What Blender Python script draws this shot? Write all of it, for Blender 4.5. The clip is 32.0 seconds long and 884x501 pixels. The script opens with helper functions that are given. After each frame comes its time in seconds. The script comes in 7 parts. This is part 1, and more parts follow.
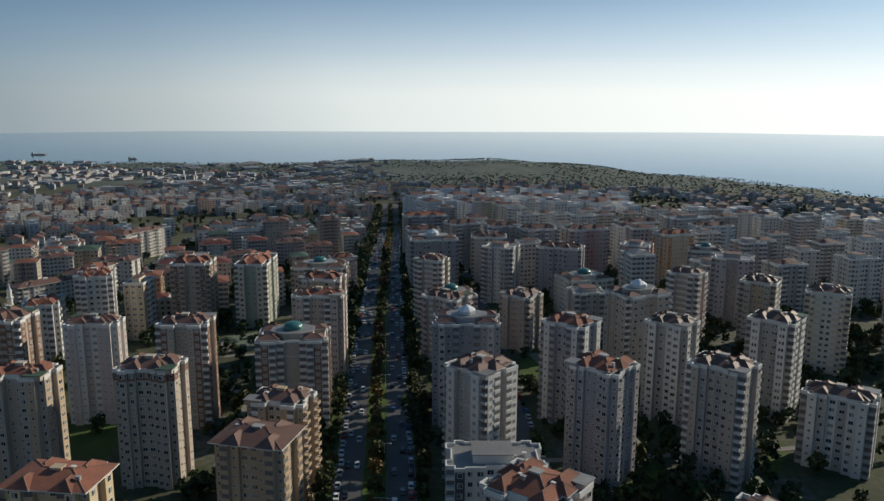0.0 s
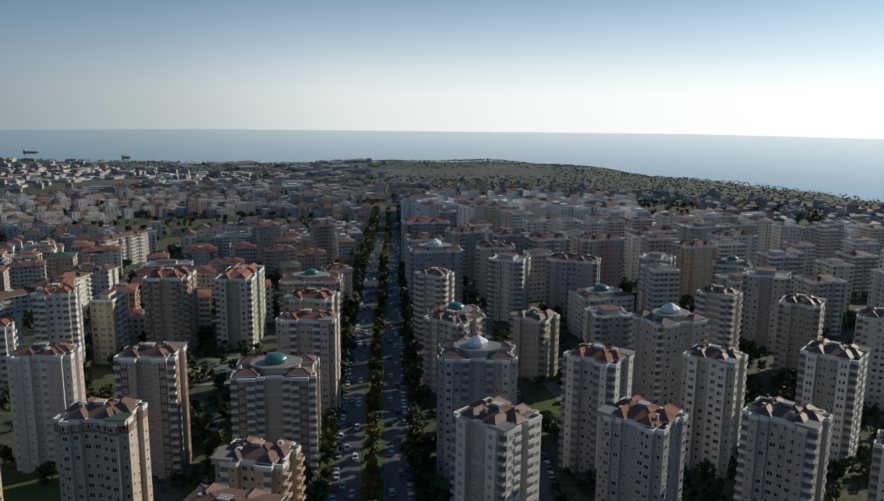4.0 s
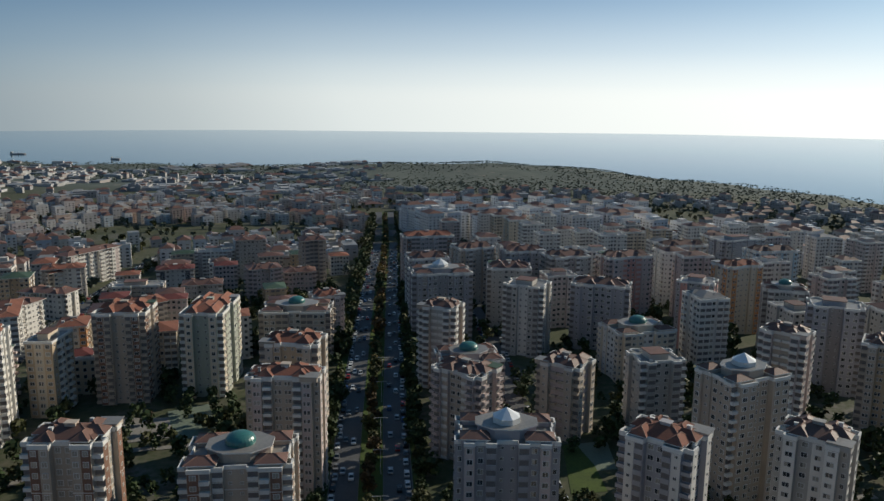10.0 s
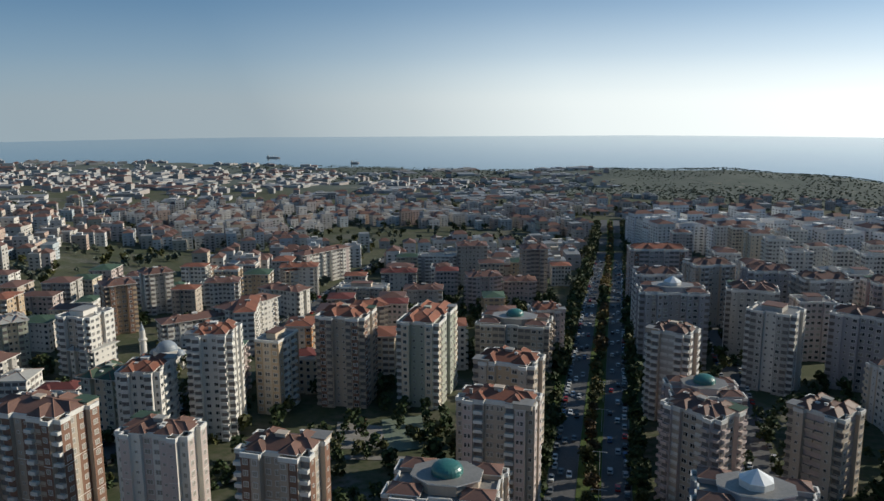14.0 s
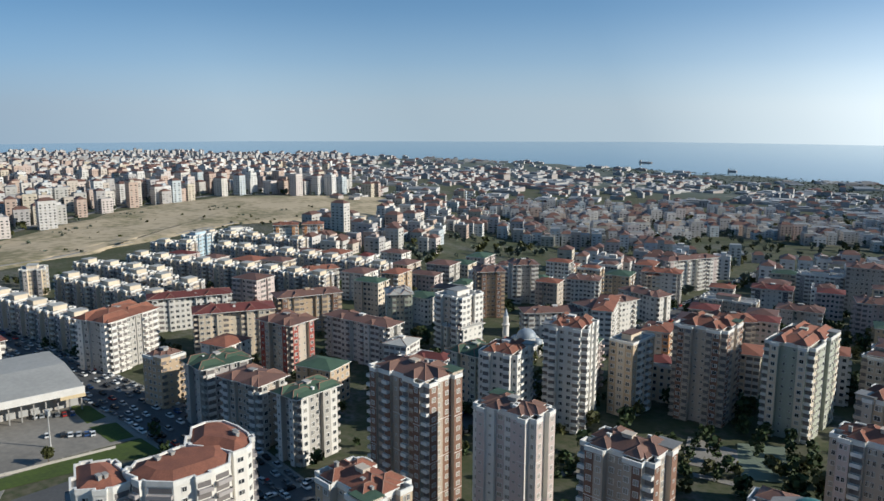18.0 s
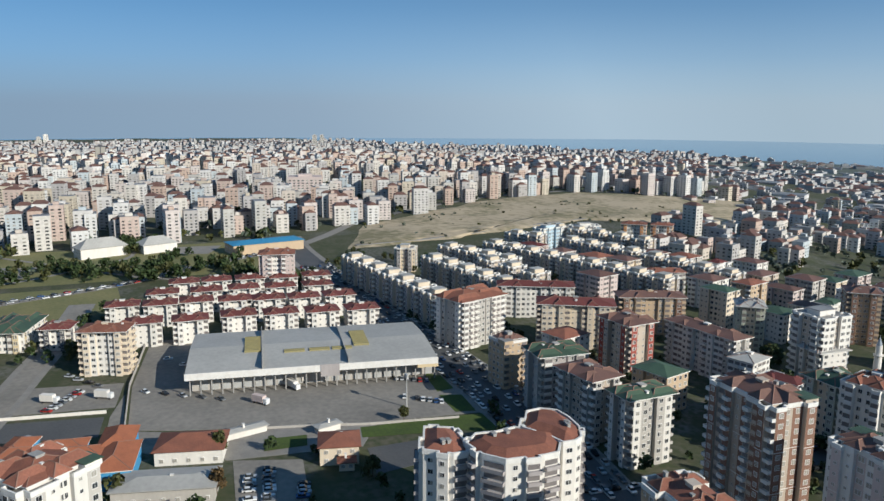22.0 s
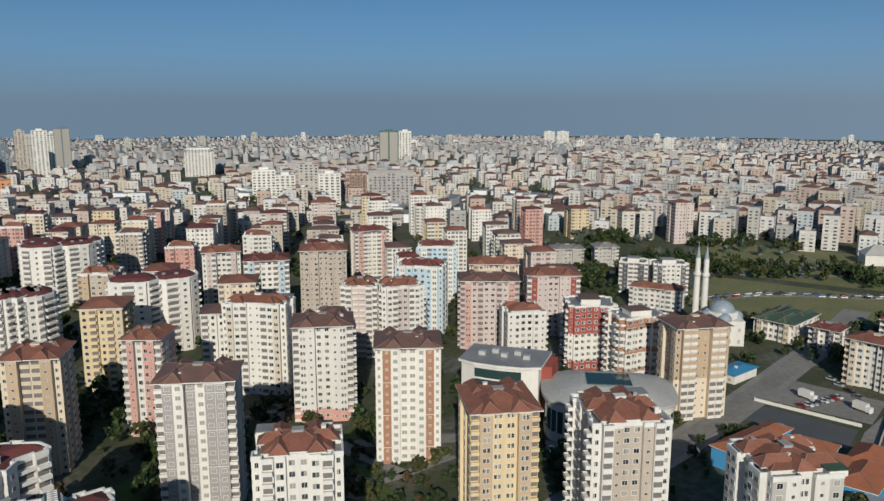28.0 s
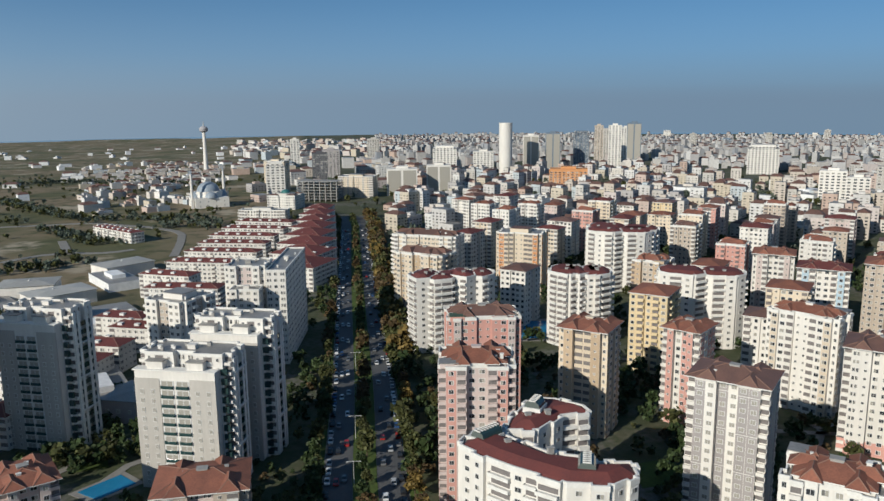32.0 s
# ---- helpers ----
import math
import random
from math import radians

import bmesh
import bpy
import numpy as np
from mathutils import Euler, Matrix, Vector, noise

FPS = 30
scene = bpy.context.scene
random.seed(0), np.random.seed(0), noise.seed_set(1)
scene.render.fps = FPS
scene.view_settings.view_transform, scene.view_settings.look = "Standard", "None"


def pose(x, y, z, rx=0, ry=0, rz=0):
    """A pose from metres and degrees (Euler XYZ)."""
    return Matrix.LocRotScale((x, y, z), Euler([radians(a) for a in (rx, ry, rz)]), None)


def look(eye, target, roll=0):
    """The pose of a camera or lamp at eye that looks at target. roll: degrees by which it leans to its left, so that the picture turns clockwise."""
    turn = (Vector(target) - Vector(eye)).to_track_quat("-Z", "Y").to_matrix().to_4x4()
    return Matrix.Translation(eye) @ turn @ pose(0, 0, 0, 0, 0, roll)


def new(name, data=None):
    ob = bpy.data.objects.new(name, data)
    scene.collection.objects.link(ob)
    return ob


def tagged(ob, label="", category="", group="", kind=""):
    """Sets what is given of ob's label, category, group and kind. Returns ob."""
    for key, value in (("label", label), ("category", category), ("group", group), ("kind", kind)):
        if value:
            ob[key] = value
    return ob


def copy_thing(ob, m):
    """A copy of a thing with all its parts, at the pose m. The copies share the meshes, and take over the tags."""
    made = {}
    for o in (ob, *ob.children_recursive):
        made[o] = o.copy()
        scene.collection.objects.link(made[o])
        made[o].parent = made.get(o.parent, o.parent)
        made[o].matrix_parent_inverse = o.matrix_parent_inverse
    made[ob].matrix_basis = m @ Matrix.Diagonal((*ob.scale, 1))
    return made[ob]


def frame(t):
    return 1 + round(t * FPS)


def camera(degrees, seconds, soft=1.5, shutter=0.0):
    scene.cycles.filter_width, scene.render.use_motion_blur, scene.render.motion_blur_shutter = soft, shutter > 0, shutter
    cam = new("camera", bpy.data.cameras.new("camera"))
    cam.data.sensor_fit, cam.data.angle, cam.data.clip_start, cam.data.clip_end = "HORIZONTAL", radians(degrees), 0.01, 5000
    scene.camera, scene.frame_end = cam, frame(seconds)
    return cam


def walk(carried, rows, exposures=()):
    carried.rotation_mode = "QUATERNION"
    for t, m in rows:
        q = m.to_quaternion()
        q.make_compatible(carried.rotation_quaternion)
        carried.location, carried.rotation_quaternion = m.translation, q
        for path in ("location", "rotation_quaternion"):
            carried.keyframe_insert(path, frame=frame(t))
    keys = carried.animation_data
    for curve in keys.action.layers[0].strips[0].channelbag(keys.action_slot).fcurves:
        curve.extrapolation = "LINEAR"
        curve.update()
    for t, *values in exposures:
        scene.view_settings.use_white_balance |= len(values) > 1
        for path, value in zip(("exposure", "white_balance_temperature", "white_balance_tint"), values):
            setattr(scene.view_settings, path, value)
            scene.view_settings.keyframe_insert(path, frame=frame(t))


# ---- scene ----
LENS = 59.49
cam = camera(LENS, 32.0, soft=1.5)


def turned(eye, yaw, pitch, roll):
    """A level camera's pose: yaw to the left from +y, pitch upwards, roll to the left, in degrees."""
    return Matrix.Translation(eye) @ pose(0, 0, 0, 90 + pitch, 0, yaw) @ pose(0, 0, 0, 0, 0, roll)


# seconds, eye, yaw, pitch, roll
PATH = [
    (0, (8.4, -128.0, 123.1), -1.90, -11.03, 0.17),
    (0.5, (8.2, -122.7, 123.0), -1.95, -11.04, 0.20),
    (1, (8.0, -117.3, 122.9), -1.98, -11.03, 0.24),
    (1.5, (7.7, -111.9, 122.8), -1.99, -11.03, 0.29),
    (2, (7.5, -106.6, 122.7), -2.00, -11.03, 0.36),
    (2.5, (7.2, -101.5, 122.6), -2.05, -11.03, 0.43),
    (3, (6.9, -96.5, 122.6), -2.06, -11.02, 0.49),
    (3.5, (6.6, -91.5, 122.5), -2.09, -11.03, 0.54),
    (5.5, (5.6, -69.9, 121.9), -2.15, -11.06, 0.72),
    (6, (5.3, -64.7, 121.8), -2.18, -11.06, 0.73),
    (6.5, (5.1, -59.6, 121.7), -2.20, -11.06, 0.74),
    (7, (4.8, -54.6, 121.6), -2.22, -11.06, 0.74),
    (7.5, (4.5, -49.5, 121.6), -2.25, -11.04, 0.71),
    (8, (4.2, -44.3, 121.7), -2.27, -11.01, 0.71),
    (8.5, (4.0, -39.2, 121.7), -2.30, -11.01, 0.70),
    (9, (3.7, -34.0, 121.6), -2.33, -11.01, 0.68),
    (9.5, (3.5, -28.7, 121.5), -2.35, -11.02, 0.62),
    (10, (3.3, -23.0, 121.4), -2.40, -11.00, 0.55),
    (10.5, (3.0, -17.2, 121.4), -2.44, -10.97, 0.49),
    (11, (2.8, -11.6, 121.5), -2.48, -10.86, 0.43),
    (11.5, (2.4, -7.6, 121.5), -2.49, -10.83, 0.38),
    (12, (2.1, -5.0, 121.4), -2.29, -10.82, 0.33),
    (12.5, (1.8, -3.2, 121.2), -1.30, -10.78, 0.22),
    (13, (1.5, -2.2, 121.0), 1.22, -10.79, 0.04),
    (13.5, (1.2, -2.0, 120.8), 7.12, -10.77, -0.16),
    (14, (1.0, -1.9, 120.6), 14.21, -10.67, -0.29),
    (14.5, (0.8, -2.0, 120.5), 17.75, -10.59, -0.36),
    (16.5, (-0.1, 0.3, 118.1), 31.73, -10.25, -0.01),
    (17, (0.0, 0.0, 118.0), 34.68, -10.26, 0.01),
    (17.5, (0.0, 0.0, 118.0), 37.62, -10.26, 0.03),
    (18, (0.0, 0.0, 118.0), 41.09, -10.27, 0.09),
    (18.5, (0.0, 0.0, 118.0), 44.32, -10.30, 0.14),
    (19, (0.0, 0.0, 118.0), 47.49, -10.33, 0.20),
    (19.5, (0.0, 0.0, 118.0), 50.89, -10.37, 0.25),
    (20, (0.0, 0.0, 118.0), 53.79, -10.40, 0.29),
    (20.5, (0.0, 0.0, 118.0), 57.17, -10.43, 0.31),
    (21, (0.0, 0.0, 118.0), 59.94, -10.46, 0.33),
    (21.5, (0.0, 0.0, 118.0), 63.02, -10.48, 0.32),
    (22, (0.0, 0.0, 118.0), 66.70, -10.50, 0.32),
    (22.5, (0.0, 0.0, 118.0), 70.21, -10.54, 0.32),
    (23, (0.0, 0.0, 118.0), 74.03, -10.57, 0.32),
    (23.5, (0.0, 0.0, 118.0), 77.91, -10.59, 0.32),
    (24, (0.0, 0.0, 118.0), 82.03, -10.60, 0.32),
    (24.5, (0.0, 0.0, 118.0), 86.22, -10.62, 0.33),
    (26.5, (0.0, 0.0, 118.0), 104.35, -10.67, 0.09),
    (27, (0.0, 0.0, 118.0), 109.08, -10.66, 0.08),
    (27.5, (0.0, 0.0, 118.0), 115.12, -10.66, 0.06),
    (28, (0.0, 0.0, 118.0), 121.30, -10.66, 0.05),
    (28.5, (0.0, 0.0, 118.0), 127.38, -10.67, 0.01),
    (29, (0.0, 0.0, 118.0), 131.70, -10.71, -0.04),
    (29.5, (0.0, 0.0, 118.0), 136.90, -10.74, -0.10),
    (30, (0.0, 0.0, 118.0), 141.83, -10.78, -0.17),
    (30.5, (0.0, 0.0, 118.0), 147.51, -10.80, -0.29),
    (31, (0.0, 0.0, 118.0), 152.65, -10.81, -0.37),
    (31.5, (0.0, 0.0, 118.0), 157.34, -10.80, -0.43),
    (32, (0.0, 0.0, 118.0), 161.15, -10.79, -0.50),
]
walk(cam, [(t, turned(e, a, b, c)) for t, e, a, b, c in PATH],
     exposures=[(0, 0.04, 6350, 6), (12.5, 0.06, 6350, 6), (14.5, 0.3, 6200, 6), (17, 0.54, 6000, 6), (20, 0.62, 5900, 6), (23, 0.45, 5850, 6), (24.5, 0.28, 5850, 6), (27, 0.05, 6000, 6), (30, 0.12, 6000, 6), (32, 0.26, 5950, 6)])

# ---------------------------------------------------------------- sky and sun
SUN_AZ, SUN_EL = -59.0, 25.0          # to the left of +y, above the horizon
world = bpy.data.worlds.new("sky")
scene.world = world
world.use_nodes = True
wn, wl = world.node_tree.nodes, world.node_tree.links
wn.clear()
w_out = wn.new("ShaderNodeOutputWorld")
w_bg = wn.new("ShaderNodeBackground")
w_bg.inputs["Strength"].default_value = 0.1
w_sky = wn.new("ShaderNodeTexSky")
w_sky.sky_type = "NISHITA"
w_sky.sun_disc = False
w_sky.sun_elevation = radians(SUN_EL)
w_sky.sun_rotation = radians(-SUN_AZ)
w_sky.altitude = 150
w_sky.air_density, w_sky.dust_density, w_sky.ozone_density = 1.2, 0.9, 2.5
w_geo = wn.new("ShaderNodeTexCoord")
w_sep = wn.new("ShaderNodeSeparateXYZ")
wl.new(w_geo.outputs["Generated"], w_sep.inputs[0])
# the sky's own colour, taken no lower than just above the horizon, so that it goes on below it
w_lift = wn.new("ShaderNodeMath")
w_lift.operation = "MULTIPLY_ADD"
w_lift.inputs[1].default_value, w_lift.inputs[2].default_value = 2.2, 0.16
wl.new(w_sep.outputs["Z"], w_lift.inputs[0])
w_max = wn.new("ShaderNodeMath")
w_max.operation = "MAXIMUM"
w_max.inputs[1].default_value = 0.1
wl.new(w_lift.outputs[0], w_max.inputs[0])
w_com = wn.new("ShaderNodeCombineXYZ")
wl.new(w_sep.outputs["X"], w_com.inputs["X"])
wl.new(w_sep.outputs["Y"], w_com.inputs["Y"])
wl.new(w_max.outputs[0], w_com.inputs["Z"])
wl.new(w_com.outputs[0], w_sky.inputs["Vector"])
# autumn haze: a layer that thickens towards the horizon and is brightest towards the sun
_az, _el = radians(SUN_AZ), radians(SUN_EL)
SUN_WAY = Vector((-math.sin(_az) * math.cos(_el), math.cos(_az) * math.cos(_el), math.sin(_el)))
HAZE_TURN = -12.0        # the haze glows most a little to the side of the sun, over the sea
w_dot = wn.new("ShaderNodeVectorMath")
w_dot.operation = "DOT_PRODUCT"
wl.new(w_geo.outputs["Generated"], w_dot.inputs[0])
w_dot.inputs[1].default_value = SUN_WAY.xy.to_3d().normalized() * .9063 @ Matrix.Rotation(radians(HAZE_TURN), 3, 'Z') + Vector((0, 0, SUN_WAY.z))
w_half = wn.new("ShaderNodeMath")
w_half.operation = "MULTIPLY_ADD"
w_half.inputs[1].default_value = w_half.inputs[2].default_value = 0.5
wl.new(w_dot.outputs["Value"], w_half.inputs[0])
w_haze = wn.new("ShaderNodeValToRGB")
he = w_haze.color_ramp.elements
he[0].position, he[0].color = 0.03, (0.15, 0.205, 0.27, 1)
he[1].position, he[1].color = 0.95, (1.08, 1.06, 1.01, 1)
for q_, c_ in ((0.25, (0.215, 0.265, 0.32, 1)), (0.40, (0.31, 0.365, 0.405, 1)), (0.5, (0.285, 0.335, 0.37, 1)), (0.62, (0.32, 0.365, 0.395, 1)), (0.70, (0.50, 0.535, 0.545, 1)), (0.78, (0.76, 0.78, 0.765, 1))):
    he.new(q_).color = c_
wl.new(w_half.outputs[0], w_haze.inputs[0])
w_ten = wn.new("ShaderNodeVectorMath")
w_ten.operation = "SCALE"
w_ten.inputs["Scale"].default_value = 10.0
wl.new(w_haze.outputs[0], w_ten.inputs[0])
w_ramp = wn.new("ShaderNodeValToRGB")
re_ = w_ramp.color_ramp.elements
re_[0].position, re_[0].color = 0.0, (1, 1, 1, 1)
re_[1].position, re_[1].color = 0.5, (0.0, 0.0, 0.0, 1)
re_.new(0.02).color = (0.92, 0.92, 0.92, 1)
re_.new(0.06).color = (0.54, 0.54, 0.54, 1)
re_.new(0.12).color = (0.16, 0.16, 0.16, 1)
re_.new(0.2).color = (0.06, 0.06, 0.06, 1)
w_ramp.color_ramp.interpolation = "B_SPLINE"
wl.new(w_sep.outputs["Z"], w_ramp.inputs[0])
# thin high streaks of cloud
w_map = wn.new("ShaderNodeMapping")
w_map.inputs["Scale"].default_value = (2.0, 3.0, 26.0)
wl.new(w_geo.outputs["Generated"], w_map.inputs[0])
w_cl = wn.new("ShaderNodeTexNoise")
w_cl.inputs["Scale"].default_value, w_cl.inputs["Detail"].default_value = 1.6, 5
wl.new(w_map.outputs[0], w_cl.inputs["Vector"])
w_cr = wn.new("ShaderNodeMapRange")
w_cr.inputs["From Min"].default_value, w_cr.inputs["From Max"].default_value, w_cr.inputs["To Max"].default_value = 0.55, 0.85, 0.35
wl.new(w_cl.outputs["Fac"], w_cr.inputs["Value"])
w_add = wn.new("ShaderNodeMath")
w_add.operation = "MAXIMUM"
wl.new(w_ramp.outputs[0], w_add.inputs[0])
wl.new(w_cr.outputs[0], w_add.inputs[1])
w_mix = wn.new("ShaderNodeMix")
w_mix.data_type = "RGBA"
wl.new(w_add.outputs[0], w_mix.inputs["Factor"])
w_tint = wn.new("ShaderNodeVectorMath")
w_tint.operation = "MULTIPLY"
w_tint.inputs[1].default_value = (0.62, 0.90, 0.98)
wl.new(w_sky.outputs[0], w_tint.inputs[0])
wl.new(w_tint.outputs[0], w_mix.inputs["A"])
wl.new(w_ten.outputs[0], w_mix.inputs["B"])
wl.new(w_mix.outputs["Result"], w_bg.inputs["Color"])
wl.new(w_bg.outputs[0], w_out.inputs[0])

sun = new("sun", bpy.data.lights.new("sun", "SUN"))
sun.data.energy, sun.data.angle, sun.data.color = 3.9, radians(0.55), (1.0, 0.89, 0.74)
sun.matrix_world = look(SUN_WAY * 900, (0, 0, 0))


# ---------------------------------------------------------------- materials
def shader(name, rough=0.8, metal=0.0, spec=0.3):
    m = bpy.data.materials.new(name)
    m.use_nodes = True
    n, l = m.node_tree.nodes, m.node_tree.links
    b = n["Principled BSDF"]
    b.inputs["Roughness"].default_value = rough
    b.inputs["Metallic"].default_value = metal
    b.inputs["Specular IOR Level"].default_value = spec
    return m, n, l, b


def mottled(name, base, other, scale=0.3, fine=4.0, rough=0.85, amount=0.6, bump=0.0, stretch=(1, 1, 1), island=0.0, spec=0.3, contrast=(0.35, 0.65), piece=0.0):
    """Two colours mixed by coarse and fine noise in object space, with optional shift per island or per object."""
    m, n, l, b = shader(name, rough, 0.0, spec)
    geo = n.new("ShaderNodeNewGeometry")
    mp = n.new("ShaderNodeMapping")
    mp.inputs["Scale"].default_value = stretch
    l.new(geo.outputs["Position"], mp.inputs[0])
    n1 = n.new("ShaderNodeTexNoise")
    n1.inputs["Scale"].default_value = scale
    n1.inputs["Detail"].default_value = 3
    n2 = n.new("ShaderNodeTexNoise")
    n2.inputs["Scale"].default_value = fine
    n2.inputs["Detail"].default_value = 2
    for q in (n1, n2):
        l.new(mp.outputs[0], q.inputs["Vector"])
    add = n.new("ShaderNodeMath")
    add.operation = "MULTIPLY_ADD"
    l.new(n2.outputs["Fac"], add.inputs[0])
    add.inputs[1].default_value = 0.45
    sc = n.new("ShaderNodeMath")
    sc.operation = "MULTIPLY"
    sc.inputs[1].default_value = 0.55
    l.new(n1.outputs["Fac"], sc.inputs[0])
    l.new(sc.outputs[0], add.inputs[2])
    mr = n.new("ShaderNodeMapRange")
    mr.inputs["From Min"].default_value, mr.inputs["From Max"].default_value = contrast
    mr.inputs["To Max"].default_value = amount
    l.new(add.outputs[0], mr.inputs["Value"])
    mx = n.new("ShaderNodeMix")
    mx.data_type = "RGBA"
    mx.inputs["A"].default_value = (*base, 1)
    mx.inputs["B"].default_value = (*other, 1)
    l.new(mr.outputs[0], mx.inputs["Factor"])
    last = mx.outputs["Result"]
    if island or piece:
        hsv = n.new("ShaderNodeHueSaturation")
        mr2 = n.new("ShaderNodeMapRange")
        k = island or piece
        mr2.inputs["To Min"].default_value, mr2.inputs["To Max"].default_value = 1 - k, 1 + k
        if island:
            l.new(geo.outputs["Random Per Island"], mr2.inputs["Value"])
        else:
            oi = n.new("ShaderNodeObjectInfo")
            l.new(oi.outputs["Random"], mr2.inputs["Value"])
        l.new(mr2.outputs[0], hsv.inputs["Value"])
        l.new(last, hsv.inputs["Color"])
        last = hsv.outputs[0]
    l.new(last, b.inputs["Base Color"])
    if bump:
        bp = n.new("ShaderNodeBump")
        bp.inputs["Strength"].default_value = bump
        bp.inputs["Distance"].default_value = 0.05
        l.new(n2.outputs["Fac"], bp.inputs["Height"])
        l.new(bp.outputs[0], b.inputs["Normal"])
    return m


def paint(name, c, dirt=0.75, amount=0.55):
    """Weathered facade paint with rain streaks."""
    return mottled(name, c, tuple(v * dirt for v in c), 0.12, 1.1, 0.88, amount, 0.0, (1, 1, 0.22), spec=0.2, piece=0.06)


WALL = {
    "white": paint("white_render", (0.71, 0.675, 0.62)),
    "cream": paint("cream_render", (0.66, 0.56, 0.43)),
    "tan": paint("tan_render", (0.50, 0.38, 0.26)),
    "beige": paint("beige_render", (0.49, 0.415, 0.34)),
    "pink": paint("pink_render", (0.58, 0.32, 0.27)),
    "rose": paint("rose_render", (0.56, 0.465, 0.43)),
    "brick": paint("brick_orange_render", (0.40, 0.21, 0.13)),
    "red": paint("dark_red_render", (0.34, 0.09, 0.07)),
    "orange": paint("orange_render", (0.62, 0.30, 0.13)),
    "yellow": paint("yellow_render", (0.66, 0.53, 0.33)),
    "grey": paint("grey_render", (0.36, 0.33, 0.32)),
    "stone": paint("grey_stone_render", (0.46, 0.43, 0.39)),
    "lilac": paint("lilac_render", (0.39, 0.375, 0.385)),
    "blue": paint("pale_blue_render", (0.46, 0.58, 0.66)),
    "sky": paint("bright_blue_render", (0.08, 0.30, 0.55)),
    "green": paint("pale_green_render", (0.45, 0.46, 0.38)),
    "brown": paint("brown_render", (0.24, 0.14, 0.10)),
    "dark": paint("dark_render", (0.10, 0.10, 0.11)),
    "bottle": paint("bottle_green_cladding", (0.10, 0.15, 0.135)),
    "slate": paint("slate_blue_cladding", (0.15, 0.19, 0.24)),
}
ROOF = {
    "red": mottled("red_clay_tiles", (0.27, 0.108, 0.068), (0.15, 0.066, 0.048), 0.25, 2.2, 0.85, 0.8, 0.2, piece=0.15),
    "brown": mottled("brown_clay_tiles", (0.175, 0.095, 0.072), (0.105, 0.064, 0.054), 0.25, 2.2, 0.6, 0.8, 0.2, piece=0.15),
    "maroon": mottled("maroon_tiles", (0.16, 0.047, 0.04), (0.10, 0.036, 0.034), 0.25, 2.2, 0.8, 0.8, 0.2, piece=0.12),
    "green": mottled("green_sheet_roof", (0.07, 0.115, 0.072), (0.045, 0.07, 0.052), 0.2, 1.5, 0.6, 0.8, 0.1, piece=0.15),
    "flat": mottled("grey_felt_roof", (0.27, 0.255, 0.235), (0.17, 0.165, 0.155), 0.15, 1.3, 0.42, 0.9, 0.1, spec=0.5, piece=0.15),
    "sheet": mottled("pale_sheet_roof", (0.44, 0.425, 0.39), (0.33, 0.32, 0.295), 0.05, 0.6, 0.55, 0.9, 0.0, spec=0.3, piece=0.1),
    "teal": mottled("teal_copper_dome", (0.045, 0.18, 0.16), (0.03, 0.10, 0.10), 0.4, 2.0, 0.35, 0.7, 0.1, spec=0.6),
    "lead": mottled("grey_lead_dome", (0.30, 0.34, 0.38), (0.20, 0.23, 0.27), 0.4, 2.0, 0.45, 0.7, 0.1, spec=0.5),
}
CAP = mottled("ridge_tiles", (0.25, 0.14, 0.10), (0.17, 0.10, 0.08), 0.4, 2.5, 0.85, 0.8)
TRIM = mottled("pale_trim", (0.72, 0.70, 0.66), (0.52, 0.50, 0.46), 0.3, 2.0, 0.8, 0.6)
CONC = mottled("grey_concrete", (0.34, 0.33, 0.31), (0.24, 0.23, 0.22), 0.3, 2.0, 0.9, 0.8)
FRAME_W = mottled("white_window_frame", (0.66, 0.65, 0.63), (0.5, 0.49, 0.47), 0.5, 3.0, 0.5, 0.5)
# dark tone painted on balcony and loggia backs in place of recess shade
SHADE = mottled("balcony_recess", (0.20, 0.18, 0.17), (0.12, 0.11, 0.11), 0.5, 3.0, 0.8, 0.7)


def glass_like(name, c, rough=0.12):
    m, n, l, b = shader(name, rough, 0.0, 0.6)
    geo = n.new("ShaderNodeNewGeometry")
    ramp = n.new("ShaderNodeValToRGB")
    e = ramp.color_ramp.elements
    e[0].position, e[0].color = 0.0, (c[0] * 0.4, c[1] * 0.4, c[2] * 0.4, 1)
    e[1].position, e[1].color = 0.62, (*c, 1)
    e2 = e.new(0.72)
    e2.color = (0.34, 0.32, 0.28, 1)        # drawn curtains behind the pane
    l.new(geo.outputs["Random Per Island"], ramp.inputs[0])
    l.new(ramp.outputs[0], b.inputs["Base Color"])
    return m


GLASS = glass_like("window_glass", (0.055, 0.06, 0.068))
CURTAIN = glass_like("curtain_wall_glass", (0.03, 0.06, 0.06), 0.06)
ASPHALT = mottled("asphalt", (0.075, 0.076, 0.078), (0.115, 0.115, 0.115), 0.06, 0.9, 0.75, 0.7)
YARD = mottled("worn_yard_asphalt", (0.265, 0.245, 0.215), (0.165, 0.155, 0.14), 0.04, 0.4, 0.9, 0.9, spec=0.15)
PAVE = mottled("pavement_slabs", (0.26, 0.245, 0.22), (0.17, 0.16, 0.15), 0.2, 1.8, 0.9, 0.7)
GRASS = mottled("lawn", (0.075, 0.11, 0.022), (0.045, 0.065, 0.02), 0.08, 0.8, 0.95, 0.9, 0.4)
BARK = mottled("bark", (0.10, 0.075, 0.055), (0.06, 0.045, 0.035), 2, 9, 0.9)
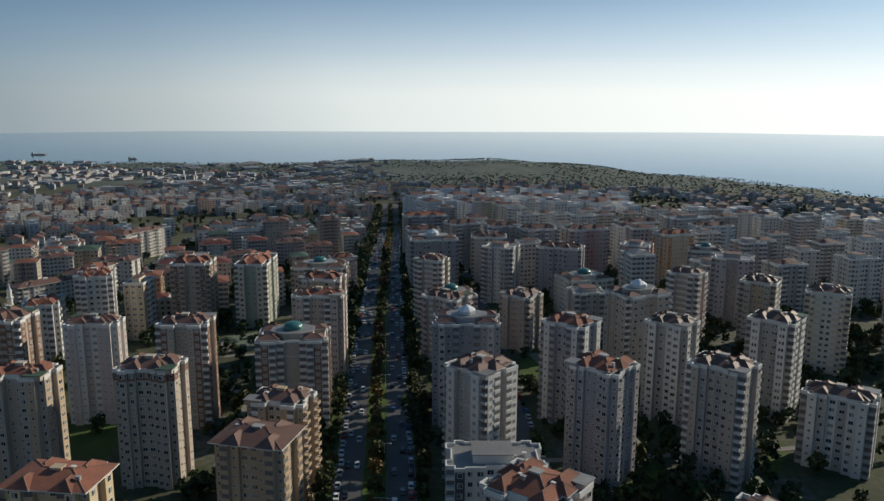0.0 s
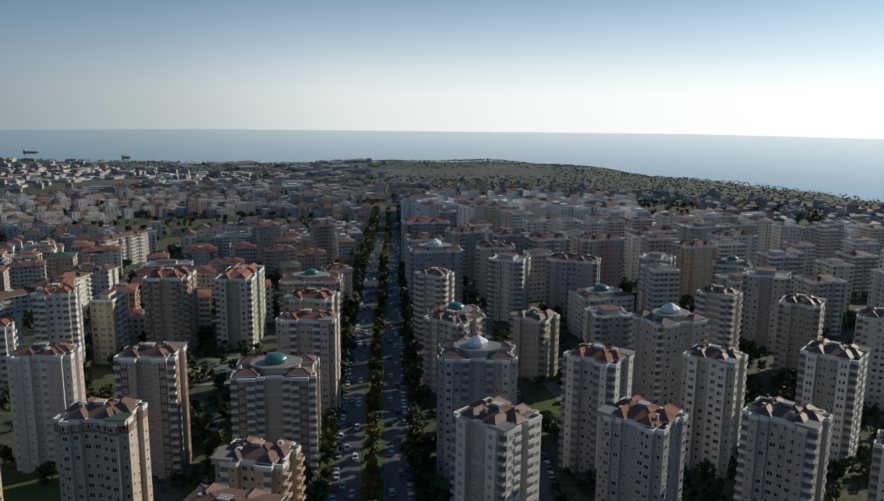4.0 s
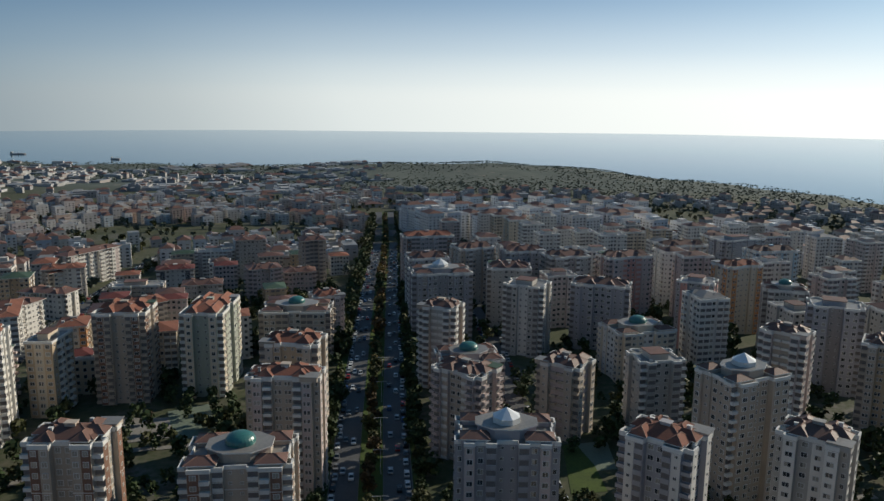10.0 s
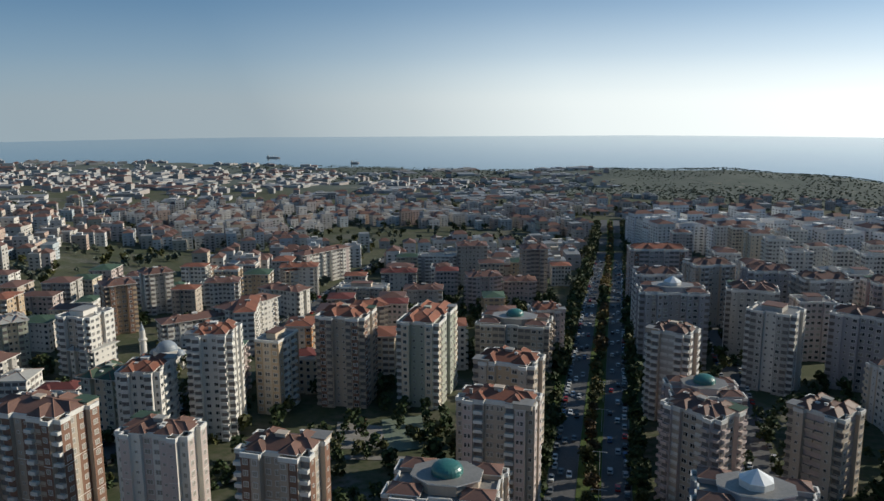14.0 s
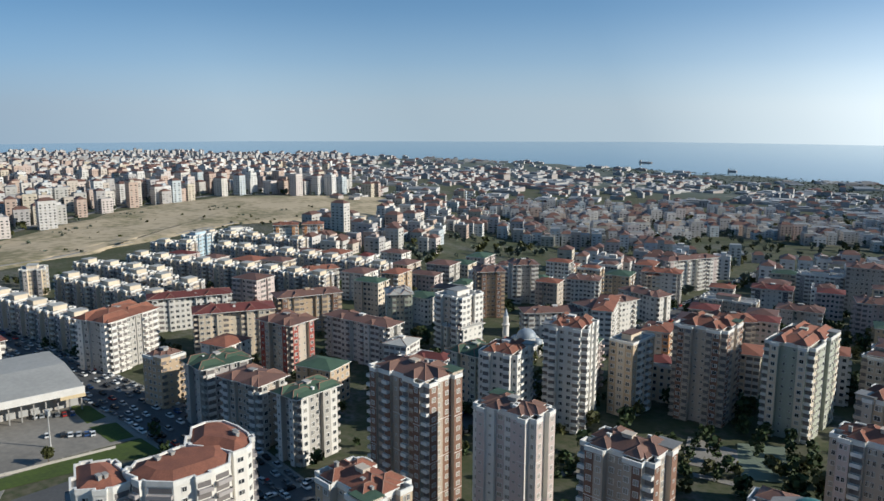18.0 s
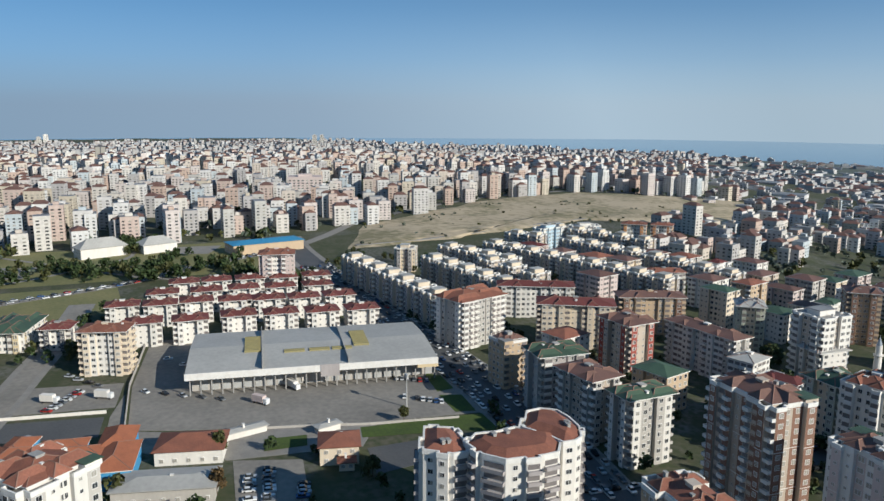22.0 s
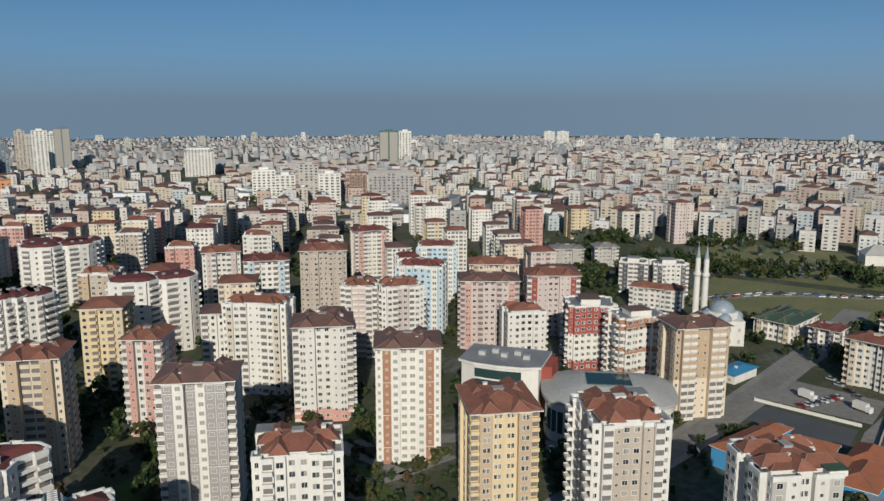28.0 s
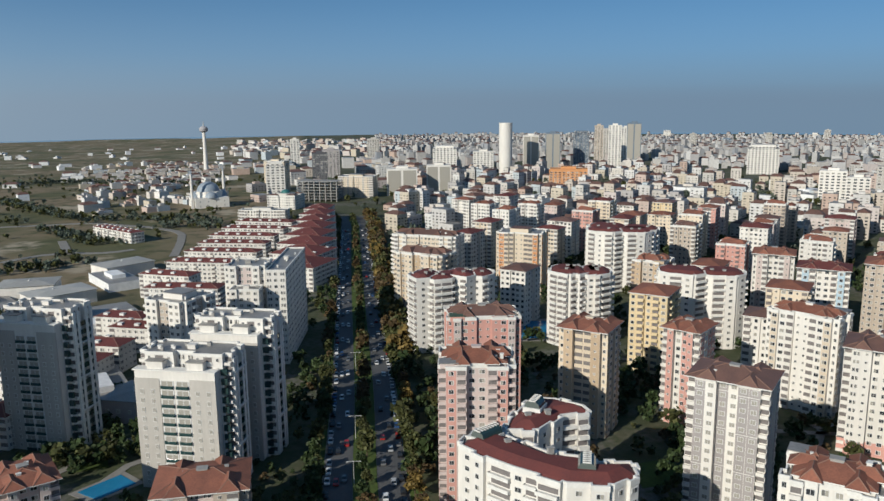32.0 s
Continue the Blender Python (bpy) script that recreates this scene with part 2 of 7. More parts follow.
LEAF = {
    "green": mottled("green_leaves", (0.040, 0.062, 0.018), (0.022, 0.036, 0.012), 0.5, 2.5, 0.7, 0.9, island=0.35),
    "olive": mottled("olive_leaves", (0.075, 0.078, 0.022), (0.040, 0.045, 0.016), 0.5, 2.5, 0.7, 0.9, island=0.35),
    "yellow": mottled("yellow_leaves", (0.17, 0.115, 0.028), (0.10, 0.07, 0.02), 0.5, 2.5, 0.7, 0.9, island=0.4),
    "rust": mottled("rusty_leaves", (0.092, 0.058, 0.022), (0.05, 0.036, 0.016), 0.5, 2.5, 0.7, 0.9, island=0.4),
}
RUBBER = mottled("tyre_rubber", (0.02, 0.02, 0.02), (0.035, 0.035, 0.035), 2, 9, 0.9)
METAL = mottled("grey_metal", (0.45, 0.45, 0.44), (0.34, 0.34, 0.33), 0.5, 3, 0.45, 0.7)
POOL = mottled("pool_water", (0.03, 0.20, 0.36), (0.02, 0.14, 0.28), 0.3, 2, 0.08, 0.6)
AWNING = mottled("blue_sheet_roof", (0.06, 0.25, 0.42), (0.04, 0.18, 0.33), 0.3, 2, 0.6, 0.6)
PALE_METAL = mottled("white_sheet_metal", (0.74, 0.75, 0.75), (0.62, 0.63, 0.63), 0.4, 2, 0.35, 0.6, spec=0.5)
DUSTY = mottled("yellowed_skylight", (0.30, 0.26, 0.12), (0.20, 0.18, 0.09), 0.4, 2, 0.5, 0.7)


# ---------------------------------------------------------------- mesh helpers
class Build:
    """Gathers vertices and faces for one mesh."""

    def __init__(self):
        self.v, self.f, self.m = [], [], []

    def poly(self, pts, mat=0):
        k = len(self.v)
        self.v.extend(pts)
        self.f.append(tuple(range(k, k + len(pts))))
        self.m.append(mat)

    def box(self, x0, y0, z0, x1, y1, z1, mat=0, bottom=False):
        k = len(self.v)
        self.v.extend([(x0, y0, z0), (x1, y0, z0), (x1, y1, z0), (x0, y1, z0), (x0, y0, z1), (x1, y0, z1), (x1, y1, z1), (x0, y1, z1)])
        fs = [(4, 5, 6, 7), (0, 1, 5, 4), (1, 2, 6, 5), (2, 3, 7, 6), (3, 0, 4, 7)]
        if bottom:
            fs.append((3, 2, 1, 0))
        for q in fs:
            self.f.append(tuple(k + i for i in q))
            self.m.append(mat)

    def prism(self, plan, z0, z1, mat=0, top=True, bottom=False, top_mat=None):
        k, n = len(self.v), len(plan)
        self.v.extend([(x, y, z0) for x, y in plan] + [(x, y, z1) for x, y in plan])
        for i in range(n):
            j = (i + 1) % n
            self.f.append((k + i, k + j, k + n + j, k + n + i))
            self.m.append(mat)
        if top:
            self.f.append(tuple(k + n + i for i in range(n)))
            self.m.append(mat if top_mat is None else top_mat)
        if bottom:
            self.f.append(tuple(k + i for i in reversed(range(n))))
            self.m.append(mat)

    def hip(self, x0, y0, x1, y1, z0, rise, mat=0, ridge=None, eave=0.25, fascia=None, cap=None):
        """A hipped roof on a rectangle; ridge: its length."""
        w, d = x1 - x0, y1 - y0
        cx, cy = (x0 + x1) / 2, (y0 + y1) / 2
        if ridge is None:
            ridge = max(0.6, abs(w - d))
        h = min(ridge, max(w, d) * 0.7) / 2
        a, b = ((cx - h, cy), (cx + h, cy)) if w >= d else ((cx, cy - h), (cx, cy + h))
        k = len(self.v)
        self.v.extend([(x0, y0, z0), (x1, y0, z0), (x1, y1, z0), (x0, y1, z0),
                       (x0, y0, z0 + eave), (x1, y0, z0 + eave), (x1, y1, z0 + eave), (x0, y1, z0 + eave),
                       (*a, z0 + rise), (*b, z0 + rise)])
        fs = [(3, 2, 1, 0), (0, 1, 5, 4), (1, 2, 6, 5), (2, 3, 7, 6), (3, 0, 4, 7)]
        if w >= d:
            fs += [(4, 5, 9, 8), (5, 6, 9), (6, 7, 8, 9), (7, 4, 8)]
        else:
            fs += [(4, 5, 8), (5, 6, 9, 8), (6, 7, 9), (7, 4, 8, 9)]
        for i, q in enumerate(fs):
            self.f.append(tuple(k + i_ for i_ in q))
            self.m.append(fascia if fascia is not None and 0 < i < 5 else mat)
        if cap is not None:                        # pale ridge and hip tiles
            lines = ((8, 9), (4, 8), (7, 8), (5, 9), (6, 9)) if w >= d else ((8, 9), (4, 8), (5, 8), (6, 9), (7, 9))
            for i, j in lines:
                p, q = Vector(self.v[k + i]), Vector(self.v[k + j])
                n = Vector((p.y - q.y, q.x - p.x, 0)).normalized() * .17
                up = Vector((0, 0, .14))
                lo = Vector((0, 0, .01))
                for s in (-1, 1):
                    e = [p + n * s - lo, q + n * s - lo, q + up, p + up]
                    self.poly([tuple(u) for u in (e if s < 0 else e[::-1])], cap)

    def dome(self, cx, cy, z0, r, rise, mat=0, seg=20, rings=5, drum=0.0):
        k = len(self.v)
        if drum:
            self.prism([(cx + r * math.cos(a), cy + r * math.sin(a)) for a in [2 * math.pi * i / seg for i in range(seg)]], z0, z0 + drum, mat, False)
            k = len(self.v)
            z0 += drum
        for j in range(rings):
            e = j / rings * math.pi / 2
            for i in range(seg):
                a = 2 * math.pi * i / seg
                self.v.append((cx + r * math.cos(e) * math.cos(a), cy + r * math.cos(e) * math.sin(a), z0 + rise * math.sin(e)))
        self.v.append((cx, cy, z0 + rise))
        for j in range(rings - 1):
            for i in range(seg):
                q = (i + 1) % seg
                self.f.append((k + j * seg + i, k + j * seg + q, k + (j + 1) * seg + q, k + (j + 1) * seg + i))
                self.m.append(mat)
        for i in range(seg):
            self.f.append((k + (rings - 1) * seg + i, k + (rings - 1) * seg + (i + 1) % seg, k + rings * seg))
            self.m.append(mat)

    def tube(self, x, y, z0, z1, r0, r1, mat=0, seg=10, top=True):
        k = len(self.v)
        for z, r in ((z0, r0), (z1, r1)):
            for i in range(seg):
                a = 2 * math.pi * i / seg
                self.v.append((x + r * math.cos(a), y + r * math.sin(a), z))
        for i in range(seg):
            j = (i + 1) % seg
            self.f.append((k + i, k + j, k + seg + j, k + seg + i))
            self.m.append(mat)
        if top:
            self.f.append(tuple(k + seg + i for i in range(seg)))
            self.m.append(mat)

    def stamp(self, verts, faces, mats, places):
        """Copies of a small template; each place is (x, y, z, c, s, sx, sz): c, s turn it about z."""
        if not places:
            return
        t = np.array(verts, float)
        p = np.array(places, float)
        k, n = len(self.v), len(t)
        x = t[None, :, 0] * p[:, 5:6]
        y = np.repeat(t[None, :, 1], len(p), 0)
        z = t[None, :, 2] * p[:, 6:7] + p[:, 2:3]
        X = x * p[:, 3:4] - y * p[:, 4:5] + p[:, 0:1]
        Y = x * p[:, 4:5] + y * p[:, 3:4] + p[:, 1:2]
        self.v.extend(map(tuple, np.stack([X, Y, z], -1).reshape(-1, 3).tolist()))
        for i in range(len(p)):
            o = k + i * n
            for q, mm in zip(faces, mats):
                self.f.append(tuple(o + a for a in q))
                self.m.append(mm)

    def mesh(self, name, mats):
        me = bpy.data.meshes.new(name)
        me.from_pydata(self.v, [], self.f)
        for q in mats:
            me.materials.append(q)
        if self.m and max(self.m) > 0:
            me.polygons.foreach_set("material_index", self.m)
        me.update()
        return me


def thing(name, label, category, x=0, y=0, z=0, rot=0, group="", kind=""):
    ob = new(name)
    ob.empty_display_size = 0.5
    ob.matrix_world = pose(x, y, z, 0, 0, rot)
    return tagged(ob, label, category, group, kind)


ROOFS = {}


def roof_of(root):
    return ROOFS.get(root, root)


def part(name, b, mats, parent, label="", kind=""):
    """One mesh object under a thing or a part; b is a Build or a ready mesh."""
    mats = mats if isinstance(mats, (list, tuple)) else [mats]
    me = b.mesh(name, mats) if isinstance(b, Build) else b
    ob = new(name, me)
    ob.parent = parent
    if name == "roof":
        ROOFS[parent] = ob
    return tagged(ob, label, "", "", kind)


def smooth(a, b, x):
    t = min(1.0, max(0.0, (x - a) / (b - a)))
    return t * t * (3 - 2 * t)


# ---------------------------------------------------------------- ground and sea
SEA = -80.0
# distance of the shore by direction, degrees to the left of +y
SHORE = [(-180, 9000), (-100, 4000), (-70, 1500), (-50, 1550), (-35, 1760), (-30, 1890), (-24, 2020), (-18, 2030), (-11, 2230), (-3, 2250), (10, 2310), (18, 2500),
         (29, 2780), (34, 2980), (47, 3440), (54, 3560), (69, 4040), (80, 5200), (100, 9000), (180, 9000)]


def shore(az):
    for (a, r), (b, s) in zip(SHORE, SHORE[1:]):
        if a <= az <= b:
            return r + (s - r) * (az - a) / (b - a)
    return 9000.0


def ground_z(x, y):
    r = math.hypot(x, y)
    az = math.degrees(math.atan2(-x, y))
    s = shore(az)
    edge = min(s, 4700.0)
    west = smooth(38, 62, abs(az + 8))          # the land falls sooner towards the coast in front
    z = -76.0 * smooth(750, edge, r) * west + (1 - west) * (-38.0 * smooth(260, 1050, r) - 38.0 * smooth(900, edge, r))
    # the low ridge along the coast
    hill = max(0.0, 1 - abs(az + 5) / 26.0)
    if hill:
        k = math.exp(-((r - (s - 180)) / 230.0) ** 2)
        z += 34 * k * smooth(0, 1, hill) * (0.85 + 0.25 * noise.noise(Vector((az * 0.25, 3.1, 0))))
    if r > s:
        z -= (r - s) * 0.25
    return z


def on_ground(x, y, lift=0.0):
    return (x, y, ground_z(x, y) + lift)


rings = [0, 60, 120, 180, 250, 330, 420, 520, 640, 760, 880, 1000, 1150, 1300, 1450, 1600, 1750, 1900, 2050, 2200, 2350, 2500, 2700, 2900, 3150, 3400, 3700, 4000, 4300, 4600, 4930]
SEG = 288
gb = Build()
gb.v.append((0, 0, ground_z(0, 1)))
for r in rings[1:]:
    for i in range(SEG):
        a = 2 * math.pi * i / SEG
        x, y = -r * math.sin(a), r * math.cos(a)
        z = ground_z(x, y) + (noise.noise(Vector((x * 0.004, y * 0.004, 0))) * 7 * smooth(1000, 2000, r))
        gb.v.append((x, y, z))
for i in range(SEG):
    gb.f.append((0, 1 + i, 1 + (i + 1) % SEG))
for j in range(len(rings) - 2):
    for i in range(SEG):
        a, b = 1 + j * SEG + i, 1 + j * SEG + (i + 1) % SEG
        gb.f.append((a, a + SEG, b + SEG, b))
gb.m = [0] * len(gb.f)
gm, gn, gl, gbs = shader("town_ground", 0.95)
g_geo = gn.new("ShaderNodeNewGeometry")


def g_noise(scale, detail, lo, hi):
    a = gn.new("ShaderNodeTexNoise")
    a.inputs["Scale"].default_value, a.inputs["Detail"].default_value = scale, detail
    gl.new(g_geo.outputs["Position"], a.inputs["Vector"])
    r = gn.new("ShaderNodeMapRange")
    r.inputs["From Min"].default_value, r.inputs["From Max"].default_value = lo, hi
    gl.new(a.outputs["Fac"], r.inputs["Value"])
    return r.outputs[0]


def g_mix(f, a, b):
    x = gn.new("ShaderNodeMix")
    x.data_type = "RGBA"
    gl.new(f, x.inputs["Factor"])
    for k, q in (("A", a), ("B", b)):
        if isinstance(q, tuple):
            x.inputs[k].default_value = (*q, 1)
        else:
            gl.new(q, x.inputs[k])
    return x.outputs["Result"]


c1 = g_mix(g_noise(0.05, 4, 0.4, 0.62), (0.062, 0.068, 0.034), (0.105, 0.096, 0.066))
c2 = g_mix(g_noise(0.018, 3, 0.54, 0.62), c1, (0.13, 0.122, 0.108))
c3 = g_mix(g_noise(0.35, 3, 0.35, 0.7), c2, (0.045, 0.058, 0.024))
# open dry hills beside the boulevard: ploughed and grazed earth instead of gardens
g_sep = gn.new("ShaderNodeSeparateXYZ")
gl.new(g_geo.outputs["Position"], g_sep.inputs[0])


def g_math(op, a, b, c=0.0, clamp=False):
    q = gn.new("ShaderNodeMath")
    q.operation, q.use_clamp = op, clamp
    for i, v in enumerate((a, b, c)):
        if isinstance(v, (int, float)):
            q.inputs[i].default_value = v
        else:
            gl.new(v, q.inputs[i])
    return q.outputs[0]


g_side = g_math("MULTIPLY_ADD", g_sep.outputs["Y"], -0.16, g_sep.outputs["X"])
g_side = g_math("MULTIPLY_ADD", g_side, 0.02, -0.2, True)
g_back = g_math("MULTIPLY_ADD", g_sep.outputs["Y"], -0.01, -4.6, True)
h1 = g_mix(g_noise(0.007, 4, 0.42, 0.56), (0.10, 0.098, 0.045), (0.20, 0.155, 0.095))
h2 = g_mix(g_noise(0.012, 5, 0.58, 0.63), h1, (0.33, 0.28, 0.20))
h3 = g_mix(g_noise(0.05, 4, 0.5, 0.66), h2, (0.065, 0.07, 0.03))
c4 = g_mix(g_math("MULTIPLY", g_side, g_back), c3, h3)
# scrub and woodland over the coastal ridge, greyed to imitate haze, with small pale clearings
g_sea = g_math("MULTIPLY_ADD", g_sep.outputs["Y"], 0.005, -7.0, True)
w1 = g_mix(g_noise(0.012, 5, 0.4, 0.62), (0.082, 0.10, 0.085), (0.11, 0.125, 0.105))
w2 = g_mix(g_noise(0.03, 3, 0.66, 0.72), w1, (0.20, 0.185, 0.15))
c4 = g_mix(g_sea, c4, w2)
gl.new(c4, gbs.inputs["Base Color"])
ground = tagged(new("ground", gb.mesh("ground", [gm])), "town ground with grass, earth and worn paths", "ground", kind="structure")
for p_ in ground.data.polygons:
    p_.use_smooth = True

sm, sn, sl, sb = shader("sea_water", 0.07, 0.0, 0.6)
sb.inputs["Base Color"].default_value = (0.11, 0.17, 0.20, 1)
s_geo = sn.new("ShaderNodeNewGeometry")
s_n = sn.new("ShaderNodeTexNoise")
s_n.inputs["Scale"].default_value, s_n.inputs["Detail"].default_value = 0.06, 4
s_b = sn.new("ShaderNodeBump")
s_b.inputs["Strength"].default_value, s_b.inputs["Distance"].default_value = 0.006, 1.0
sl.new(s_geo.outputs["Position"], s_n.inputs["Vector"])
sl.new(s_n.outputs["Fac"], s_b.inputs["Height"])
sl.new(s_b.outputs[0], sb.inputs["Normal"])
wb = Build()
wb.poly([(-5200 * math.sin(2 * math.pi * i / 96), 5200 * math.cos(2 * math.pi * i / 96), SEA) for i in range(96)])
water = tagged(new("water", wb.mesh("water", [sm])), "calm grey-blue sea under the haze", "sea", kind="structure")


# ---------------------------------------------------------------- buildings
WIN_V = [(-.5, -.12, 0), (.5, -.12, 0), (.5, -.12, 1), (-.5, -.12, 1), (-.42, -.12, .09), (.42, -.12, .09), (.42, -.12, .92), (-.42, -.12, .92),
         (-.5, 0, 0), (.5, 0, 0), (.5, 0, 1), (-.5, 0, 1),
         (-.42, -.07, .09), (-.02, -.07, .09), (-.02, -.07, .92), (-.42, -.07, .92), (.02, -.07, .09), (.42, -.07, .09), (.42, -.07, .92), (.02, -.07, .92),
         (-.02, -.1, .09), (.02, -.1, .09), (.02, -.1, .92), (-.02, -.1, .92)]
WIN_F = [(0, 1, 5, 4), (1, 2, 6, 5), (2, 3, 7, 6), (3, 0, 4, 7), (8, 9, 1, 0), (9, 10, 2, 1), (10, 11, 3, 2), (11, 8, 0, 3), (12, 13, 14, 15), (16, 17, 18, 19), (20, 21, 22, 23)]
WIN_M = [0, 0, 0, 0, 0, 0, 0, 0, 1, 1, 0]
LITE_V = [(-.5, -.08, 0), (.5, -.08, 0), (.5, -.08, 1), (-.5, -.08, 1), (-.42, -.09, .08), (.42, -.09, .08), (.42, -.09, .93), (-.42, -.09, .93)]
LITE_F = [(0, 1, 2, 3), (4, 5, 6, 7)]
LITE_M = [0, 1]
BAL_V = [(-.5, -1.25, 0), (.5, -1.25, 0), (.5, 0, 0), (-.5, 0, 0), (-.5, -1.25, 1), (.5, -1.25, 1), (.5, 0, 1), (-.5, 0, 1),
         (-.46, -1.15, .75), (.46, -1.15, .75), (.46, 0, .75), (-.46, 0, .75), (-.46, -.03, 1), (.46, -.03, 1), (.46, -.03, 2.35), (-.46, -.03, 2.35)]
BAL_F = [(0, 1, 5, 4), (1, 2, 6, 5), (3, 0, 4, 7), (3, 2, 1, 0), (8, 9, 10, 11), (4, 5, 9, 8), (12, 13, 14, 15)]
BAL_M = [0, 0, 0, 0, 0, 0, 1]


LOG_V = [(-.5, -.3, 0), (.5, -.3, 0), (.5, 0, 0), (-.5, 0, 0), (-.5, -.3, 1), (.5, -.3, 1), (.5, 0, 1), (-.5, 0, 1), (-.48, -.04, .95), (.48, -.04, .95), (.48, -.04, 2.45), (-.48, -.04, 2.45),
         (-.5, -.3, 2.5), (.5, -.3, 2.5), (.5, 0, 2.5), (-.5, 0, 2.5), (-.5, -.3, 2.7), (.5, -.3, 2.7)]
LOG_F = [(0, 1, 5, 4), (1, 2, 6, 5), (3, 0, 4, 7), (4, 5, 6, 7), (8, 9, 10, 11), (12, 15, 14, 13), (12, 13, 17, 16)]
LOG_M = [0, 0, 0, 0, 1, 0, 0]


def one_mesh(name, v, f, m, mats, sx, sz):
    b = Build()
    b.stamp(v, f, m, [(0, 0, 0, 1, 0, sx, sz)])
    return b.mesh(name, mats)


WINDOW_MESH = {}


def window_mesh(w, h):
    k = (round(w, 1), round(h, 1))
    if k not in WINDOW_MESH:
        WINDOW_MESH[k] = one_mesh("window", WIN_V, WIN_F, WIN_M, [FRAME_W, GLASS], *k)
    return WINDOW_MESH[k]


def chimney_pots(b, rnd, x0, y0, x1, y1, z, n, mat=0):
    for _ in range(n):
        x, y = rnd.uniform(x0, x1), rnd.uniform(y0, y1)
        s = rnd.uniform(0.35, 0.6)
        h = rnd.uniform(1.0, 1.9)
        b.box(x - s, y - s * 0.7, z, x + s, y + s * 0.7, z + h, mat)
        b.box(x - s - .1, y - s * 0.7 - .1, z + h, x + s + .1, y + s * 0.7 + .1, z + h + .15, mat)


TONE = {"white": ("cream", "rose", "stone", "beige"), "beige": ("tan", "rose", "stone"), "lilac": ("stone", "rose", "grey"), "cream": ("tan", "white"), "rose": ("beige", "pink", "white"),
        "stone": ("white", "grey", "beige"), "tan": ("brown", "beige"), "yellow": ("tan", "cream"), "green": ("cream",), "blue": ("white",)}
BAND_V = [(-.5, -.05, 0), (.5, -.05, 0), (.5, -.05, 1), (-.5, -.05, 1), (-.5, .05, 0), (.5, .05, 0), (.5, .05, 1), (-.5, .05, 1)]
BAND_F = [(0, 1, 2, 3), (1, 5, 6, 2), (4, 0, 3, 7), (3, 2, 6, 7)]
TAKEN = []                 # circles on the plan that later things keep clear of
FINE = [0]


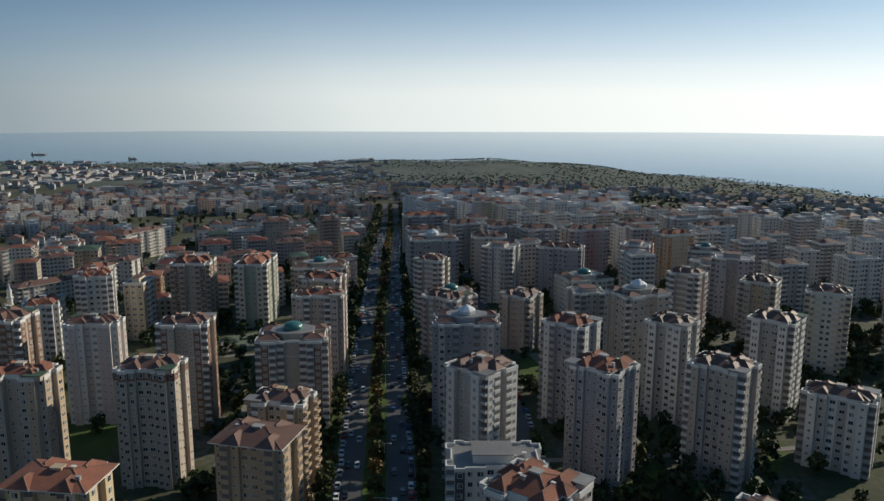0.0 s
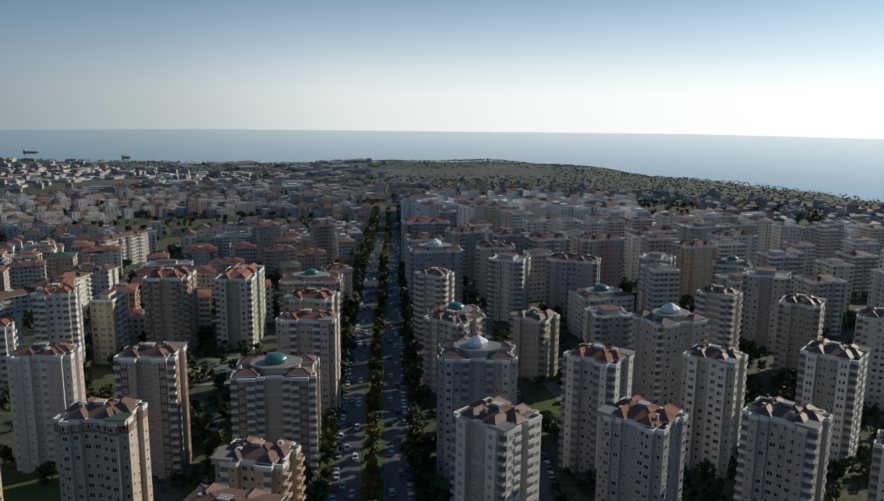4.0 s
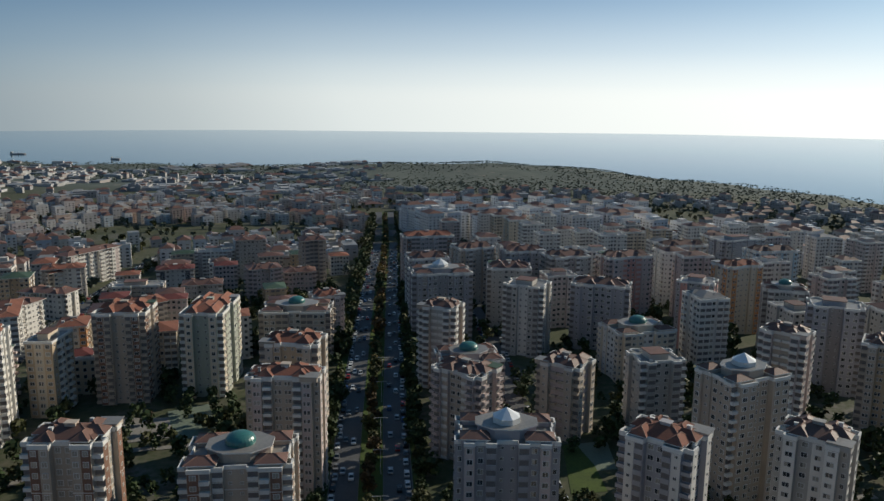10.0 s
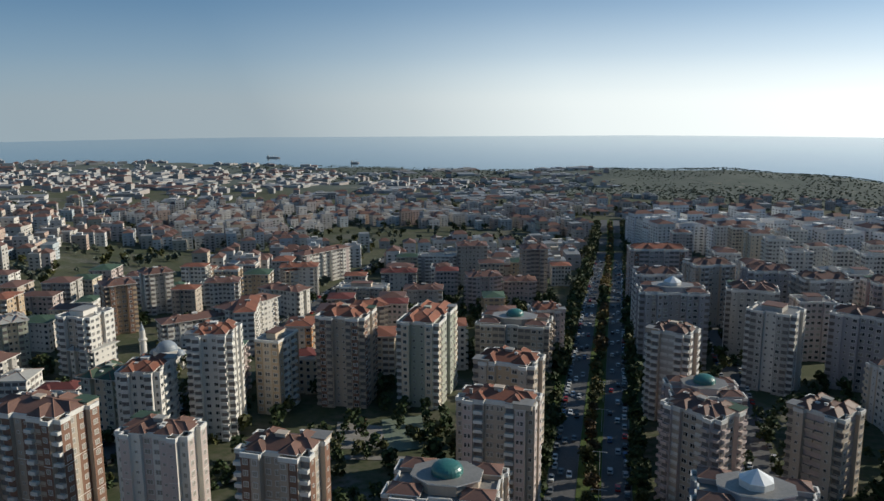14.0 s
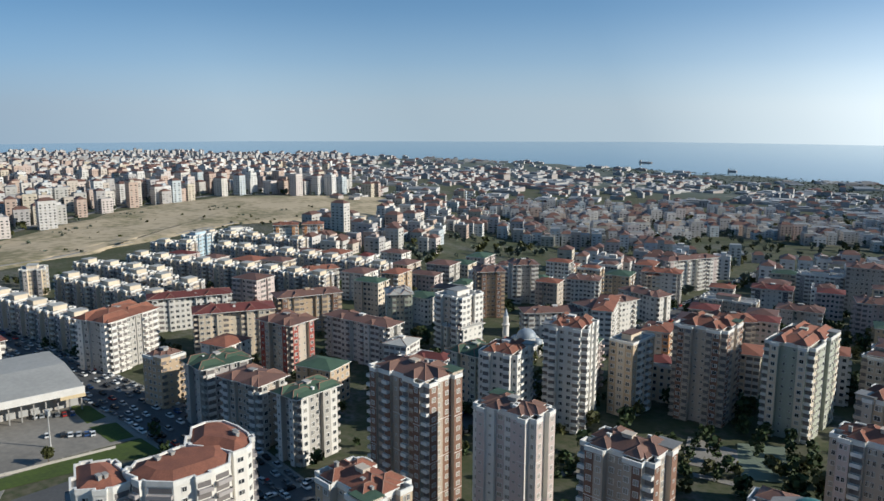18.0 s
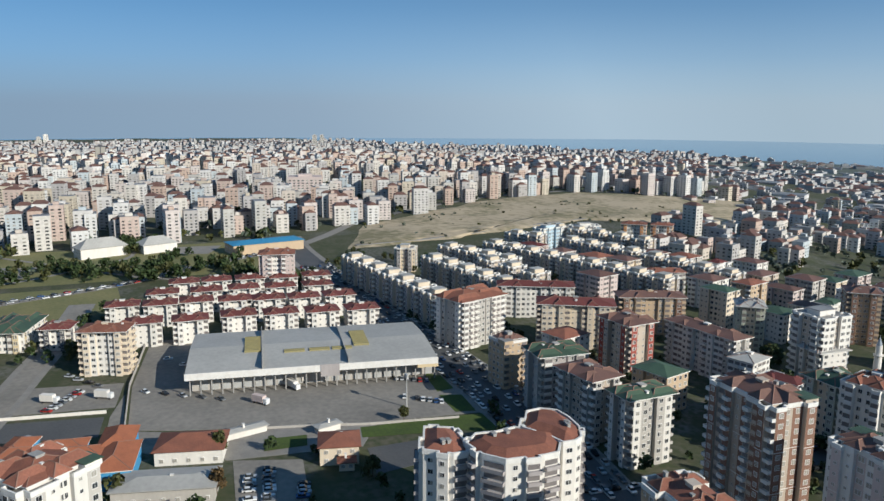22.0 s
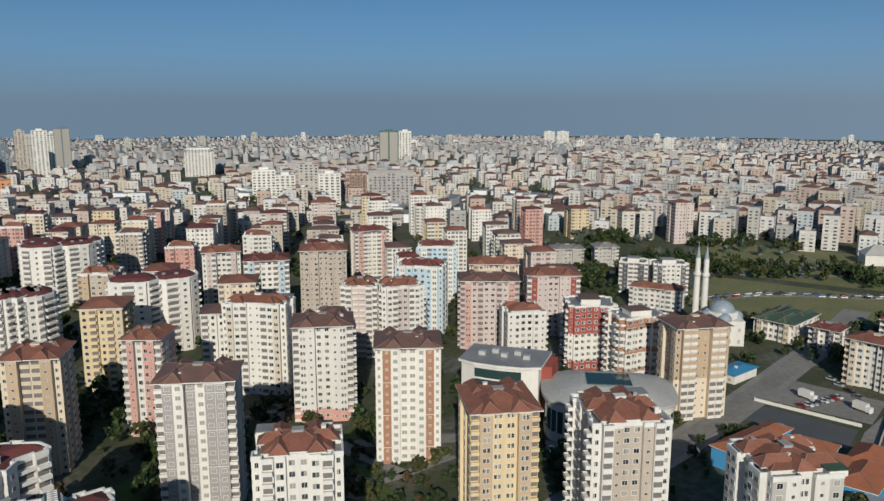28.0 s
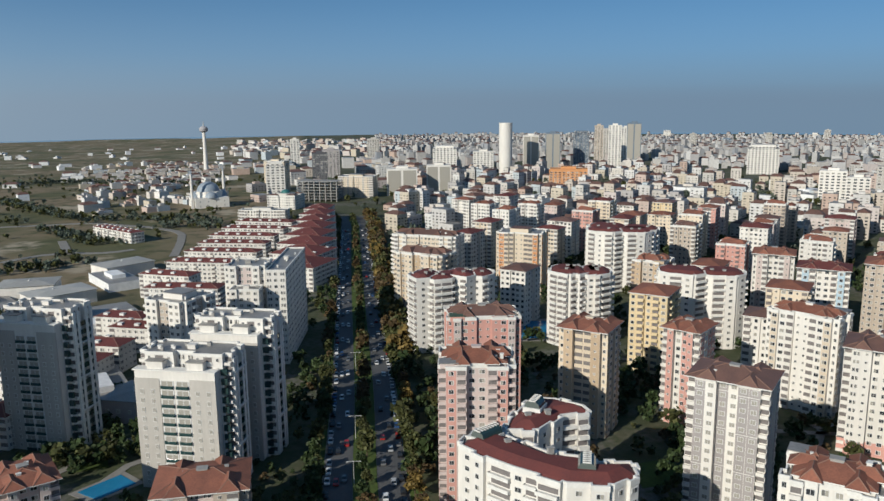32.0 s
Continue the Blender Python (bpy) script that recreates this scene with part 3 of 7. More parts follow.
def building(x, y, w, d, rot, h, wall="white", roof="red", style="hip", accent="", label="", name="apartment_block", fine=False, group="", storey=2.85,
             recess=True, balcony=0.3, seed=None, category="apartment block", pots=2, lite=False, stripes=False, wraps=(), hut=True, corners=.6):
    """A block of flats: w along its front, d deep, h to the eaves. style: hip, terrace, flat, dome, pyramid."""
    rnd = random.Random(seed if seed is not None else int(x * 31 + y * 17) & 0xffff)
    z = ground_z(x, y) - 0.4
    TAKEN.append((x, y, math.hypot(w, d) / 2))
    if not label:
        label = "%s rendered block of flats with a %s %s roof" % (wall if wall not in ("sky",) else "blue", {"flat": "grey", "sheet": "pale", "teal": "grey"}.get(roof, roof),
                                                              {"hip": "hipped tile", "terrace": "stepped tile", "flat": "flat", "dome": "domed", "pyramid": "stepped"}[style])
    root = thing(name, label, category, x, y, z, rot, group)
    X, Y = w / 2, d / 2
    h += 0.4
    nf = max(2, int(round((h - 0.8) / storey)))
    fh = (h - 0.8) / nf
    W = WALL[wall]
    # plan with notched corners, a recess in the long faces and bays that step in and out
    rw = min(4.5, w * 0.2) / 2
    rd = (1.3 if lite else 2.0) if recess and w > 12 else 0.0
    nx, ny = (2.3, 1.7) if rd and not lite and d > 11 else (0.0, 0.0)
    steps, plan = [], []
    for side in range(4):
        L, off = (w, Y) if side % 2 == 0 else (d, X)
        nl, nd = (nx, ny) if side % 2 == 0 else (ny, nx)
        Li = L - 2 * nl
        n = max(2, int(round(Li / 3.1)))
        n += (n % 2) if rd and side % 2 == 0 else 0
        deep = rw if rd and (side % 2 == 0 or d > 11) else -1
        keyed, row = {}, []
        for i in range(n):
            key = min(i, n - 1 - i)
            if key not in keyed:
                keyed[key] = (0.9 if key and rnd.random() < .45 and not lite and rd else 0.0, rnd.random(), rnd.choice((0.9, 1.4, 1.6, 1.9)), rnd.random())
            u = -Li / 2 + Li / n * (i + .5)
            dep = keyed[key][0]
            if abs(u) < deep:
                dep = rd if side % 2 == 0 else rd * .7
            row.append((u, dep, i, keyed[key][1:]))
        steps.append((L, off, nl, nd, Li / n, n, deep, row))
        c, s = round(math.cos(side * math.pi / 2)), round(math.sin(side * math.pi / 2))
        line = []
        for u, dep, i, _ in row:
            for e in (u - Li / n / 2, u + Li / n / 2):
                q = (e, off - dep)
                if len(line) > 1 and abs(line[-1][1] - q[1]) < .01 and abs(line[-2][1] - q[1]) < .01:
                    line[-1] = q
                elif not line or math.hypot(line[-1][0] - q[0], line[-1][1] - q[1]) > .01:
                    line.append(q)
        if nl:
            line.append((Li / 2, off - nd))
        plan += [(p * c + q * s, p * s - q * c) for p, q in line]
    if not nx:
        plan = [q for i, q in enumerate(plan) if math.hypot(q[0] - plan[i - 1][0], q[1] - plan[i - 1][1]) > .01]
    b = Build()
    b.prism(plan, 0, h, 0, top_mat=1)
    part("wall", b, [W, ROOF["flat"]], root)
    if fine:
        for i in range(2, nf, 4):
            zz = 0.8 + i * fh - 0.12
            b = Build()
            b.prism([(p * 1.006, q * 1.008) for p, q in plan], zz, zz + .2, 0, True, True)
            part("string_course", b, [TRIM], root)
    def ring(b, z0, z1, mat, out=.14, inn=.3):
        k = len(b.v)
        n_ = len(plan)
        so, si = [(x_ * (1 + out / X), y_ * (1 + out / Y)) for x_, y_ in plan], [(x_ * (1 - inn / X), y_ * (1 - inn / Y)) for x_, y_ in plan]
        b.v.extend([(*q, z0) for q in so] + [(*q, z1) for q in so] + [(*q, z1) for q in si] + [(*q, z0) for q in si])
        for i in range(n_):
            j = (i + 1) % n_
            for e0, e1 in ((0, 1), (1, 2), (2, 3), (3, 0)):
                b.f.append((k + e0 * n_ + i, k + e0 * n_ + j, k + e1 * n_ + j, k + e1 * n_ + i))
                b.m.append(mat)

    for a0, a1 in wraps:                              # floors painted in the second colour
        b = Build()
        b.prism([(x_ * (1 + .05 / X), y_ * (1 + .05 / Y)) for x_, y_ in plan], max(.3, h * a0), h * a1 - .3, 0, True, True)
        part("painted_storey", b, [WALL[accent]], root, "%s painted storeys" % accent)
    if wraps:
        accent = ""
    # windows and balconies
    wins, bals, bands, tones = [], [], [], []
    second = rnd.choice(TONE[wall]) if wall in TONE and not accent and not wraps and not lite and h > 20 and rnd.random() < .75 else ""
    logs = []
    for side, (L, off, nl, nd, bay, n, deep, row) in enumerate(steps):
        a = side * math.pi / 2
        c, s = math.cos(a), math.sin(a)
        cols = [(u, off - dep, i, k) for u, dep, i, k in row]
        if nl:
            k = (rnd.random(), 1.0, 0)
            cols += [(-L / 2 + nl / 2, off - nd, -1, k), (L / 2 - nl / 2, off - nd, -1, k)]
        for u, dep, i, (kind, ww, lg) in cols:
            edge = accent and i in (0, n - 1)
            isbal = kind < balcony and abs(u) > max(deep, 0) * 0.9 and not edge
            px, py = u * c + dep * s, u * s - dep * c
            if i < 0:                                # corner notch: a stack of balconies or a slim window
                if side % 2 == 0 and kind < corners:
                    bals += [(px, py, 0.8 + q * fh, c, s, nl * .98, 1.0) for q in range(nf)]
                elif side % 2 == 0:
                    wins += [(px, py, 0.8 + q * fh + .85, c, s, 1.0, fh - 1.4) for q in range(nf)]
                continue
            if accent and (edge or (stripes and i % 2 == 0)):
                bands.append((px, py, 0.5, c, s, bay * 0.96, h - 0.9))
            if second and off - dep > .4:
                tones.append((px, py, 0.5, c, s, bay, h - 0.9))
            for q in range(nf):
                zz = 0.8 + q * fh
                if isbal and lg < .55:
                    logs.append((px, py, zz, c, s, bay * .9, fh / 2.85))
                elif isbal:
                    bals.append((px, py, zz, c, s, bay * 0.86, 1.02))
                else:
                    if ww < 1.0:                     # small kitchen and bathroom lights
                        wins.append((px, py, zz + 1.25, c, s, ww, fh - 1.95))
                    elif ww == 1.4 and not fine and not lite and bay > 2.7:
                        for o in (-.55, .55):        # a pair of narrow windows
                            wins.append((px + o * c, py + o * s, zz + 0.8, c, s, .85, fh - 1.35))
                    else:
                        wins.append((px, py, zz + 0.8, c, s, min(ww, bay * .72), fh - 1.35))
    far = math.hypot(x, y) > 300
    if tones:
        b = Build()
        b.stamp(BAND_V, BAND_F, [0] * 4, tones)
        part("recess_paint", b, [WALL[second]], root, "recessed bays painted %s" % second)
    if bands and not lite and far:
        b = Build()
        b.stamp(BAND_V, BAND_F, [0] * 4, bands)
        part("facade_bands", b, [WALL[accent]], root, "%s painted bands" % accent, "stuff")
    if not lite and not far:
        for q in bands:
            b = Build()
            b.stamp(BAND_V, BAND_F, [0] * 4, [q])
            part("facade_band", b, [WALL[accent]], root, "%s painted band" % accent)
    if fine:
        for px, py, zz, c, s, sx, sz in wins:
            o = part("window", window_mesh(sx, sz), None, root)
            o.matrix_local = Matrix(((c, -s, 0, px), (s, c, 0, py), (0, 0, 1, zz), (0, 0, 0, 1)))
        FINE[0] += len(wins)
    else:
        b = Build()
        if lite:
            b.stamp(LITE_V, LITE_F, LITE_M, wins)
        else:
            b.stamp(WIN_V, WIN_F, WIN_M, wins)
        part("windows", b, [FRAME_W, GLASS], root, "rows of framed windows", "stuff")
    if bals and fine:
        bm_ = W if rnd.random() < .5 else TRIM
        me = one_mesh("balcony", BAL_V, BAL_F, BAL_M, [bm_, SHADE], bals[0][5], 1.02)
        for px, py, zz, c, s, sx, sz in bals:
            o = part("balcony", me, None, root)
            o.matrix_local = Matrix(((c, -s, 0, px), (s, c, 0, py), (0, 0, 1, zz), (0, 0, 0, 1)))
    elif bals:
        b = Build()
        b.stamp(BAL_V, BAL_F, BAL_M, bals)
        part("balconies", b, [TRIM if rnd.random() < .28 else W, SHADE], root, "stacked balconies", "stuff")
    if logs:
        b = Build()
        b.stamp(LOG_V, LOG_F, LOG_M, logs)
        part("loggias", b, [TRIM if rnd.random() < .5 else W, SHADE], root, "stacked loggias, backs darkened as recess shade", "stuff")
    # roof
    b = Build()
    cap = None if lite else 2
    close = not lite and math.hypot(x, y) < 215        # near enough to tell the roof's pieces apart
    roof_mats = [ROOF[roof], TRIM, CAP, W, ROOF["green" if rnd.random() < .3 else "flat"]]

    def gable(b, name="roof_wing"):
        """Closes the piece built so far as a part of its own on a near roof."""
        if not close:
            return b
        if b.v and b is not main_roof:
            part(name, b, roof_mats, root)
        return Build()

    main_roof = b
    if style == "hip":
        e = 0.65
        b.prism([(x_ * (1 + .3 / X), y_ * (1 + .3 / Y)) for x_, y_ in plan], h, h + .25, 1, True, True)
        b.hip(-X - e, -Y - e, X + e, Y + e, h + .254, min(w, d) * 0.13 + .5, 0, eave=.3, fascia=1, cap=cap)
        if close:
            part("roof", b, [ROOF[roof], TRIM, CAP], root)
        if rd and not lite:
            for sgn, o in ((-1, rnd.uniform(.4, .55)), (1, rnd.uniform(.4, .6))):
                b = gable(b)
                b.hip(sgn * X * o - 2.8, -Y - 1.0, sgn * X * o + 2.8, 0, h + .34, min(w, d) * .11 + .5, 0, fascia=1, cap=cap)
                b = gable(b)
                b.hip(sgn * X * (1 - o) - 2.4, 0, sgn * X * (1 - o) + 2.4, Y + .9, h + .38, min(w, d) * .105 + .5, 0, fascia=1, cap=cap)
        b = gable(b)
        if not close:
            part("roof", b, [ROOF[roof], TRIM, CAP], root)
        top = h + min(w, d) * .08
    elif style == "terrace":
        ring(b, h - .25, h + .9, 1)
        part("parapet", b, [ROOF[roof], TRIM], root)
        b = Build()
        i = 1.5 if lite else 2.2
        b.box(-X + i + .5, -Y + i + .5, h, X - i - .5, Y - i - .5, h + .9, 3)
        b.hip(-X + i, -Y + i, X - i, Y - i, h + .9, min(w, d) * .12 + .4, 0, fascia=1, cap=cap)
        if close:
            part("roof", b, roof_mats, root)
        main_roof = b
        o1, o2 = rnd.uniform(.3, .5), rnd.uniform(.3, .5)
        b = gable(b)
        b.hip(-X * o1 - 2.3, -Y + .7, -X * o1 + 2.3, 0, h + .97, min(w, d) * .105 + .3, 0, fascia=1, cap=cap)
        b = gable(b)
        b.hip(X * o2 - 2.3, 0, X * o2 + 2.3, Y - .7, h + .97, min(w, d) * .105 + .3, 0, fascia=1, cap=cap)
        if not lite:
            b = gable(b)
            b.hip(X * o1 - 2.1, -Y + 1.0, X * o1 + 2.5, 0, h + 1.03, min(w, d) * .1 + .3, 0, fascia=1, cap=cap)
            b = gable(b)
            b.hip(-X * o2 - 2.5, 0, -X * o2 + 2.1, Y - 1.0, h + 1.03, min(w, d) * .1 + .3, 0, fascia=1, cap=cap)
            for sx in (-1, 1):
                b = gable(b)
                b.hip(min(sx * X * .2, sx * (X - .8)), -2.4, max(sx * X * .2, sx * (X - .8)), 2.4, h + 1.08, min(w, d) * .1 + .3, 0, fascia=1, cap=cap)
            sx, sy = rnd.choice(((-1, -1), (1, -1), (1, 1), (-1, 1)))
            b = gable(b)
            b.box(sx * X * .72 - 2.6, sy * Y * .7 - 2.2, h, sx * X * .72 + 2.6, sy * Y * .7 + 2.2, h + 1.5, 3)
            b.box(sx * X * .72 - 2.9, sy * Y * .7 - 2.5, h + 1.5, sx * X * .72 + 2.9, sy * Y * .7 + 2.5, h + 1.7, 4, True)
        b = gable(b, "roof_hut")
        if not close:
            part("roof", b, roof_mats, root)
        top = h + .9 + min(w, d) * .06
    elif style == "flat":
        ring(b, h - .25, h + .7, 0)
        part("parapet", b, [TRIM], root)
        b = Build()
        if hut:
            b.box(-X * .45, -Y * .5, h, X * .35, Y * .45, h + 2.4, 0)
            b.box(-X * .45 - .3, -Y * .5 - .3, h + 2.4, X * .35 + .3, Y * .45 + .3, h + 2.65, 1, True)
            part("penthouse", b, [W, ROOF[roof]], root)
        top = h
    else:
        ring(b, h - .25, h + .8, 0)
        part("parapet", b, [TRIM], root)
        r = min(X, Y) * .4
        b = Build()
        b.prism([(X * .62 * math.cos(q) , Y * .62 * math.sin(q)) for q in [math.pi / 8 + k * math.pi / 4 for k in range(8)]], h, h + 2.6, 0)
        b.prism([(X * .66 * math.cos(q) , Y * .66 * math.sin(q)) for q in [math.pi / 8 + k * math.pi / 4 for k in range(8)]], h + 2.6, h + 2.9, 1, True, True, 2)
        part("attic_storey", b, [W, TRIM, ROOF["flat"]], root)
        h1 = h + 2.9
        b = Build()
        if style == "dome":
            b.dome(0, 0, h1, r * .9, r * .5, 0, 24, 6, .7)
            part("dome", b, [ROOF[roof]], root, "%s dome on a low drum" % roof)
            for f_ in root.children[-1].data.polygons:
                f_.use_smooth = True
        else:
            b.prism([(r * 1.0 * math.cos(math.pi / 4 * k + .39), r * 1.0 * math.sin(math.pi / 4 * k + .39)) for k in range(8)], h1, h1 + 1.4, 1)
            r *= .82
            for k in range(8):
                a0, a1 = math.pi / 4 * k + .39, math.pi / 4 * (k + 1) + .39
                b.poly([(r * 1.2 * math.cos(a0), r * 1.2 * math.sin(a0), h1 + 1.4), (r * 1.2 * math.cos(a1), r * 1.2 * math.sin(a1), h1 + 1.4), (0, 0, h1 + 1.4 + r * .75)], 0)
            part("lantern_roof", b, [PALE_METAL, TRIM], root, "white faceted pyramid roof")
        b = Build()
        for sx, sy in ((-1, -1), (1, -1), (1, 1), (-1, 1)):
            b.box(sx * X * .62 - X * .26, sy * Y * .62 - Y * .26, h, sx * X * .62 + X * .26, sy * Y * .62 + Y * .26, h + 1.1, 1)
            b.hip(sx * X * .62 - X * .29, sy * Y * .62 - Y * .29, sx * X * .62 + X * .29, sy * Y * .62 + Y * .29, h + 1.1, 1.5, 0, fascia=3, cap=2)
        part("roof", b, [ROOF["brown"], W, CAP, TRIM], root)
        top = h
    if style in ("dome", "pyramid"):
        pots = 0
    if pots and not lite:
        b = Build()
        hd = top + (2.6 if style in ("hip", "terrace") else 2.2)
        hd -= .9
        b.box(-1.3, -1.0, top - 1, 1.3, 1.0, hd, 0)
        b.box(-1.5, -1.2, hd, 1.5, 1.2, hd + .2, 0, True)
        part("stair_head", b, [CONC if rnd.random() < .5 else W], root)
        for _ in range(pots + (1 if not far else 0)):
            b = Build()
            chimney_pots(b, rnd, -X * .7, -Y * .6, X * .7, Y * .6, top - .6, 1, 0)
            part("chimney", b, [TRIM if rnd.random() < .6 else CONC], roof_of(root))
    return root




# ---------------------------------------------------------------- white blocks with wings set in an arc
def inset(pts, e):
    """The polygon moved inwards by e along each edge."""
    out, n = [], len(pts)
    for i in range(n):
        p, q, r = Vector(pts[i - 1]), Vector(pts[i]), Vector(pts[(i + 1) % n])
        a, c = (q - p).normalized(), (r - q).normalized()
        na, nc = Vector((-a.y, a.x)), Vector((-c.y, c.x))
        m = (na + nc)
        m = m / max(.35, m.length_squared) * 2
        out.append(tuple(q + m * e))
    return out


def jogged(pts, e):
    """The outline with each long edge stepped outwards by e over its second half."""
    out = []
    for p, q in zip(pts, pts[1:] + pts[:1]):
        p, q = Vector(p), Vector(q)
        out.append(tuple(p))
        if (q - p).length > 6.5:
            a = (q - p).normalized()
            n = Vector((a.y, -a.x)) * e
            m = (p + q) / 2
            out += [tuple(m), tuple(m + n), tuple(q + n - a * 1.2), tuple(q - a * 1.2)]
    return out


def winged_block(wings, label, wall="white", roof="maroon", name="apartment_block", seed=1, rot=0, at=None, balcony=.4, skylights=(), rail=None):
    """wings: (outline, height) pairs on the plan; every wing has a parapet, a low pitched roof and its own windows."""
    rnd = random.Random(seed)
    allp = [p for w_, _ in wings for p in w_]
    cx, cy = at or (sum(p[0] for p in allp) / len(allp), sum(p[1] for p in allp) / len(allp))
    root = thing(name, label, "apartment block", cx, cy, ground_z(cx, cy) - .4, rot)
    for pts, h in wings:
        if at is None:
            pts = [(p[0] - cx, p[1] - cy) for p in pts]
        if sum(p[0] * q[1] - q[0] * p[1] for p, q in zip(pts, pts[1:] + pts[:1])) < 0:
            pts = pts[::-1]
        c_, s_ = math.cos(radians(rot)), math.sin(radians(rot))
        mx, my = sum(p[0] for p in pts) / len(pts), sum(p[1] for p in pts) / len(pts)
        TAKEN.append((cx + mx * c_ - my * s_, cy + mx * s_ + my * c_, max(math.hypot(p[0] - mx, p[1] - my) for p in pts) * .9))
        h += .4
        base, pts = pts, jogged(pts, 1.1)
        b = Build()
        b.prism(pts, 0, h, 0, top_mat=1)
        part("wall", b, [WALL[wall], ROOF["flat"]], root)
        n = len(pts)
        out, mid = inset(pts, -.15), inset(pts, .35)
        b = Build()
        rows = [[(*q, z) for q in ring_] for ring_, z in ((out, h - .4), (out, h + .95), (mid, h + .95), (mid, h + .05))]
        for lo, hi in zip(rows, rows[1:]):
            for i in range(n):
                j = (i + 1) % n
                b.poly([lo[i], lo[j], hi[j], hi[i]])
        part("parapet", b, [TRIM], root, "white parapet edge")
        b = Build()
        rows = [[(*q, z) for q in inset(base, e)] for e, z in ((.3, h + .2), (1.0, h + .75), (3.6, h + 2.0))]
        for lo, hi in zip(rows, rows[1:]):
            for i in range(len(base)):
                j = (i + 1) % len(base)
                b.poly([lo[i], lo[j], hi[j], hi[i]])
        b.poly(rows[-1])
        part("roof", b, [ROOF[roof]], root)
        for k in range(2):
            q = pts[rnd.randrange(n)]
            q = (mx + (q[0] - mx) * .45, my + (q[1] - my) * .45)
            b = Build()
            b.box(q[0] - .8, q[1] - .45, h + 1, q[0] + .8, q[1] + .45, h + 2.6)
            b.box(q[0] - .95, q[1] - .6, h + 2.6, q[0] + .95, q[1] + .6, h + 2.8, 0, True)
            part("chimney", b, [CONC], roof_of(root))
        wins, bals = [], []
        nf = int((h - 1.2) / 2.9)
        for i in range(n):
            (x0, y0), (x1, y1) = pts[i], pts[(i + 1) % n]
            L = math.hypot(x1 - x0, y1 - y0)
            if L < 2.2:
                continue
            c, s = (x1 - x0) / L, (y1 - y0) / L
            m = max(1, int(L / 3.3))
            for j in range(m):
                u = (j + .5) / m
                bal = rnd.random() < balcony
                ww = rnd.choice((1.3, 1.6, 1.9))
                for q in range(nf):
                    z = .9 + q * (h - 1.2) / nf
                    if bal:
                        bals.append((x0 + (x1 - x0) * u, y0 + (y1 - y0) * u, z, c, s, L / m * .94, 1.02))
                    else:
                        wins.append((x0 + (x1 - x0) * u, y0 + (y1 - y0) * u, z + .85, c, s, min(ww, L / m * .7), 1.35))
        b = Build()
        b.stamp(WIN_V, WIN_F, WIN_M, wins)
        part("windows", b, [FRAME_W, GLASS], root, "rows of framed windows", "stuff")
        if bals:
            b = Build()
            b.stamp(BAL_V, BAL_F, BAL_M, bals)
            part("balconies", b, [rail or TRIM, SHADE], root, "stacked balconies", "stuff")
    for x, y, z, a, L in skylights:                      # rounded glass roofs over the stairs
        b = Build()
        prof = [(2.2 * math.cos(k * math.pi / 8), 2.0 * math.sin(k * math.pi / 8)) for k in range(9)]
        for k in range(8):
            (p0, z0), (p1, z1) = prof[k], prof[k + 1]
            b.poly([(-L / 2, p0, z0), (L / 2, p0, z0), (L / 2, p1, z1), (-L / 2, p1, z1)], 0)
        for e in (-L / 2, L / 2):
            b.poly([(e, p, q) for p, q in prof], 0)
        for k in range(int(L) + 1):
            b.box(-L / 2 + k - .06, -1.0, 1.75, -L / 2 + k + .06, 1.0, 2.06, 1)
        b.box(-L / 2 - .4, -2.5, -1.5, L / 2 + .4, 2.5, 0, 1)
        o = part("skylight", b, [CURTAIN, TRIM], root, "rounded glass skylight in a white frame")
        o.matrix_local = pose(x - cx, y - cy, z + .4, 0, 0, a)
    return root


winged_block([([(-184.6, 74.4), (-171.2, 68.7), (-166, 75), (-165.8, 79), (-172.8, 81), (-181, 81.5)], 31.5),
              ([(-167.7, 79.1), (-160.2, 80.2), (-155.2, 84.1), (-153.8, 94), (-154, 98.3), (-159, 102), (-164.4, 104.3), (-171.8, 95.5), (-171.1, 89.4), (-172.1, 84)], 33),
              ([(-179.6, 103.5), (-180, 108), (-177, 111.9), (-171.2, 112.3), (-164.8, 111.4), (-159, 108.3), (-157.6, 105.7), (-157.8, 102), (-163.8, 100.5), (-170, 97)], 33.3)],
             "white faceted block whose three wings step round an arc", seed=4, roof="red", rail=WALL["grey"])
winged_block([([(-62.2, -169.6), (-66.3, -160), (-69.5, -154.4), (-77.9, -142.8), (-87.4, -138.4), (-95, -140.6), (-97, -147), (-90, -149.2), (-87.2, -153.8), (-81.3, -157.8), (-77.1, -166.6), (-73.3, -175.7), (-69.4, -177.2)], 33.5),
              ([(-76, -173), (-80, -179), (-87.3, -186.3), (-93, -190.5), (-97.9, -187.7), (-103, -180.6), (-102.8, -176), (-94.1, -176.5), (-84, -170)], 34)],
             "long white angled block with glass skylights on its maroon roof", seed=6, skylights=((-85.5, -147.5, 35.2, 60, 6), (-70, -171, 35.2, 25, 7), (-88, -180.5, 37.0, 45, 5)))


def lobed_block(x, y, w, d, rot, h, label="white block of flats in two chamfered wings"):
    a, q = w / 2, d / 2
    left = [(-a, -q + 5), (-a + 4, -q + 1), (-4, -q - 1.5), (1, -q + 2.5), (1, q - 4), (-4, q), (-a + 3, q), (-a, q - 4)]
    right = [(-1, -q + 4), (4, -q + 1), (a - 4, -q + 3), (a, -q + 7), (a, q - 2), (a - 4, q + 2), (4, q + 2), (-1, q - 2)]
    winged_block([(left, h), (right, h - .6)], label, seed=int(x) & 63, rot=rot, at=(x, y), balcony=.45)


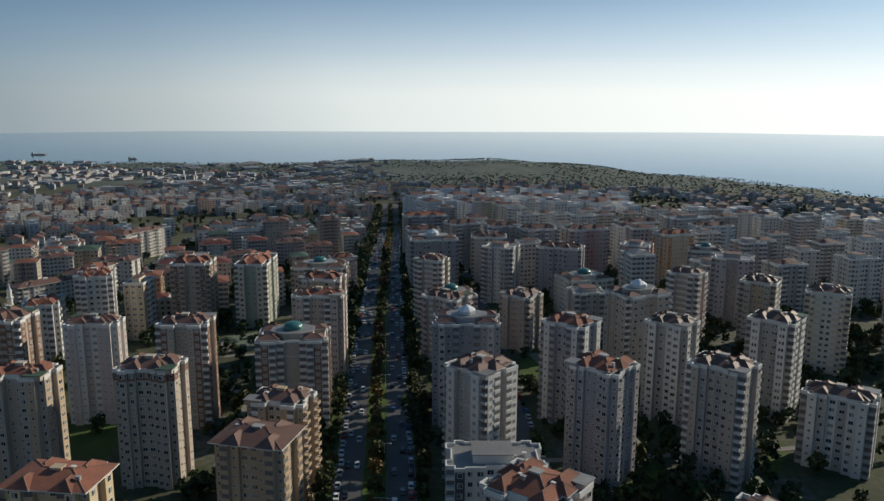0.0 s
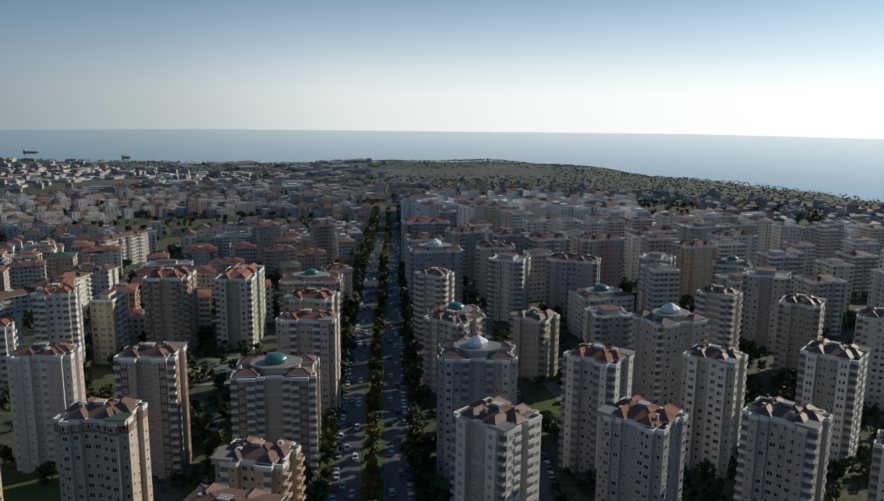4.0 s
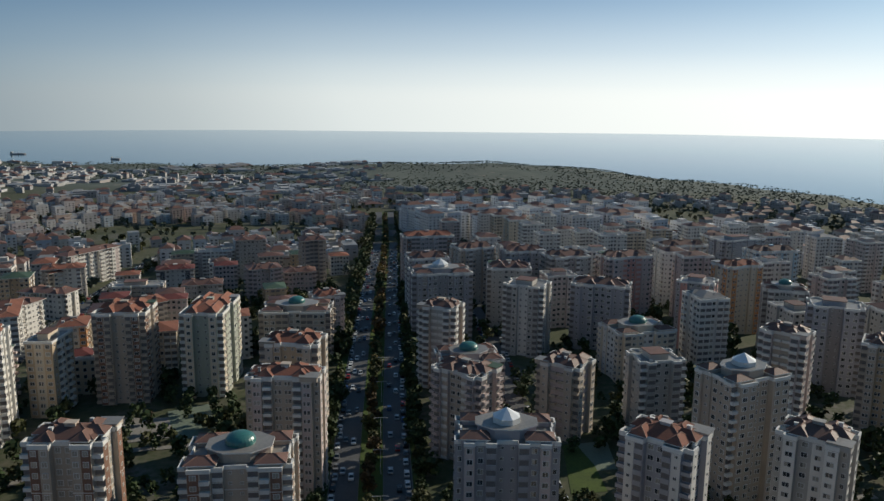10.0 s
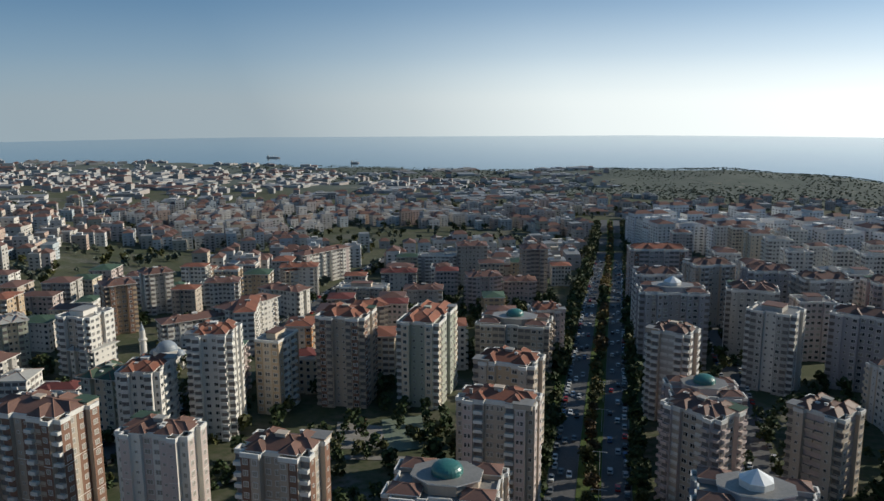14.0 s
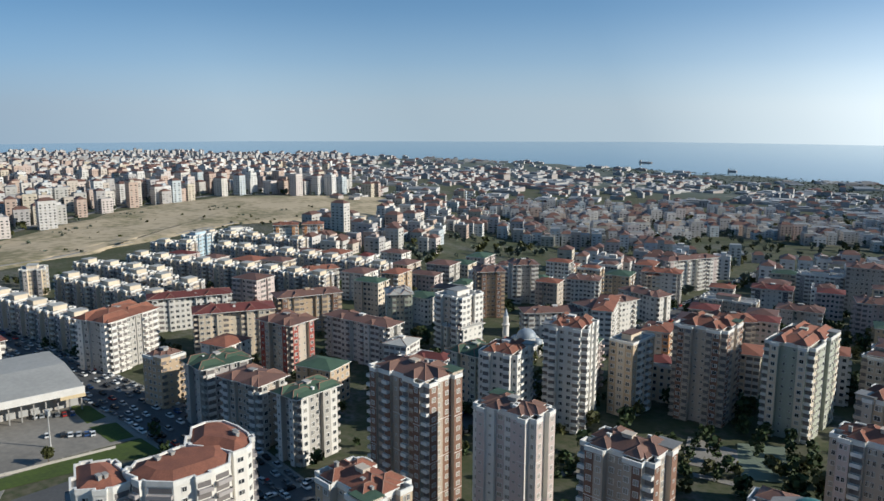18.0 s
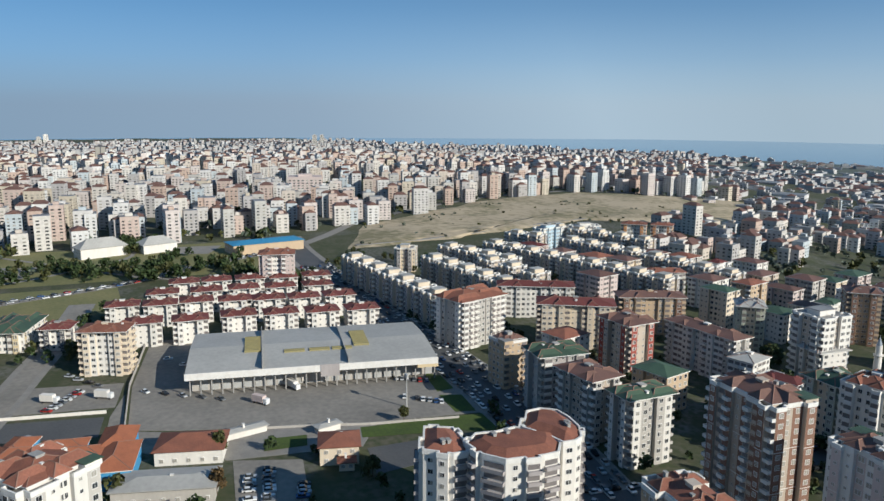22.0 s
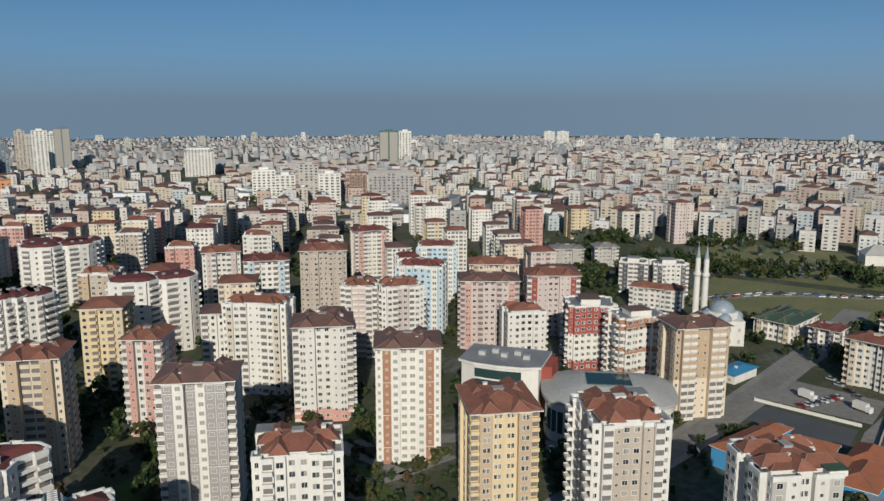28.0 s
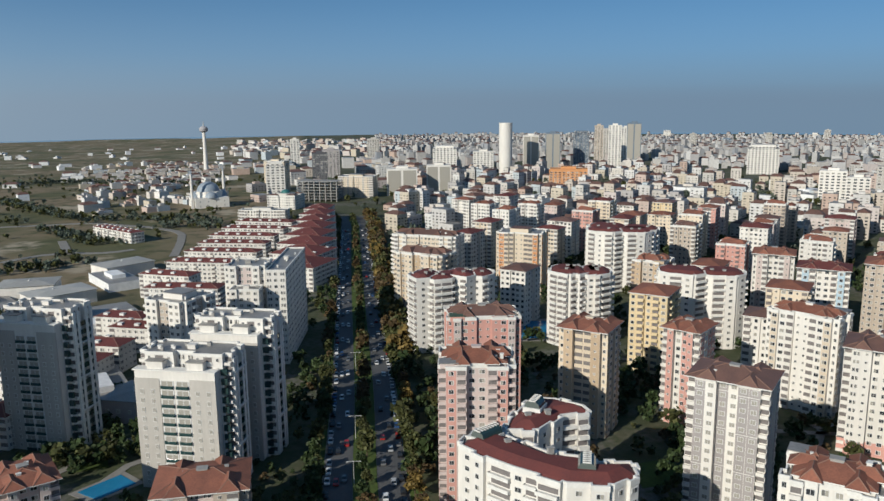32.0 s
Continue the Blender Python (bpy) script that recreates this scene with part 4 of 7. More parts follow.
# the towers nearest to the flight
building(-77, 111.5, 19.6, 15.3, 356, 39, "beige", "brown", "terrace", "brown", wraps=((.93, 1),), corners=0, balcony=.1)
building(-36, 75.5, 20.5, 15.5, 345, 31, "tan", "brown", "hip")
building(-34, 103, 18.6, 15.0, 346, 31, "tan", "brown", "terrace")
building(28.9, 108.2, 18.2, 18.2, 315, 39, "stone", "brown", "terrace", "white", fine=True)
building(68.4, 108.2, 18.6, 17.6, 317, 39, "lilac", "red", "terrace", "grey")
building(107.9, 108.2, 19.4, 16.4, 317, 39, "grey", "brown", "terrace", "beige", stripes=True)
building(149.5, 160.6, 18.0, 17.4, 318, 39, "stone", "brown", "terrace", "white")
building(151.8, 115.4, 22.8, 15, 323, 25.5, "stone", "brown", "terrace", "white", stripes=True)
building(67.4, 156.2, 18.8, 16.2, 320, 39.5, "lilac", "red", "terrace", "white")
building(107, 157.2, 17.4, 15.6, 320, 39, "stone", "brown", "terrace", "white", stripes=True)
building(105.5, 199.3, 24.0, 18.5, 22, 40, "beige", "flat", "pyramid")
building(27.4, 158, 25.5, 18.0, 356, 40, "lilac", "flat", "pyramid", "rose")
building(94, 247, 17.5, 16.5, 8, 29, "stone", "brown", "flat")
building(61, 247.5, 17.2, 17.0, 323, 27, "beige", "brown", "terrace")
building(106, 310, 29.0, 22.0, 14, 22, "cream", "teal", "dome")
building(149.5, 355, 18.5, 16.0, 330, 35, "lilac", "brown", "flat", "pink")
building(147.4, 255.8, 17.4, 14.0, 317, 36, "rose", "brown", "terrace")
building(186, 292, 22.0, 17.0, 335, 38, "lilac", "brown", "flat")
building(198, 212, 19.0, 16.0, 330, 37, "cream", "brown", "terrace")
building(182, 247, 17.0, 17.0, 325, 34, "beige", "brown", "terrace")
building(60.8, 343.8, 20.5, 17.0, 335, 35, "stone", "brown", "flat")
building(100, 354, 29.0, 17.0, 340, 33, "lilac", "brown", "terrace")
building(17, 298, 16.6, 15.0, 338, 35, "beige", "brown", "terrace")
building(26.5, 270, 25.0, 21.0, 8, 22, "rose", "teal", "dome")
building(22.4, 227.6, 20.5, 15.5, 322, 31.5, "rose", "brown", "terrace")
building(-79.2, 157.7, 19.2, 14.8, 359, 40, "beige", "brown", "terrace", "brown", fine=True)
building(-39.3, 161, 27.0, 21.0, 3, 33.5, "beige", "teal", "dome", "brown", fine=True)
building(-34.4, 203, 22.5, 13.5, 356, 39, "beige", "red", "terrace", "rose")
building(-37.4, 240, 20.5, 17.0, 352, 38, "beige", "red", "terrace")
building(-81.4, 299, 17.6, 33.0, 359, 35, "green", "red", "terrace", "cream")
building(-112.5, 286, 20.8, 20.0, 2, 37, "beige", "red", "terrace", "brown")
building(-148, 244, 16.7, 18.8, 16, 39, "white", "red", "terrace")
building(-137, 271.7, 10.4, 17.0, 358, 30, "cream", "brown", "flat", "tan")
building(-165, 226, 15.4, 19.7, 14, 30, "white", "red", "terrace")
building(-185, 233, 17.0, 16.0, 0, 24, "green", "green", "hip")
building(-115, 161.4, 20.0, 13.0, 3, 39, "white", "brown", "terrace", "rose", corners=0, fine=True, stripes=True)
building(-152, 162, 26.0, 17.1, 357, 41, "beige", "brown", "terrace", "brown", fine=True, stripes=True)
building(-115, 106, 20.0, 14.0, 356, 39, "beige", "red", "terrace", "tan", corners=0, balcony=.1)
building(-201, 160, 13.0, 19.3, 1, 24, "stone", "green", "hip", "white")
building(-225, 155, 20.4, 14.4, 8, 24, "stone", "brown", "hip")
building(-251, 157, 16.2, 20.4, 355, 24, "stone", "green", "hip")
building(-278, 211, 21.4, 16.7, 6, 24, "beige", "brown", "hip", "red")
building(-346, 165, 21.6, 31.1, 17, 24, "white", "red", "hip")
building(-320, 211, 38.1, 16.0, 60, 22, "cream", "maroon", "hip")
building(-264, 245, 40.0, 11.8, 6, 20, "white", "brown", "hip", "stone")
building(-236, 243, 11.4, 13.7, 17, 15, "white", "sheet", "hip")
building(-236, 286, 13.9, 17.1, 357, 15, "white", "sheet", "hip")
building(-239, 287, 17.6, 19.7, 360, 30, "white", "flat", "flat")
building(-198, 361, 10.0, 35.6, 22, 20, "white", "red", "hip")
building(-283, 153, 11.7, 11.9, 7, 20, "tan", "brown", "terrace")
building(-137, -237, 18.0, 17.4, 131, 39, "cream", "red", "hip", "tan")
building(-176, -232, 14.3, 17.1, 121, 36, "white", "red", "hip", "pink", stripes=True)
building(-145, -170, 21.9, 17.1, 128, 42, "white", "brown", "hip", "grey", fine=True, stripes=True)
building(-226, -226, 26.8, 17.1, 115, 38, "white", "red", "terrace", "cream")
building(-220, -187, 22.3, 18.9, 129, 37, "white", "brown", "hip", "pink", wraps=((0,.15),))
building(-208, -140, 21.5, 18.9, 125, 40, "white", "brown", "hip", "brick", fine=True)
building(-177, -90, 18.3, 21.0, 130, 40, "yellow", "red", "hip", "tan", balcony=0.15)
building(-182, -58, 20.0, 23.1, 128, 42, "white", "red", "terrace")
building(-183, -19, 19.8, 20.0, 38, 38, "white", "red", "terrace", "stone")
building(-131, -120, 20.9, 18.9, 130, 38, "white", "red", "terrace")
building(-82, -209, 22.7, 21.0, 160, 42, "rose", "red", "terrace", "pink")
building(-331, -174, 28.6, 18.9, 121, 34, "rose", "brown", "hip", "pink")
building(-367, -156, 27.2, 18.9, 121, 32, "rose", "red", "hip", "red")
building(-319, -117, 21.3, 18.9, 121, 32, "white", "brown", "flat", "red", wraps=((.62,1),(0,.26)))
building(-311, -93, 23.2, 16.8, 135, 32, "white", "brown", "flat", "brick", wraps=((.86,1),(.55,.62),(.3,.36),(.0,.1)))
building(-295, -66, 22.0, 16.8, 132, 36, "cream", "brown", "hip", "tan", wraps=((.45,1),))
building(-204, -440, 29.2, 21.0, 141, 38, "cream", "brown", "flat", "orange")
lobed_block(-114, -347, 21.6, 21.0, 141, 36)
lobed_block(-133, -345, 21.9, 18.9, 167, 36)
building(-152, -473, 44.1, 20.0, 141, 34, "white", "brown", "terrace")
building(-130, -410, 31.6, 18.9, 130, 35, "cream", "brown", "terrace")
lobed_block(-185, -331, 29.1, 21.0, 149, 36)
lobed_block(-262, -420, 39.5, 20.0, 154, 38)
building(-240, -350, 17.9, 18.9, 125, 34, "tan", "red", "terrace")
lobed_block(-239, -308, 40.1, 20.0, 150, 36)
lobed_block(-187, -331, 21.2, 21.0, 161, 36)
lobed_block(-270, -429, 43.2, 22.0, 139, 38)
building(-307, -335, 20.9, 18.9, 136, 36, "white", "red", "hip", "rose")
building(-303, -296, 23.7, 18.9, 133, 36, "white", "maroon", "hip", "blue")
building(-334, -282, 25.7, 21.0, 129, 38, "beige", "red", "hip")
building(-422, -315, 23.7, 18.9, 140, 34, "white", "maroon", "hip", "pink")
building(-287, -220, 17.3, 18.9, 121, 34, "white", "red", "terrace", balcony=0.75)
building(-296, -204, 20.4, 18.9, 138, 34, "white", "red", "terrace", balcony=0.75)
building(-332, -214, 24.6, 18.9, 111, 36, "blue", "maroon", "terrace", "white")
building(-394, -243, 23.3, 18.9, 122, 34, "blue", "maroon", "terrace", "white")
building(-385, -200, 27.8, 18.9, 122, 30, "cream", "red", "hip", "tan")
building(-448, -123, 30.1, 14.0, 94, 12, "white", "red", "hip", name="school", category="school", label="long white school with a red tile roof", pots=0)
building(-479, -147, 18.0, 16.0, 104, 20, "white", "flat", "flat", "dark")
building(-485, -127, 22.2, 16.0, 122, 20, "white", "flat", "flat", "dark")
building(-551, -192, 17.9, 16.0, 122, 14, "stone", "flat", "hip")
building(-530, -214, 23.5, 16.0, 122, 14, "stone", "flat", "hip")
building(2, -331, 22.0, 21.0, 228, 40, "white", "flat", "flat")
building(-224, 351, 36.7, 13.0, 48, 14, "white", "brown", "hip")
building(-225, 482, 21.8, 14.0, 49, 20, "cream", "red", "hip")
building(-146, 315, 11.7, 16.0, 14, 24, "cream", "red", "hip", "orange")
building(-132, 365, 18.4, 16.0, 37, 22, "beige", "red", "hip")
building(-279, 363, 16.6, 16.8, 49, 28, "tan", "brown", "hip", "brown")
building(-291, 416, 17.2, 16.8, 49, 26, "white", "brown", "hip")
building(-365, -6, 20.8, 14.0, 72, 20, "cream", "red", "hip")
building(-426, -49, 21.0, 33.0, 75, 10, "white", "green", "hip", "yellow", name="school", category="school", label="low white and yellow school with green roof", pots=0)
building(-411, -28, 14.3, 13.0, 75, 11, "white", "maroon", "hip", "dark")
building(-487, 95, 21.9, 16.8, 76, 26, "rose", "red", "hip")
building(-1, -202, 23.8, 18.0, 173, 20, "beige", "red", "hip")
building(45, -221, 14.6, 18.0, 198, 20, "rose", "red", "hip")
building(-105, -262, 27.4, 18.9, 165, 40, "pink", "brown", "terrace", "rose")
building(-206, 375, 37.4, 14.0, 74, 18, "white", "brown", "hip")
building(-223, 481, 25.2, 14.0, 18, 22, "stone", "red", "hip")
building(-155, 494, 23.7, 14.0, 14, 18, "white", "maroon", "hip", "dark")
building(-144, 557, 28.9, 14.0, 11, 22, "white", "brown", "flat", "grey")
building(-118, 560, 22.1, 16.8, 15, 30, "stone", "brown", "hip")
building(-66, 518, 17.3, 16.8, 17, 34, "beige", "brown", "hip")
building(-91, 467, 20.7, 16.0, 20, 22, "rose", "brown", "hip")
building(-71, 489, 20.5, 14.0, 11, 16, "rose", "brown", "hip")
building(-167, 455, 32.1, 14.0, 9, 14, "beige", "brown", "flat")
building(-124, 445, 23.2, 14.0, 12, 16, "stone", "brown", "hip")
building(-236, 552, 48.3, 14.0, 64, 24, "white", "brown", "hip", "rose")
building(-51, 339, 33.3, 22.0, 1, 24, "beige", "teal", "dome")
building(-40, 367, 16.0, 16.0, 17, 24, "rose", "red", "terrace")
building(-250, 426, 19.9, 14.0, 22, 20, "white", "brown", "hip")
building(-209, 428, 30.3, 14.0, 349, 16, "white", "brown", "hip")
building(15, 505, 35.7, 18.9, 9, 38, "rose", "red", "terrace", "brown")
building(13, 416, 23.4, 18.9, 9, 36, "lilac", "brown", "terrace")
building(19, 370, 31.3, 21.0, 6, 36, "lilac", "flat", "pyramid")
building(43, 459, 24.8, 18.9, 24, 36, "beige", "brown", "terrace")
building(58, 395, 24.0, 18.9, 355, 34, "stone", "brown", "terrace")
building(73, 446, 25.4, 18.9, 9, 36, "lilac", "brown", "terrace")
building(96, 426, 25.1, 18.9, 13, 36, "stone", "brown", "terrace")
building(132, 428, 30.3, 18.9, 17, 36, "rose", "brown", "terrace")
building(184, 388, 24.0, 16.9, 16, 38, "cream", "red", "terrace", "orange")
building(191, 347, 21.0, 17.0, 340, 33, "stone", "teal", "dome")
building(188, 489, 31.7, 18.9, 9, 36, "beige", "brown", "terrace")
building(240, 519, 37.5, 18.0, 16, 38, "lilac", "brown", "flat")
building(242, 471, 31.7, 18.9, 9, 36, "blue", "brown", "terrace")
building(-325, 261, 35.2, 14.0, 66, 20, "tan", "brown", "hip", "brown")
building(-275, 281, 13.0, 14.7, 51, 26, "green", "sheet", "hip")
building(-377, 221, 43.6, 14.0, 63, 18, "white", "maroon", "hip")
building(-389, 322, 25.6, 13.0, 68, 16, "white", "red", "hip")
building(-564, 431, 21.7, 14.0, 49, 16, "white", "red", "hip", "orange")
building(-555, 455, 18.7, 14.0, 45, 16, "white", "red", "hip", "orange")
building(-561, 340, 27.2, 13.0, 101, 18, "blue", "sheet", "flat", "white")
building(-559, 375, 26.0, 13.0, 76, 18, "white", "sheet", "flat", "blue")
building(-75.5, 42.5, 20.5, 13.5, 352, 36, "tan", "red", "hip", "yellow")
building(35, 31.5, 20, 19, 320, 38, "rose", "red", "terrace")
building(83, 18, 19, 17, 315, 36, "lilac", "brown", "terrace")
building(29, 65, 26, 17, 358, 29, "white", "flat", "flat", "dark", label="white office block with flat pale terrace roof", name="office_block", category="office block")


# ---------------------------------------------------------------- streets
def strip(name, line, half, lift, mat, label, category, kerb=0.0, kind="structure", side=0.0):
    """A band along a line on the plan, side metres to its right."""
    b = Build()
    pts = []
    for (ax, ay), (bx, by) in zip(line, line[1:]):
        n = max(1, int(math.hypot(bx - ax, by - ay) / 12))
        pts += [(ax + (bx - ax) * k / n, ay + (by - ay) * k / n) for k in range(n)]
    pts.append(line[-1])
    sm = [pts[0]] + [tuple((pts[i - 1][k] + pts[i][k] + pts[i + 1][k]) / 3 for k in (0, 1)) for i in range(1, len(pts) - 1)] + [pts[-1]]
    rows = []
    for i, (x, y) in enumerate(sm):
        ax, ay = sm[max(0, i - 1)]
        bx, by = sm[min(len(sm) - 1, i + 1)]
        L = math.hypot(bx - ax, by - ay)
        nx, ny = (by - ay) / L, -(bx - ax) / L
        z = ground_z(x, y) + lift
        rows.append([(x + nx * (side - half), y + ny * (side - half), z), (x + nx * (side + half), y + ny * (side + half), z)])
    for p, q in zip(rows, rows[1:]):
        b.poly([p[0], p[1], q[1], q[0]])
        if kerb:
            for k in (0, 1):
                lo = [(*v[:2], v[2] - kerb) for v in (p[k], q[k])]
                b.poly([lo[0], lo[1], q[k], p[k]])
    return tagged(new(name, b.mesh(name, [mat])), label, category, kind=kind)


def area(name, pts, lift, mat, label, category, kerb=0.0):
    b = Build()
    top = [(x, y, ground_z(x, y) + lift) for x, y in pts]
    b.poly(top)
    if kerb:
        for i in range(len(top)):
            p, q = top[i], top[(i + 1) % len(top)]
            b.poly([(*p[:2], p[2] - kerb), (*q[:2], q[2] - kerb), q, p])
    return tagged(new(name, b.mesh(name, [mat])), label, category, kind="structure")


BOULEVARD = [(-172, -800), (-163, -742), (-110, -500), (-67, -297), (-47, -212), (-25, -60), (-8, 60), (-5, 84), (-6, 120), (-11, 256), (-17, 490), (-22, 767), (-34, 1100)]
MARKET_ROAD = [(-700, 145), (-629, 139), (-535, 137), (-407, 140), (-323, 142), (-278, 143), (-228, 140), (-180, 132), (-120, 70), (-70, 30), (-22, 5)]
MOSQUE_ROAD = [(-500, -20), (-417, -30), (-391, -36), (-335, -46), (-295, -54), (-257, -62), (-200, -80), (-120, -80), (-36, -70)]
VALLEY_ROAD = [(-470, -130), (-486, -100), (-518, -70), (-529, -36), (-549, 7), (-600, 70), (-640, 138)]
NORTH_LANE = [(-40, -130), (-110, -150), (-165, -175), (-200, -165), (-235, -120), (-240, -85)]
WEST_LANE = [(-180, 132), (-176, 200), (-180, 290), (-196, 420), (-220, 620), (-250, 900)]
EAST_LANE = [(50, -20), (48, 120), (46, 230), (46, 420), (40, 640)]
HILL_ROAD = [(-640, 138), (-690, 180), (-765, 232), (-845, 330), (-935, 460), (-985, 630), (-920, 715), (-870, 880)]
FIELD_PATH = [(-628, 190), (-636, 258), (-678, 397), (-698, 465), (-690, 540), (-705, 660), (-800, 800)]
FIELD = [(-622, 183), (-740, 233), (-816, 336), (-909, 468), (-963, 629), (-898, 702), (-847, 867), (-657, 672), (-660, 515), (-689, 462), (-670, 397), (-630, 258)]
LINES = [(BOULEVARD, 17), (MARKET_ROAD, 12), (MOSQUE_ROAD, 7), (VALLEY_ROAD, 6), (NORTH_LANE, 4), (WEST_LANE, 5), (EAST_LANE, 4)]

strip("pavement", BOULEVARD, 17, 0.14, PAVE, "worn grey slab pavement beside the boulevard", "pavement", 0.2)
strip("road", BOULEVARD, 4.6, 0.20, ASPHALT, "dark asphalt carriageway of the boulevard", "road", 0.05, side=-8.6)
strip("road", BOULEVARD, 4.6, 0.20, ASPHALT, "dark asphalt carriageway of the boulevard", "road", 0.05, side=8.6)
strip("median", BOULEVARD, 3.9, 0.34, GRASS, "planted strip between the carriageways", "verge", 0.15)
strip("verge", BOULEVARD, 2.1, 0.26, GRASS, "planted verge beside the pavement", "verge", 0.12, side=-15.6)
strip("verge", BOULEVARD, 2.1, 0.26, GRASS, "planted verge beside the pavement", "verge", 0.12, side=15.6)
strip("pavement", MARKET_ROAD, 14, 0.14, PAVE, "grey slab pavement beside the market road", "pavement", 0.2)
strip("road", MARKET_ROAD, 9.5, 0.20, ASPHALT, "dark asphalt road beside the market hall", "road", 0.05)
strip("pavement", MOSQUE_ROAD, 7.5, 0.12, PAVE, "pale pavement along a side street", "pavement", 0.2)
strip("road", MOSQUE_ROAD, 4.5, 0.18, YARD, "worn grey asphalt side street", "road", 0.05)
strip("road", VALLEY_ROAD, 4.5, 0.18, YARD, "worn grey asphalt road across the meadow", "road", 0.1)
strip("road", NORTH_LANE, 3.5, 0.16, YARD, "narrow asphalt lane between the towers", "road", 0.1)
strip("road", WEST_LANE, 4.5, 0.16, ASPHALT, "asphalt side street between blocks", "road", 0.1)
strip("road", EAST_LANE, 4.0, 0.16, ASPHALT, "asphalt side street between towers", "road", 0.1)
strip("path", FIELD_PATH, 2.2, 1.6, PAVE, "pale trodden track along the bare hillside", "path", 1.6)
strip("road", HILL_ROAD, 5, 0.6, PAVE, "pale dirt road over the bare hill", "road", 0.1)
for pth in ([(-190, -177), (-176, -158), (-170, -147), (-176, -120)], [(-190, -215), (-228, -195), (-240, -190)], [(-190, -300), (-210, -280), (-176, -232), (-165, -215)], [(-187, -178), (-200, -196), (-215, -205)],
            [(-130, 200), (-110, 230), (-60, 240), (-40, 230)], [(-60, 120), (-62, 190), (-100, 200)], [(40, 120), (80, 122), (130, 126), (160, 130)], [(46, 190), (90, 188), (150, 196)]):
    strip("path", pth, 1.5, .2, PAVE, "pale paved garden path between towers", "path", .1)
EARTH = mottled("dry_earth", (0.43, 0.35, 0.24), (0.21, 0.185, 0.105), 0.016, 0.12, 0.95, 1.0, 0.0, contrast=(0.45, 0.6))
MEADOW = mottled("dry_meadow", (0.21, 0.19, 0.085), (0.11, 0.125, 0.05), 0.03, 0.4, 0.95, 0.9, 0.2)
COURT = mottled("sports_court", (0.16, 0.20, 0.15), (0.12, 0.14, 0.11), 0.1, 1.0, 0.9, 0.7)
area("yard", [(-405, 14), (-340, 3), (-292, 0), (-285, 17), (-279, 36), (-273, 59), (-265, 84), (-258, 128), (-262, 133), (-322, 134), (-400, 134)], 0.12, YARD, "wide worn asphalt yard of the market hall", "yard", 0.15)


def field_sheet(line, lift, mat, label):
    """Rough open ground inside an outline, laid over the slope with a ragged edge."""
    cx, cy = sum(p[0] for p in line) / len(line), sum(p[1] for p in line) / len(line)
    edge = []
    for (ax, ay), (bx, by) in zip(line, line[1:] + line[:1]):
        n = max(1, int(math.hypot(bx - ax, by - ay) / 14))
        edge += [(ax + (bx - ax) * k / n, ay + (by - ay) * k / n) for k in range(n)]
    edge = [(x + 9 * noise.noise(Vector((x * .03, y * .03, 1))), y + 9 * noise.noise(Vector((x * .03, y * .03, 7)))) for x, y in edge]
    b, n, steps = Build(), len(edge), 9
    for j in range(1, steps + 1):
        for x, y in edge:
            px, py = cx + (x - cx) * j / steps, cy + (y - cy) * j / steps
            b.v.append((px, py, ground_z(px, py) + lift * (1 if j < steps else .1) + 1.6 * noise.noise(Vector((px * .02, py * .02, 3))) * (j < steps)))
    b.v.append((cx, cy, ground_z(cx, cy) + lift))
    for i in range(n):
        j = (i + 1) % n
        b.f.append((len(b.v) - 1, j, i))
        b.f += [(k * n + i, k * n + j, (k + 1) * n + j, (k + 1) * n + i) for k in range(steps - 1)]
    b.m = [0] * len(b.f)
    ob = tagged(new("field", b.mesh("field", [mat])), label, "field", kind="structure")
    for p in ob.data.polygons:
        p.use_smooth = True


field_sheet(FIELD, 2.2, EARTH, "bare brown hillside of dry earth and grass")
area("meadow", [(-462, -120), (-551, -112), (-545, 0), (-486, 2), (-455, -60)], 0.1, MEADOW, "rough meadow below the mosque", "meadow")
area("meadow", [(-700, -150), (-565, -140), (-560, 60), (-690, 110)], 0.1, MEADOW, "open parkland of rough grass in the valley", "meadow")
area("meadow", [(-690, 112), (-560, 62), (-520, 118), (-640, 132)], 0.1, MEADOW, "rough grass beside the valley road", "meadow")
for pts in ([(-640, -90), (-600, -95), (-590, -60), (-630, -50)], [(-600, 0), (-575, 5), (-580, 40), (-605, 35)], [(-680, 50), (-650, 40), (-640, 70), (-675, 85)]):
    area("clearing", pts, 0.25, PAVE, "pale trodden clearing in the park", "clearing")
strip("path", [(-700, -100), (-620, -30), (-560, 20), (-540, 60)], 1.8, .25, PAVE, "pale path across the valley park", "path", .1)
strip("path", [(-700, 20), (-640, 10), (-580, -60), (-560, -120)], 1.8, .25, PAVE, "pale path across the valley park", "path", .1)
area("car_park", [(-325, -48), (-354, -37), (-346, 0), (-318, -4)], 0.1, YARD, "grey asphalt car park", "car park", 0.1)
area("car_park", [(-316, -43), (-309, -8), (-290, -10), (-298, -46)], 0.1, ASPHALT, "dark asphalt car park", "car park", 0.1)
area("forecourt", [(-275, 20), (-278, 34), (-271, 59), (-262, 86), (-246, 76), (-249, 57), (-253, 30)], 0.1, PAVE, "worn grey paved forecourt before the yard", "forecourt", 0.1)
area("forecourt", [(-332, 0), (-292, -1.5), (-283, 17), (-276, 17), (-268, 6), (-284, -8), (-308, -6)], 0.1, YARD, "worn asphalt lane between school and yard", "forecourt", 0.1)
area("lawn", [(-265, 45), (-263, 60), (-254, 58), (-255, 43)], 0.24, GRASS, "small green lawn in the forecourt", "lawn")
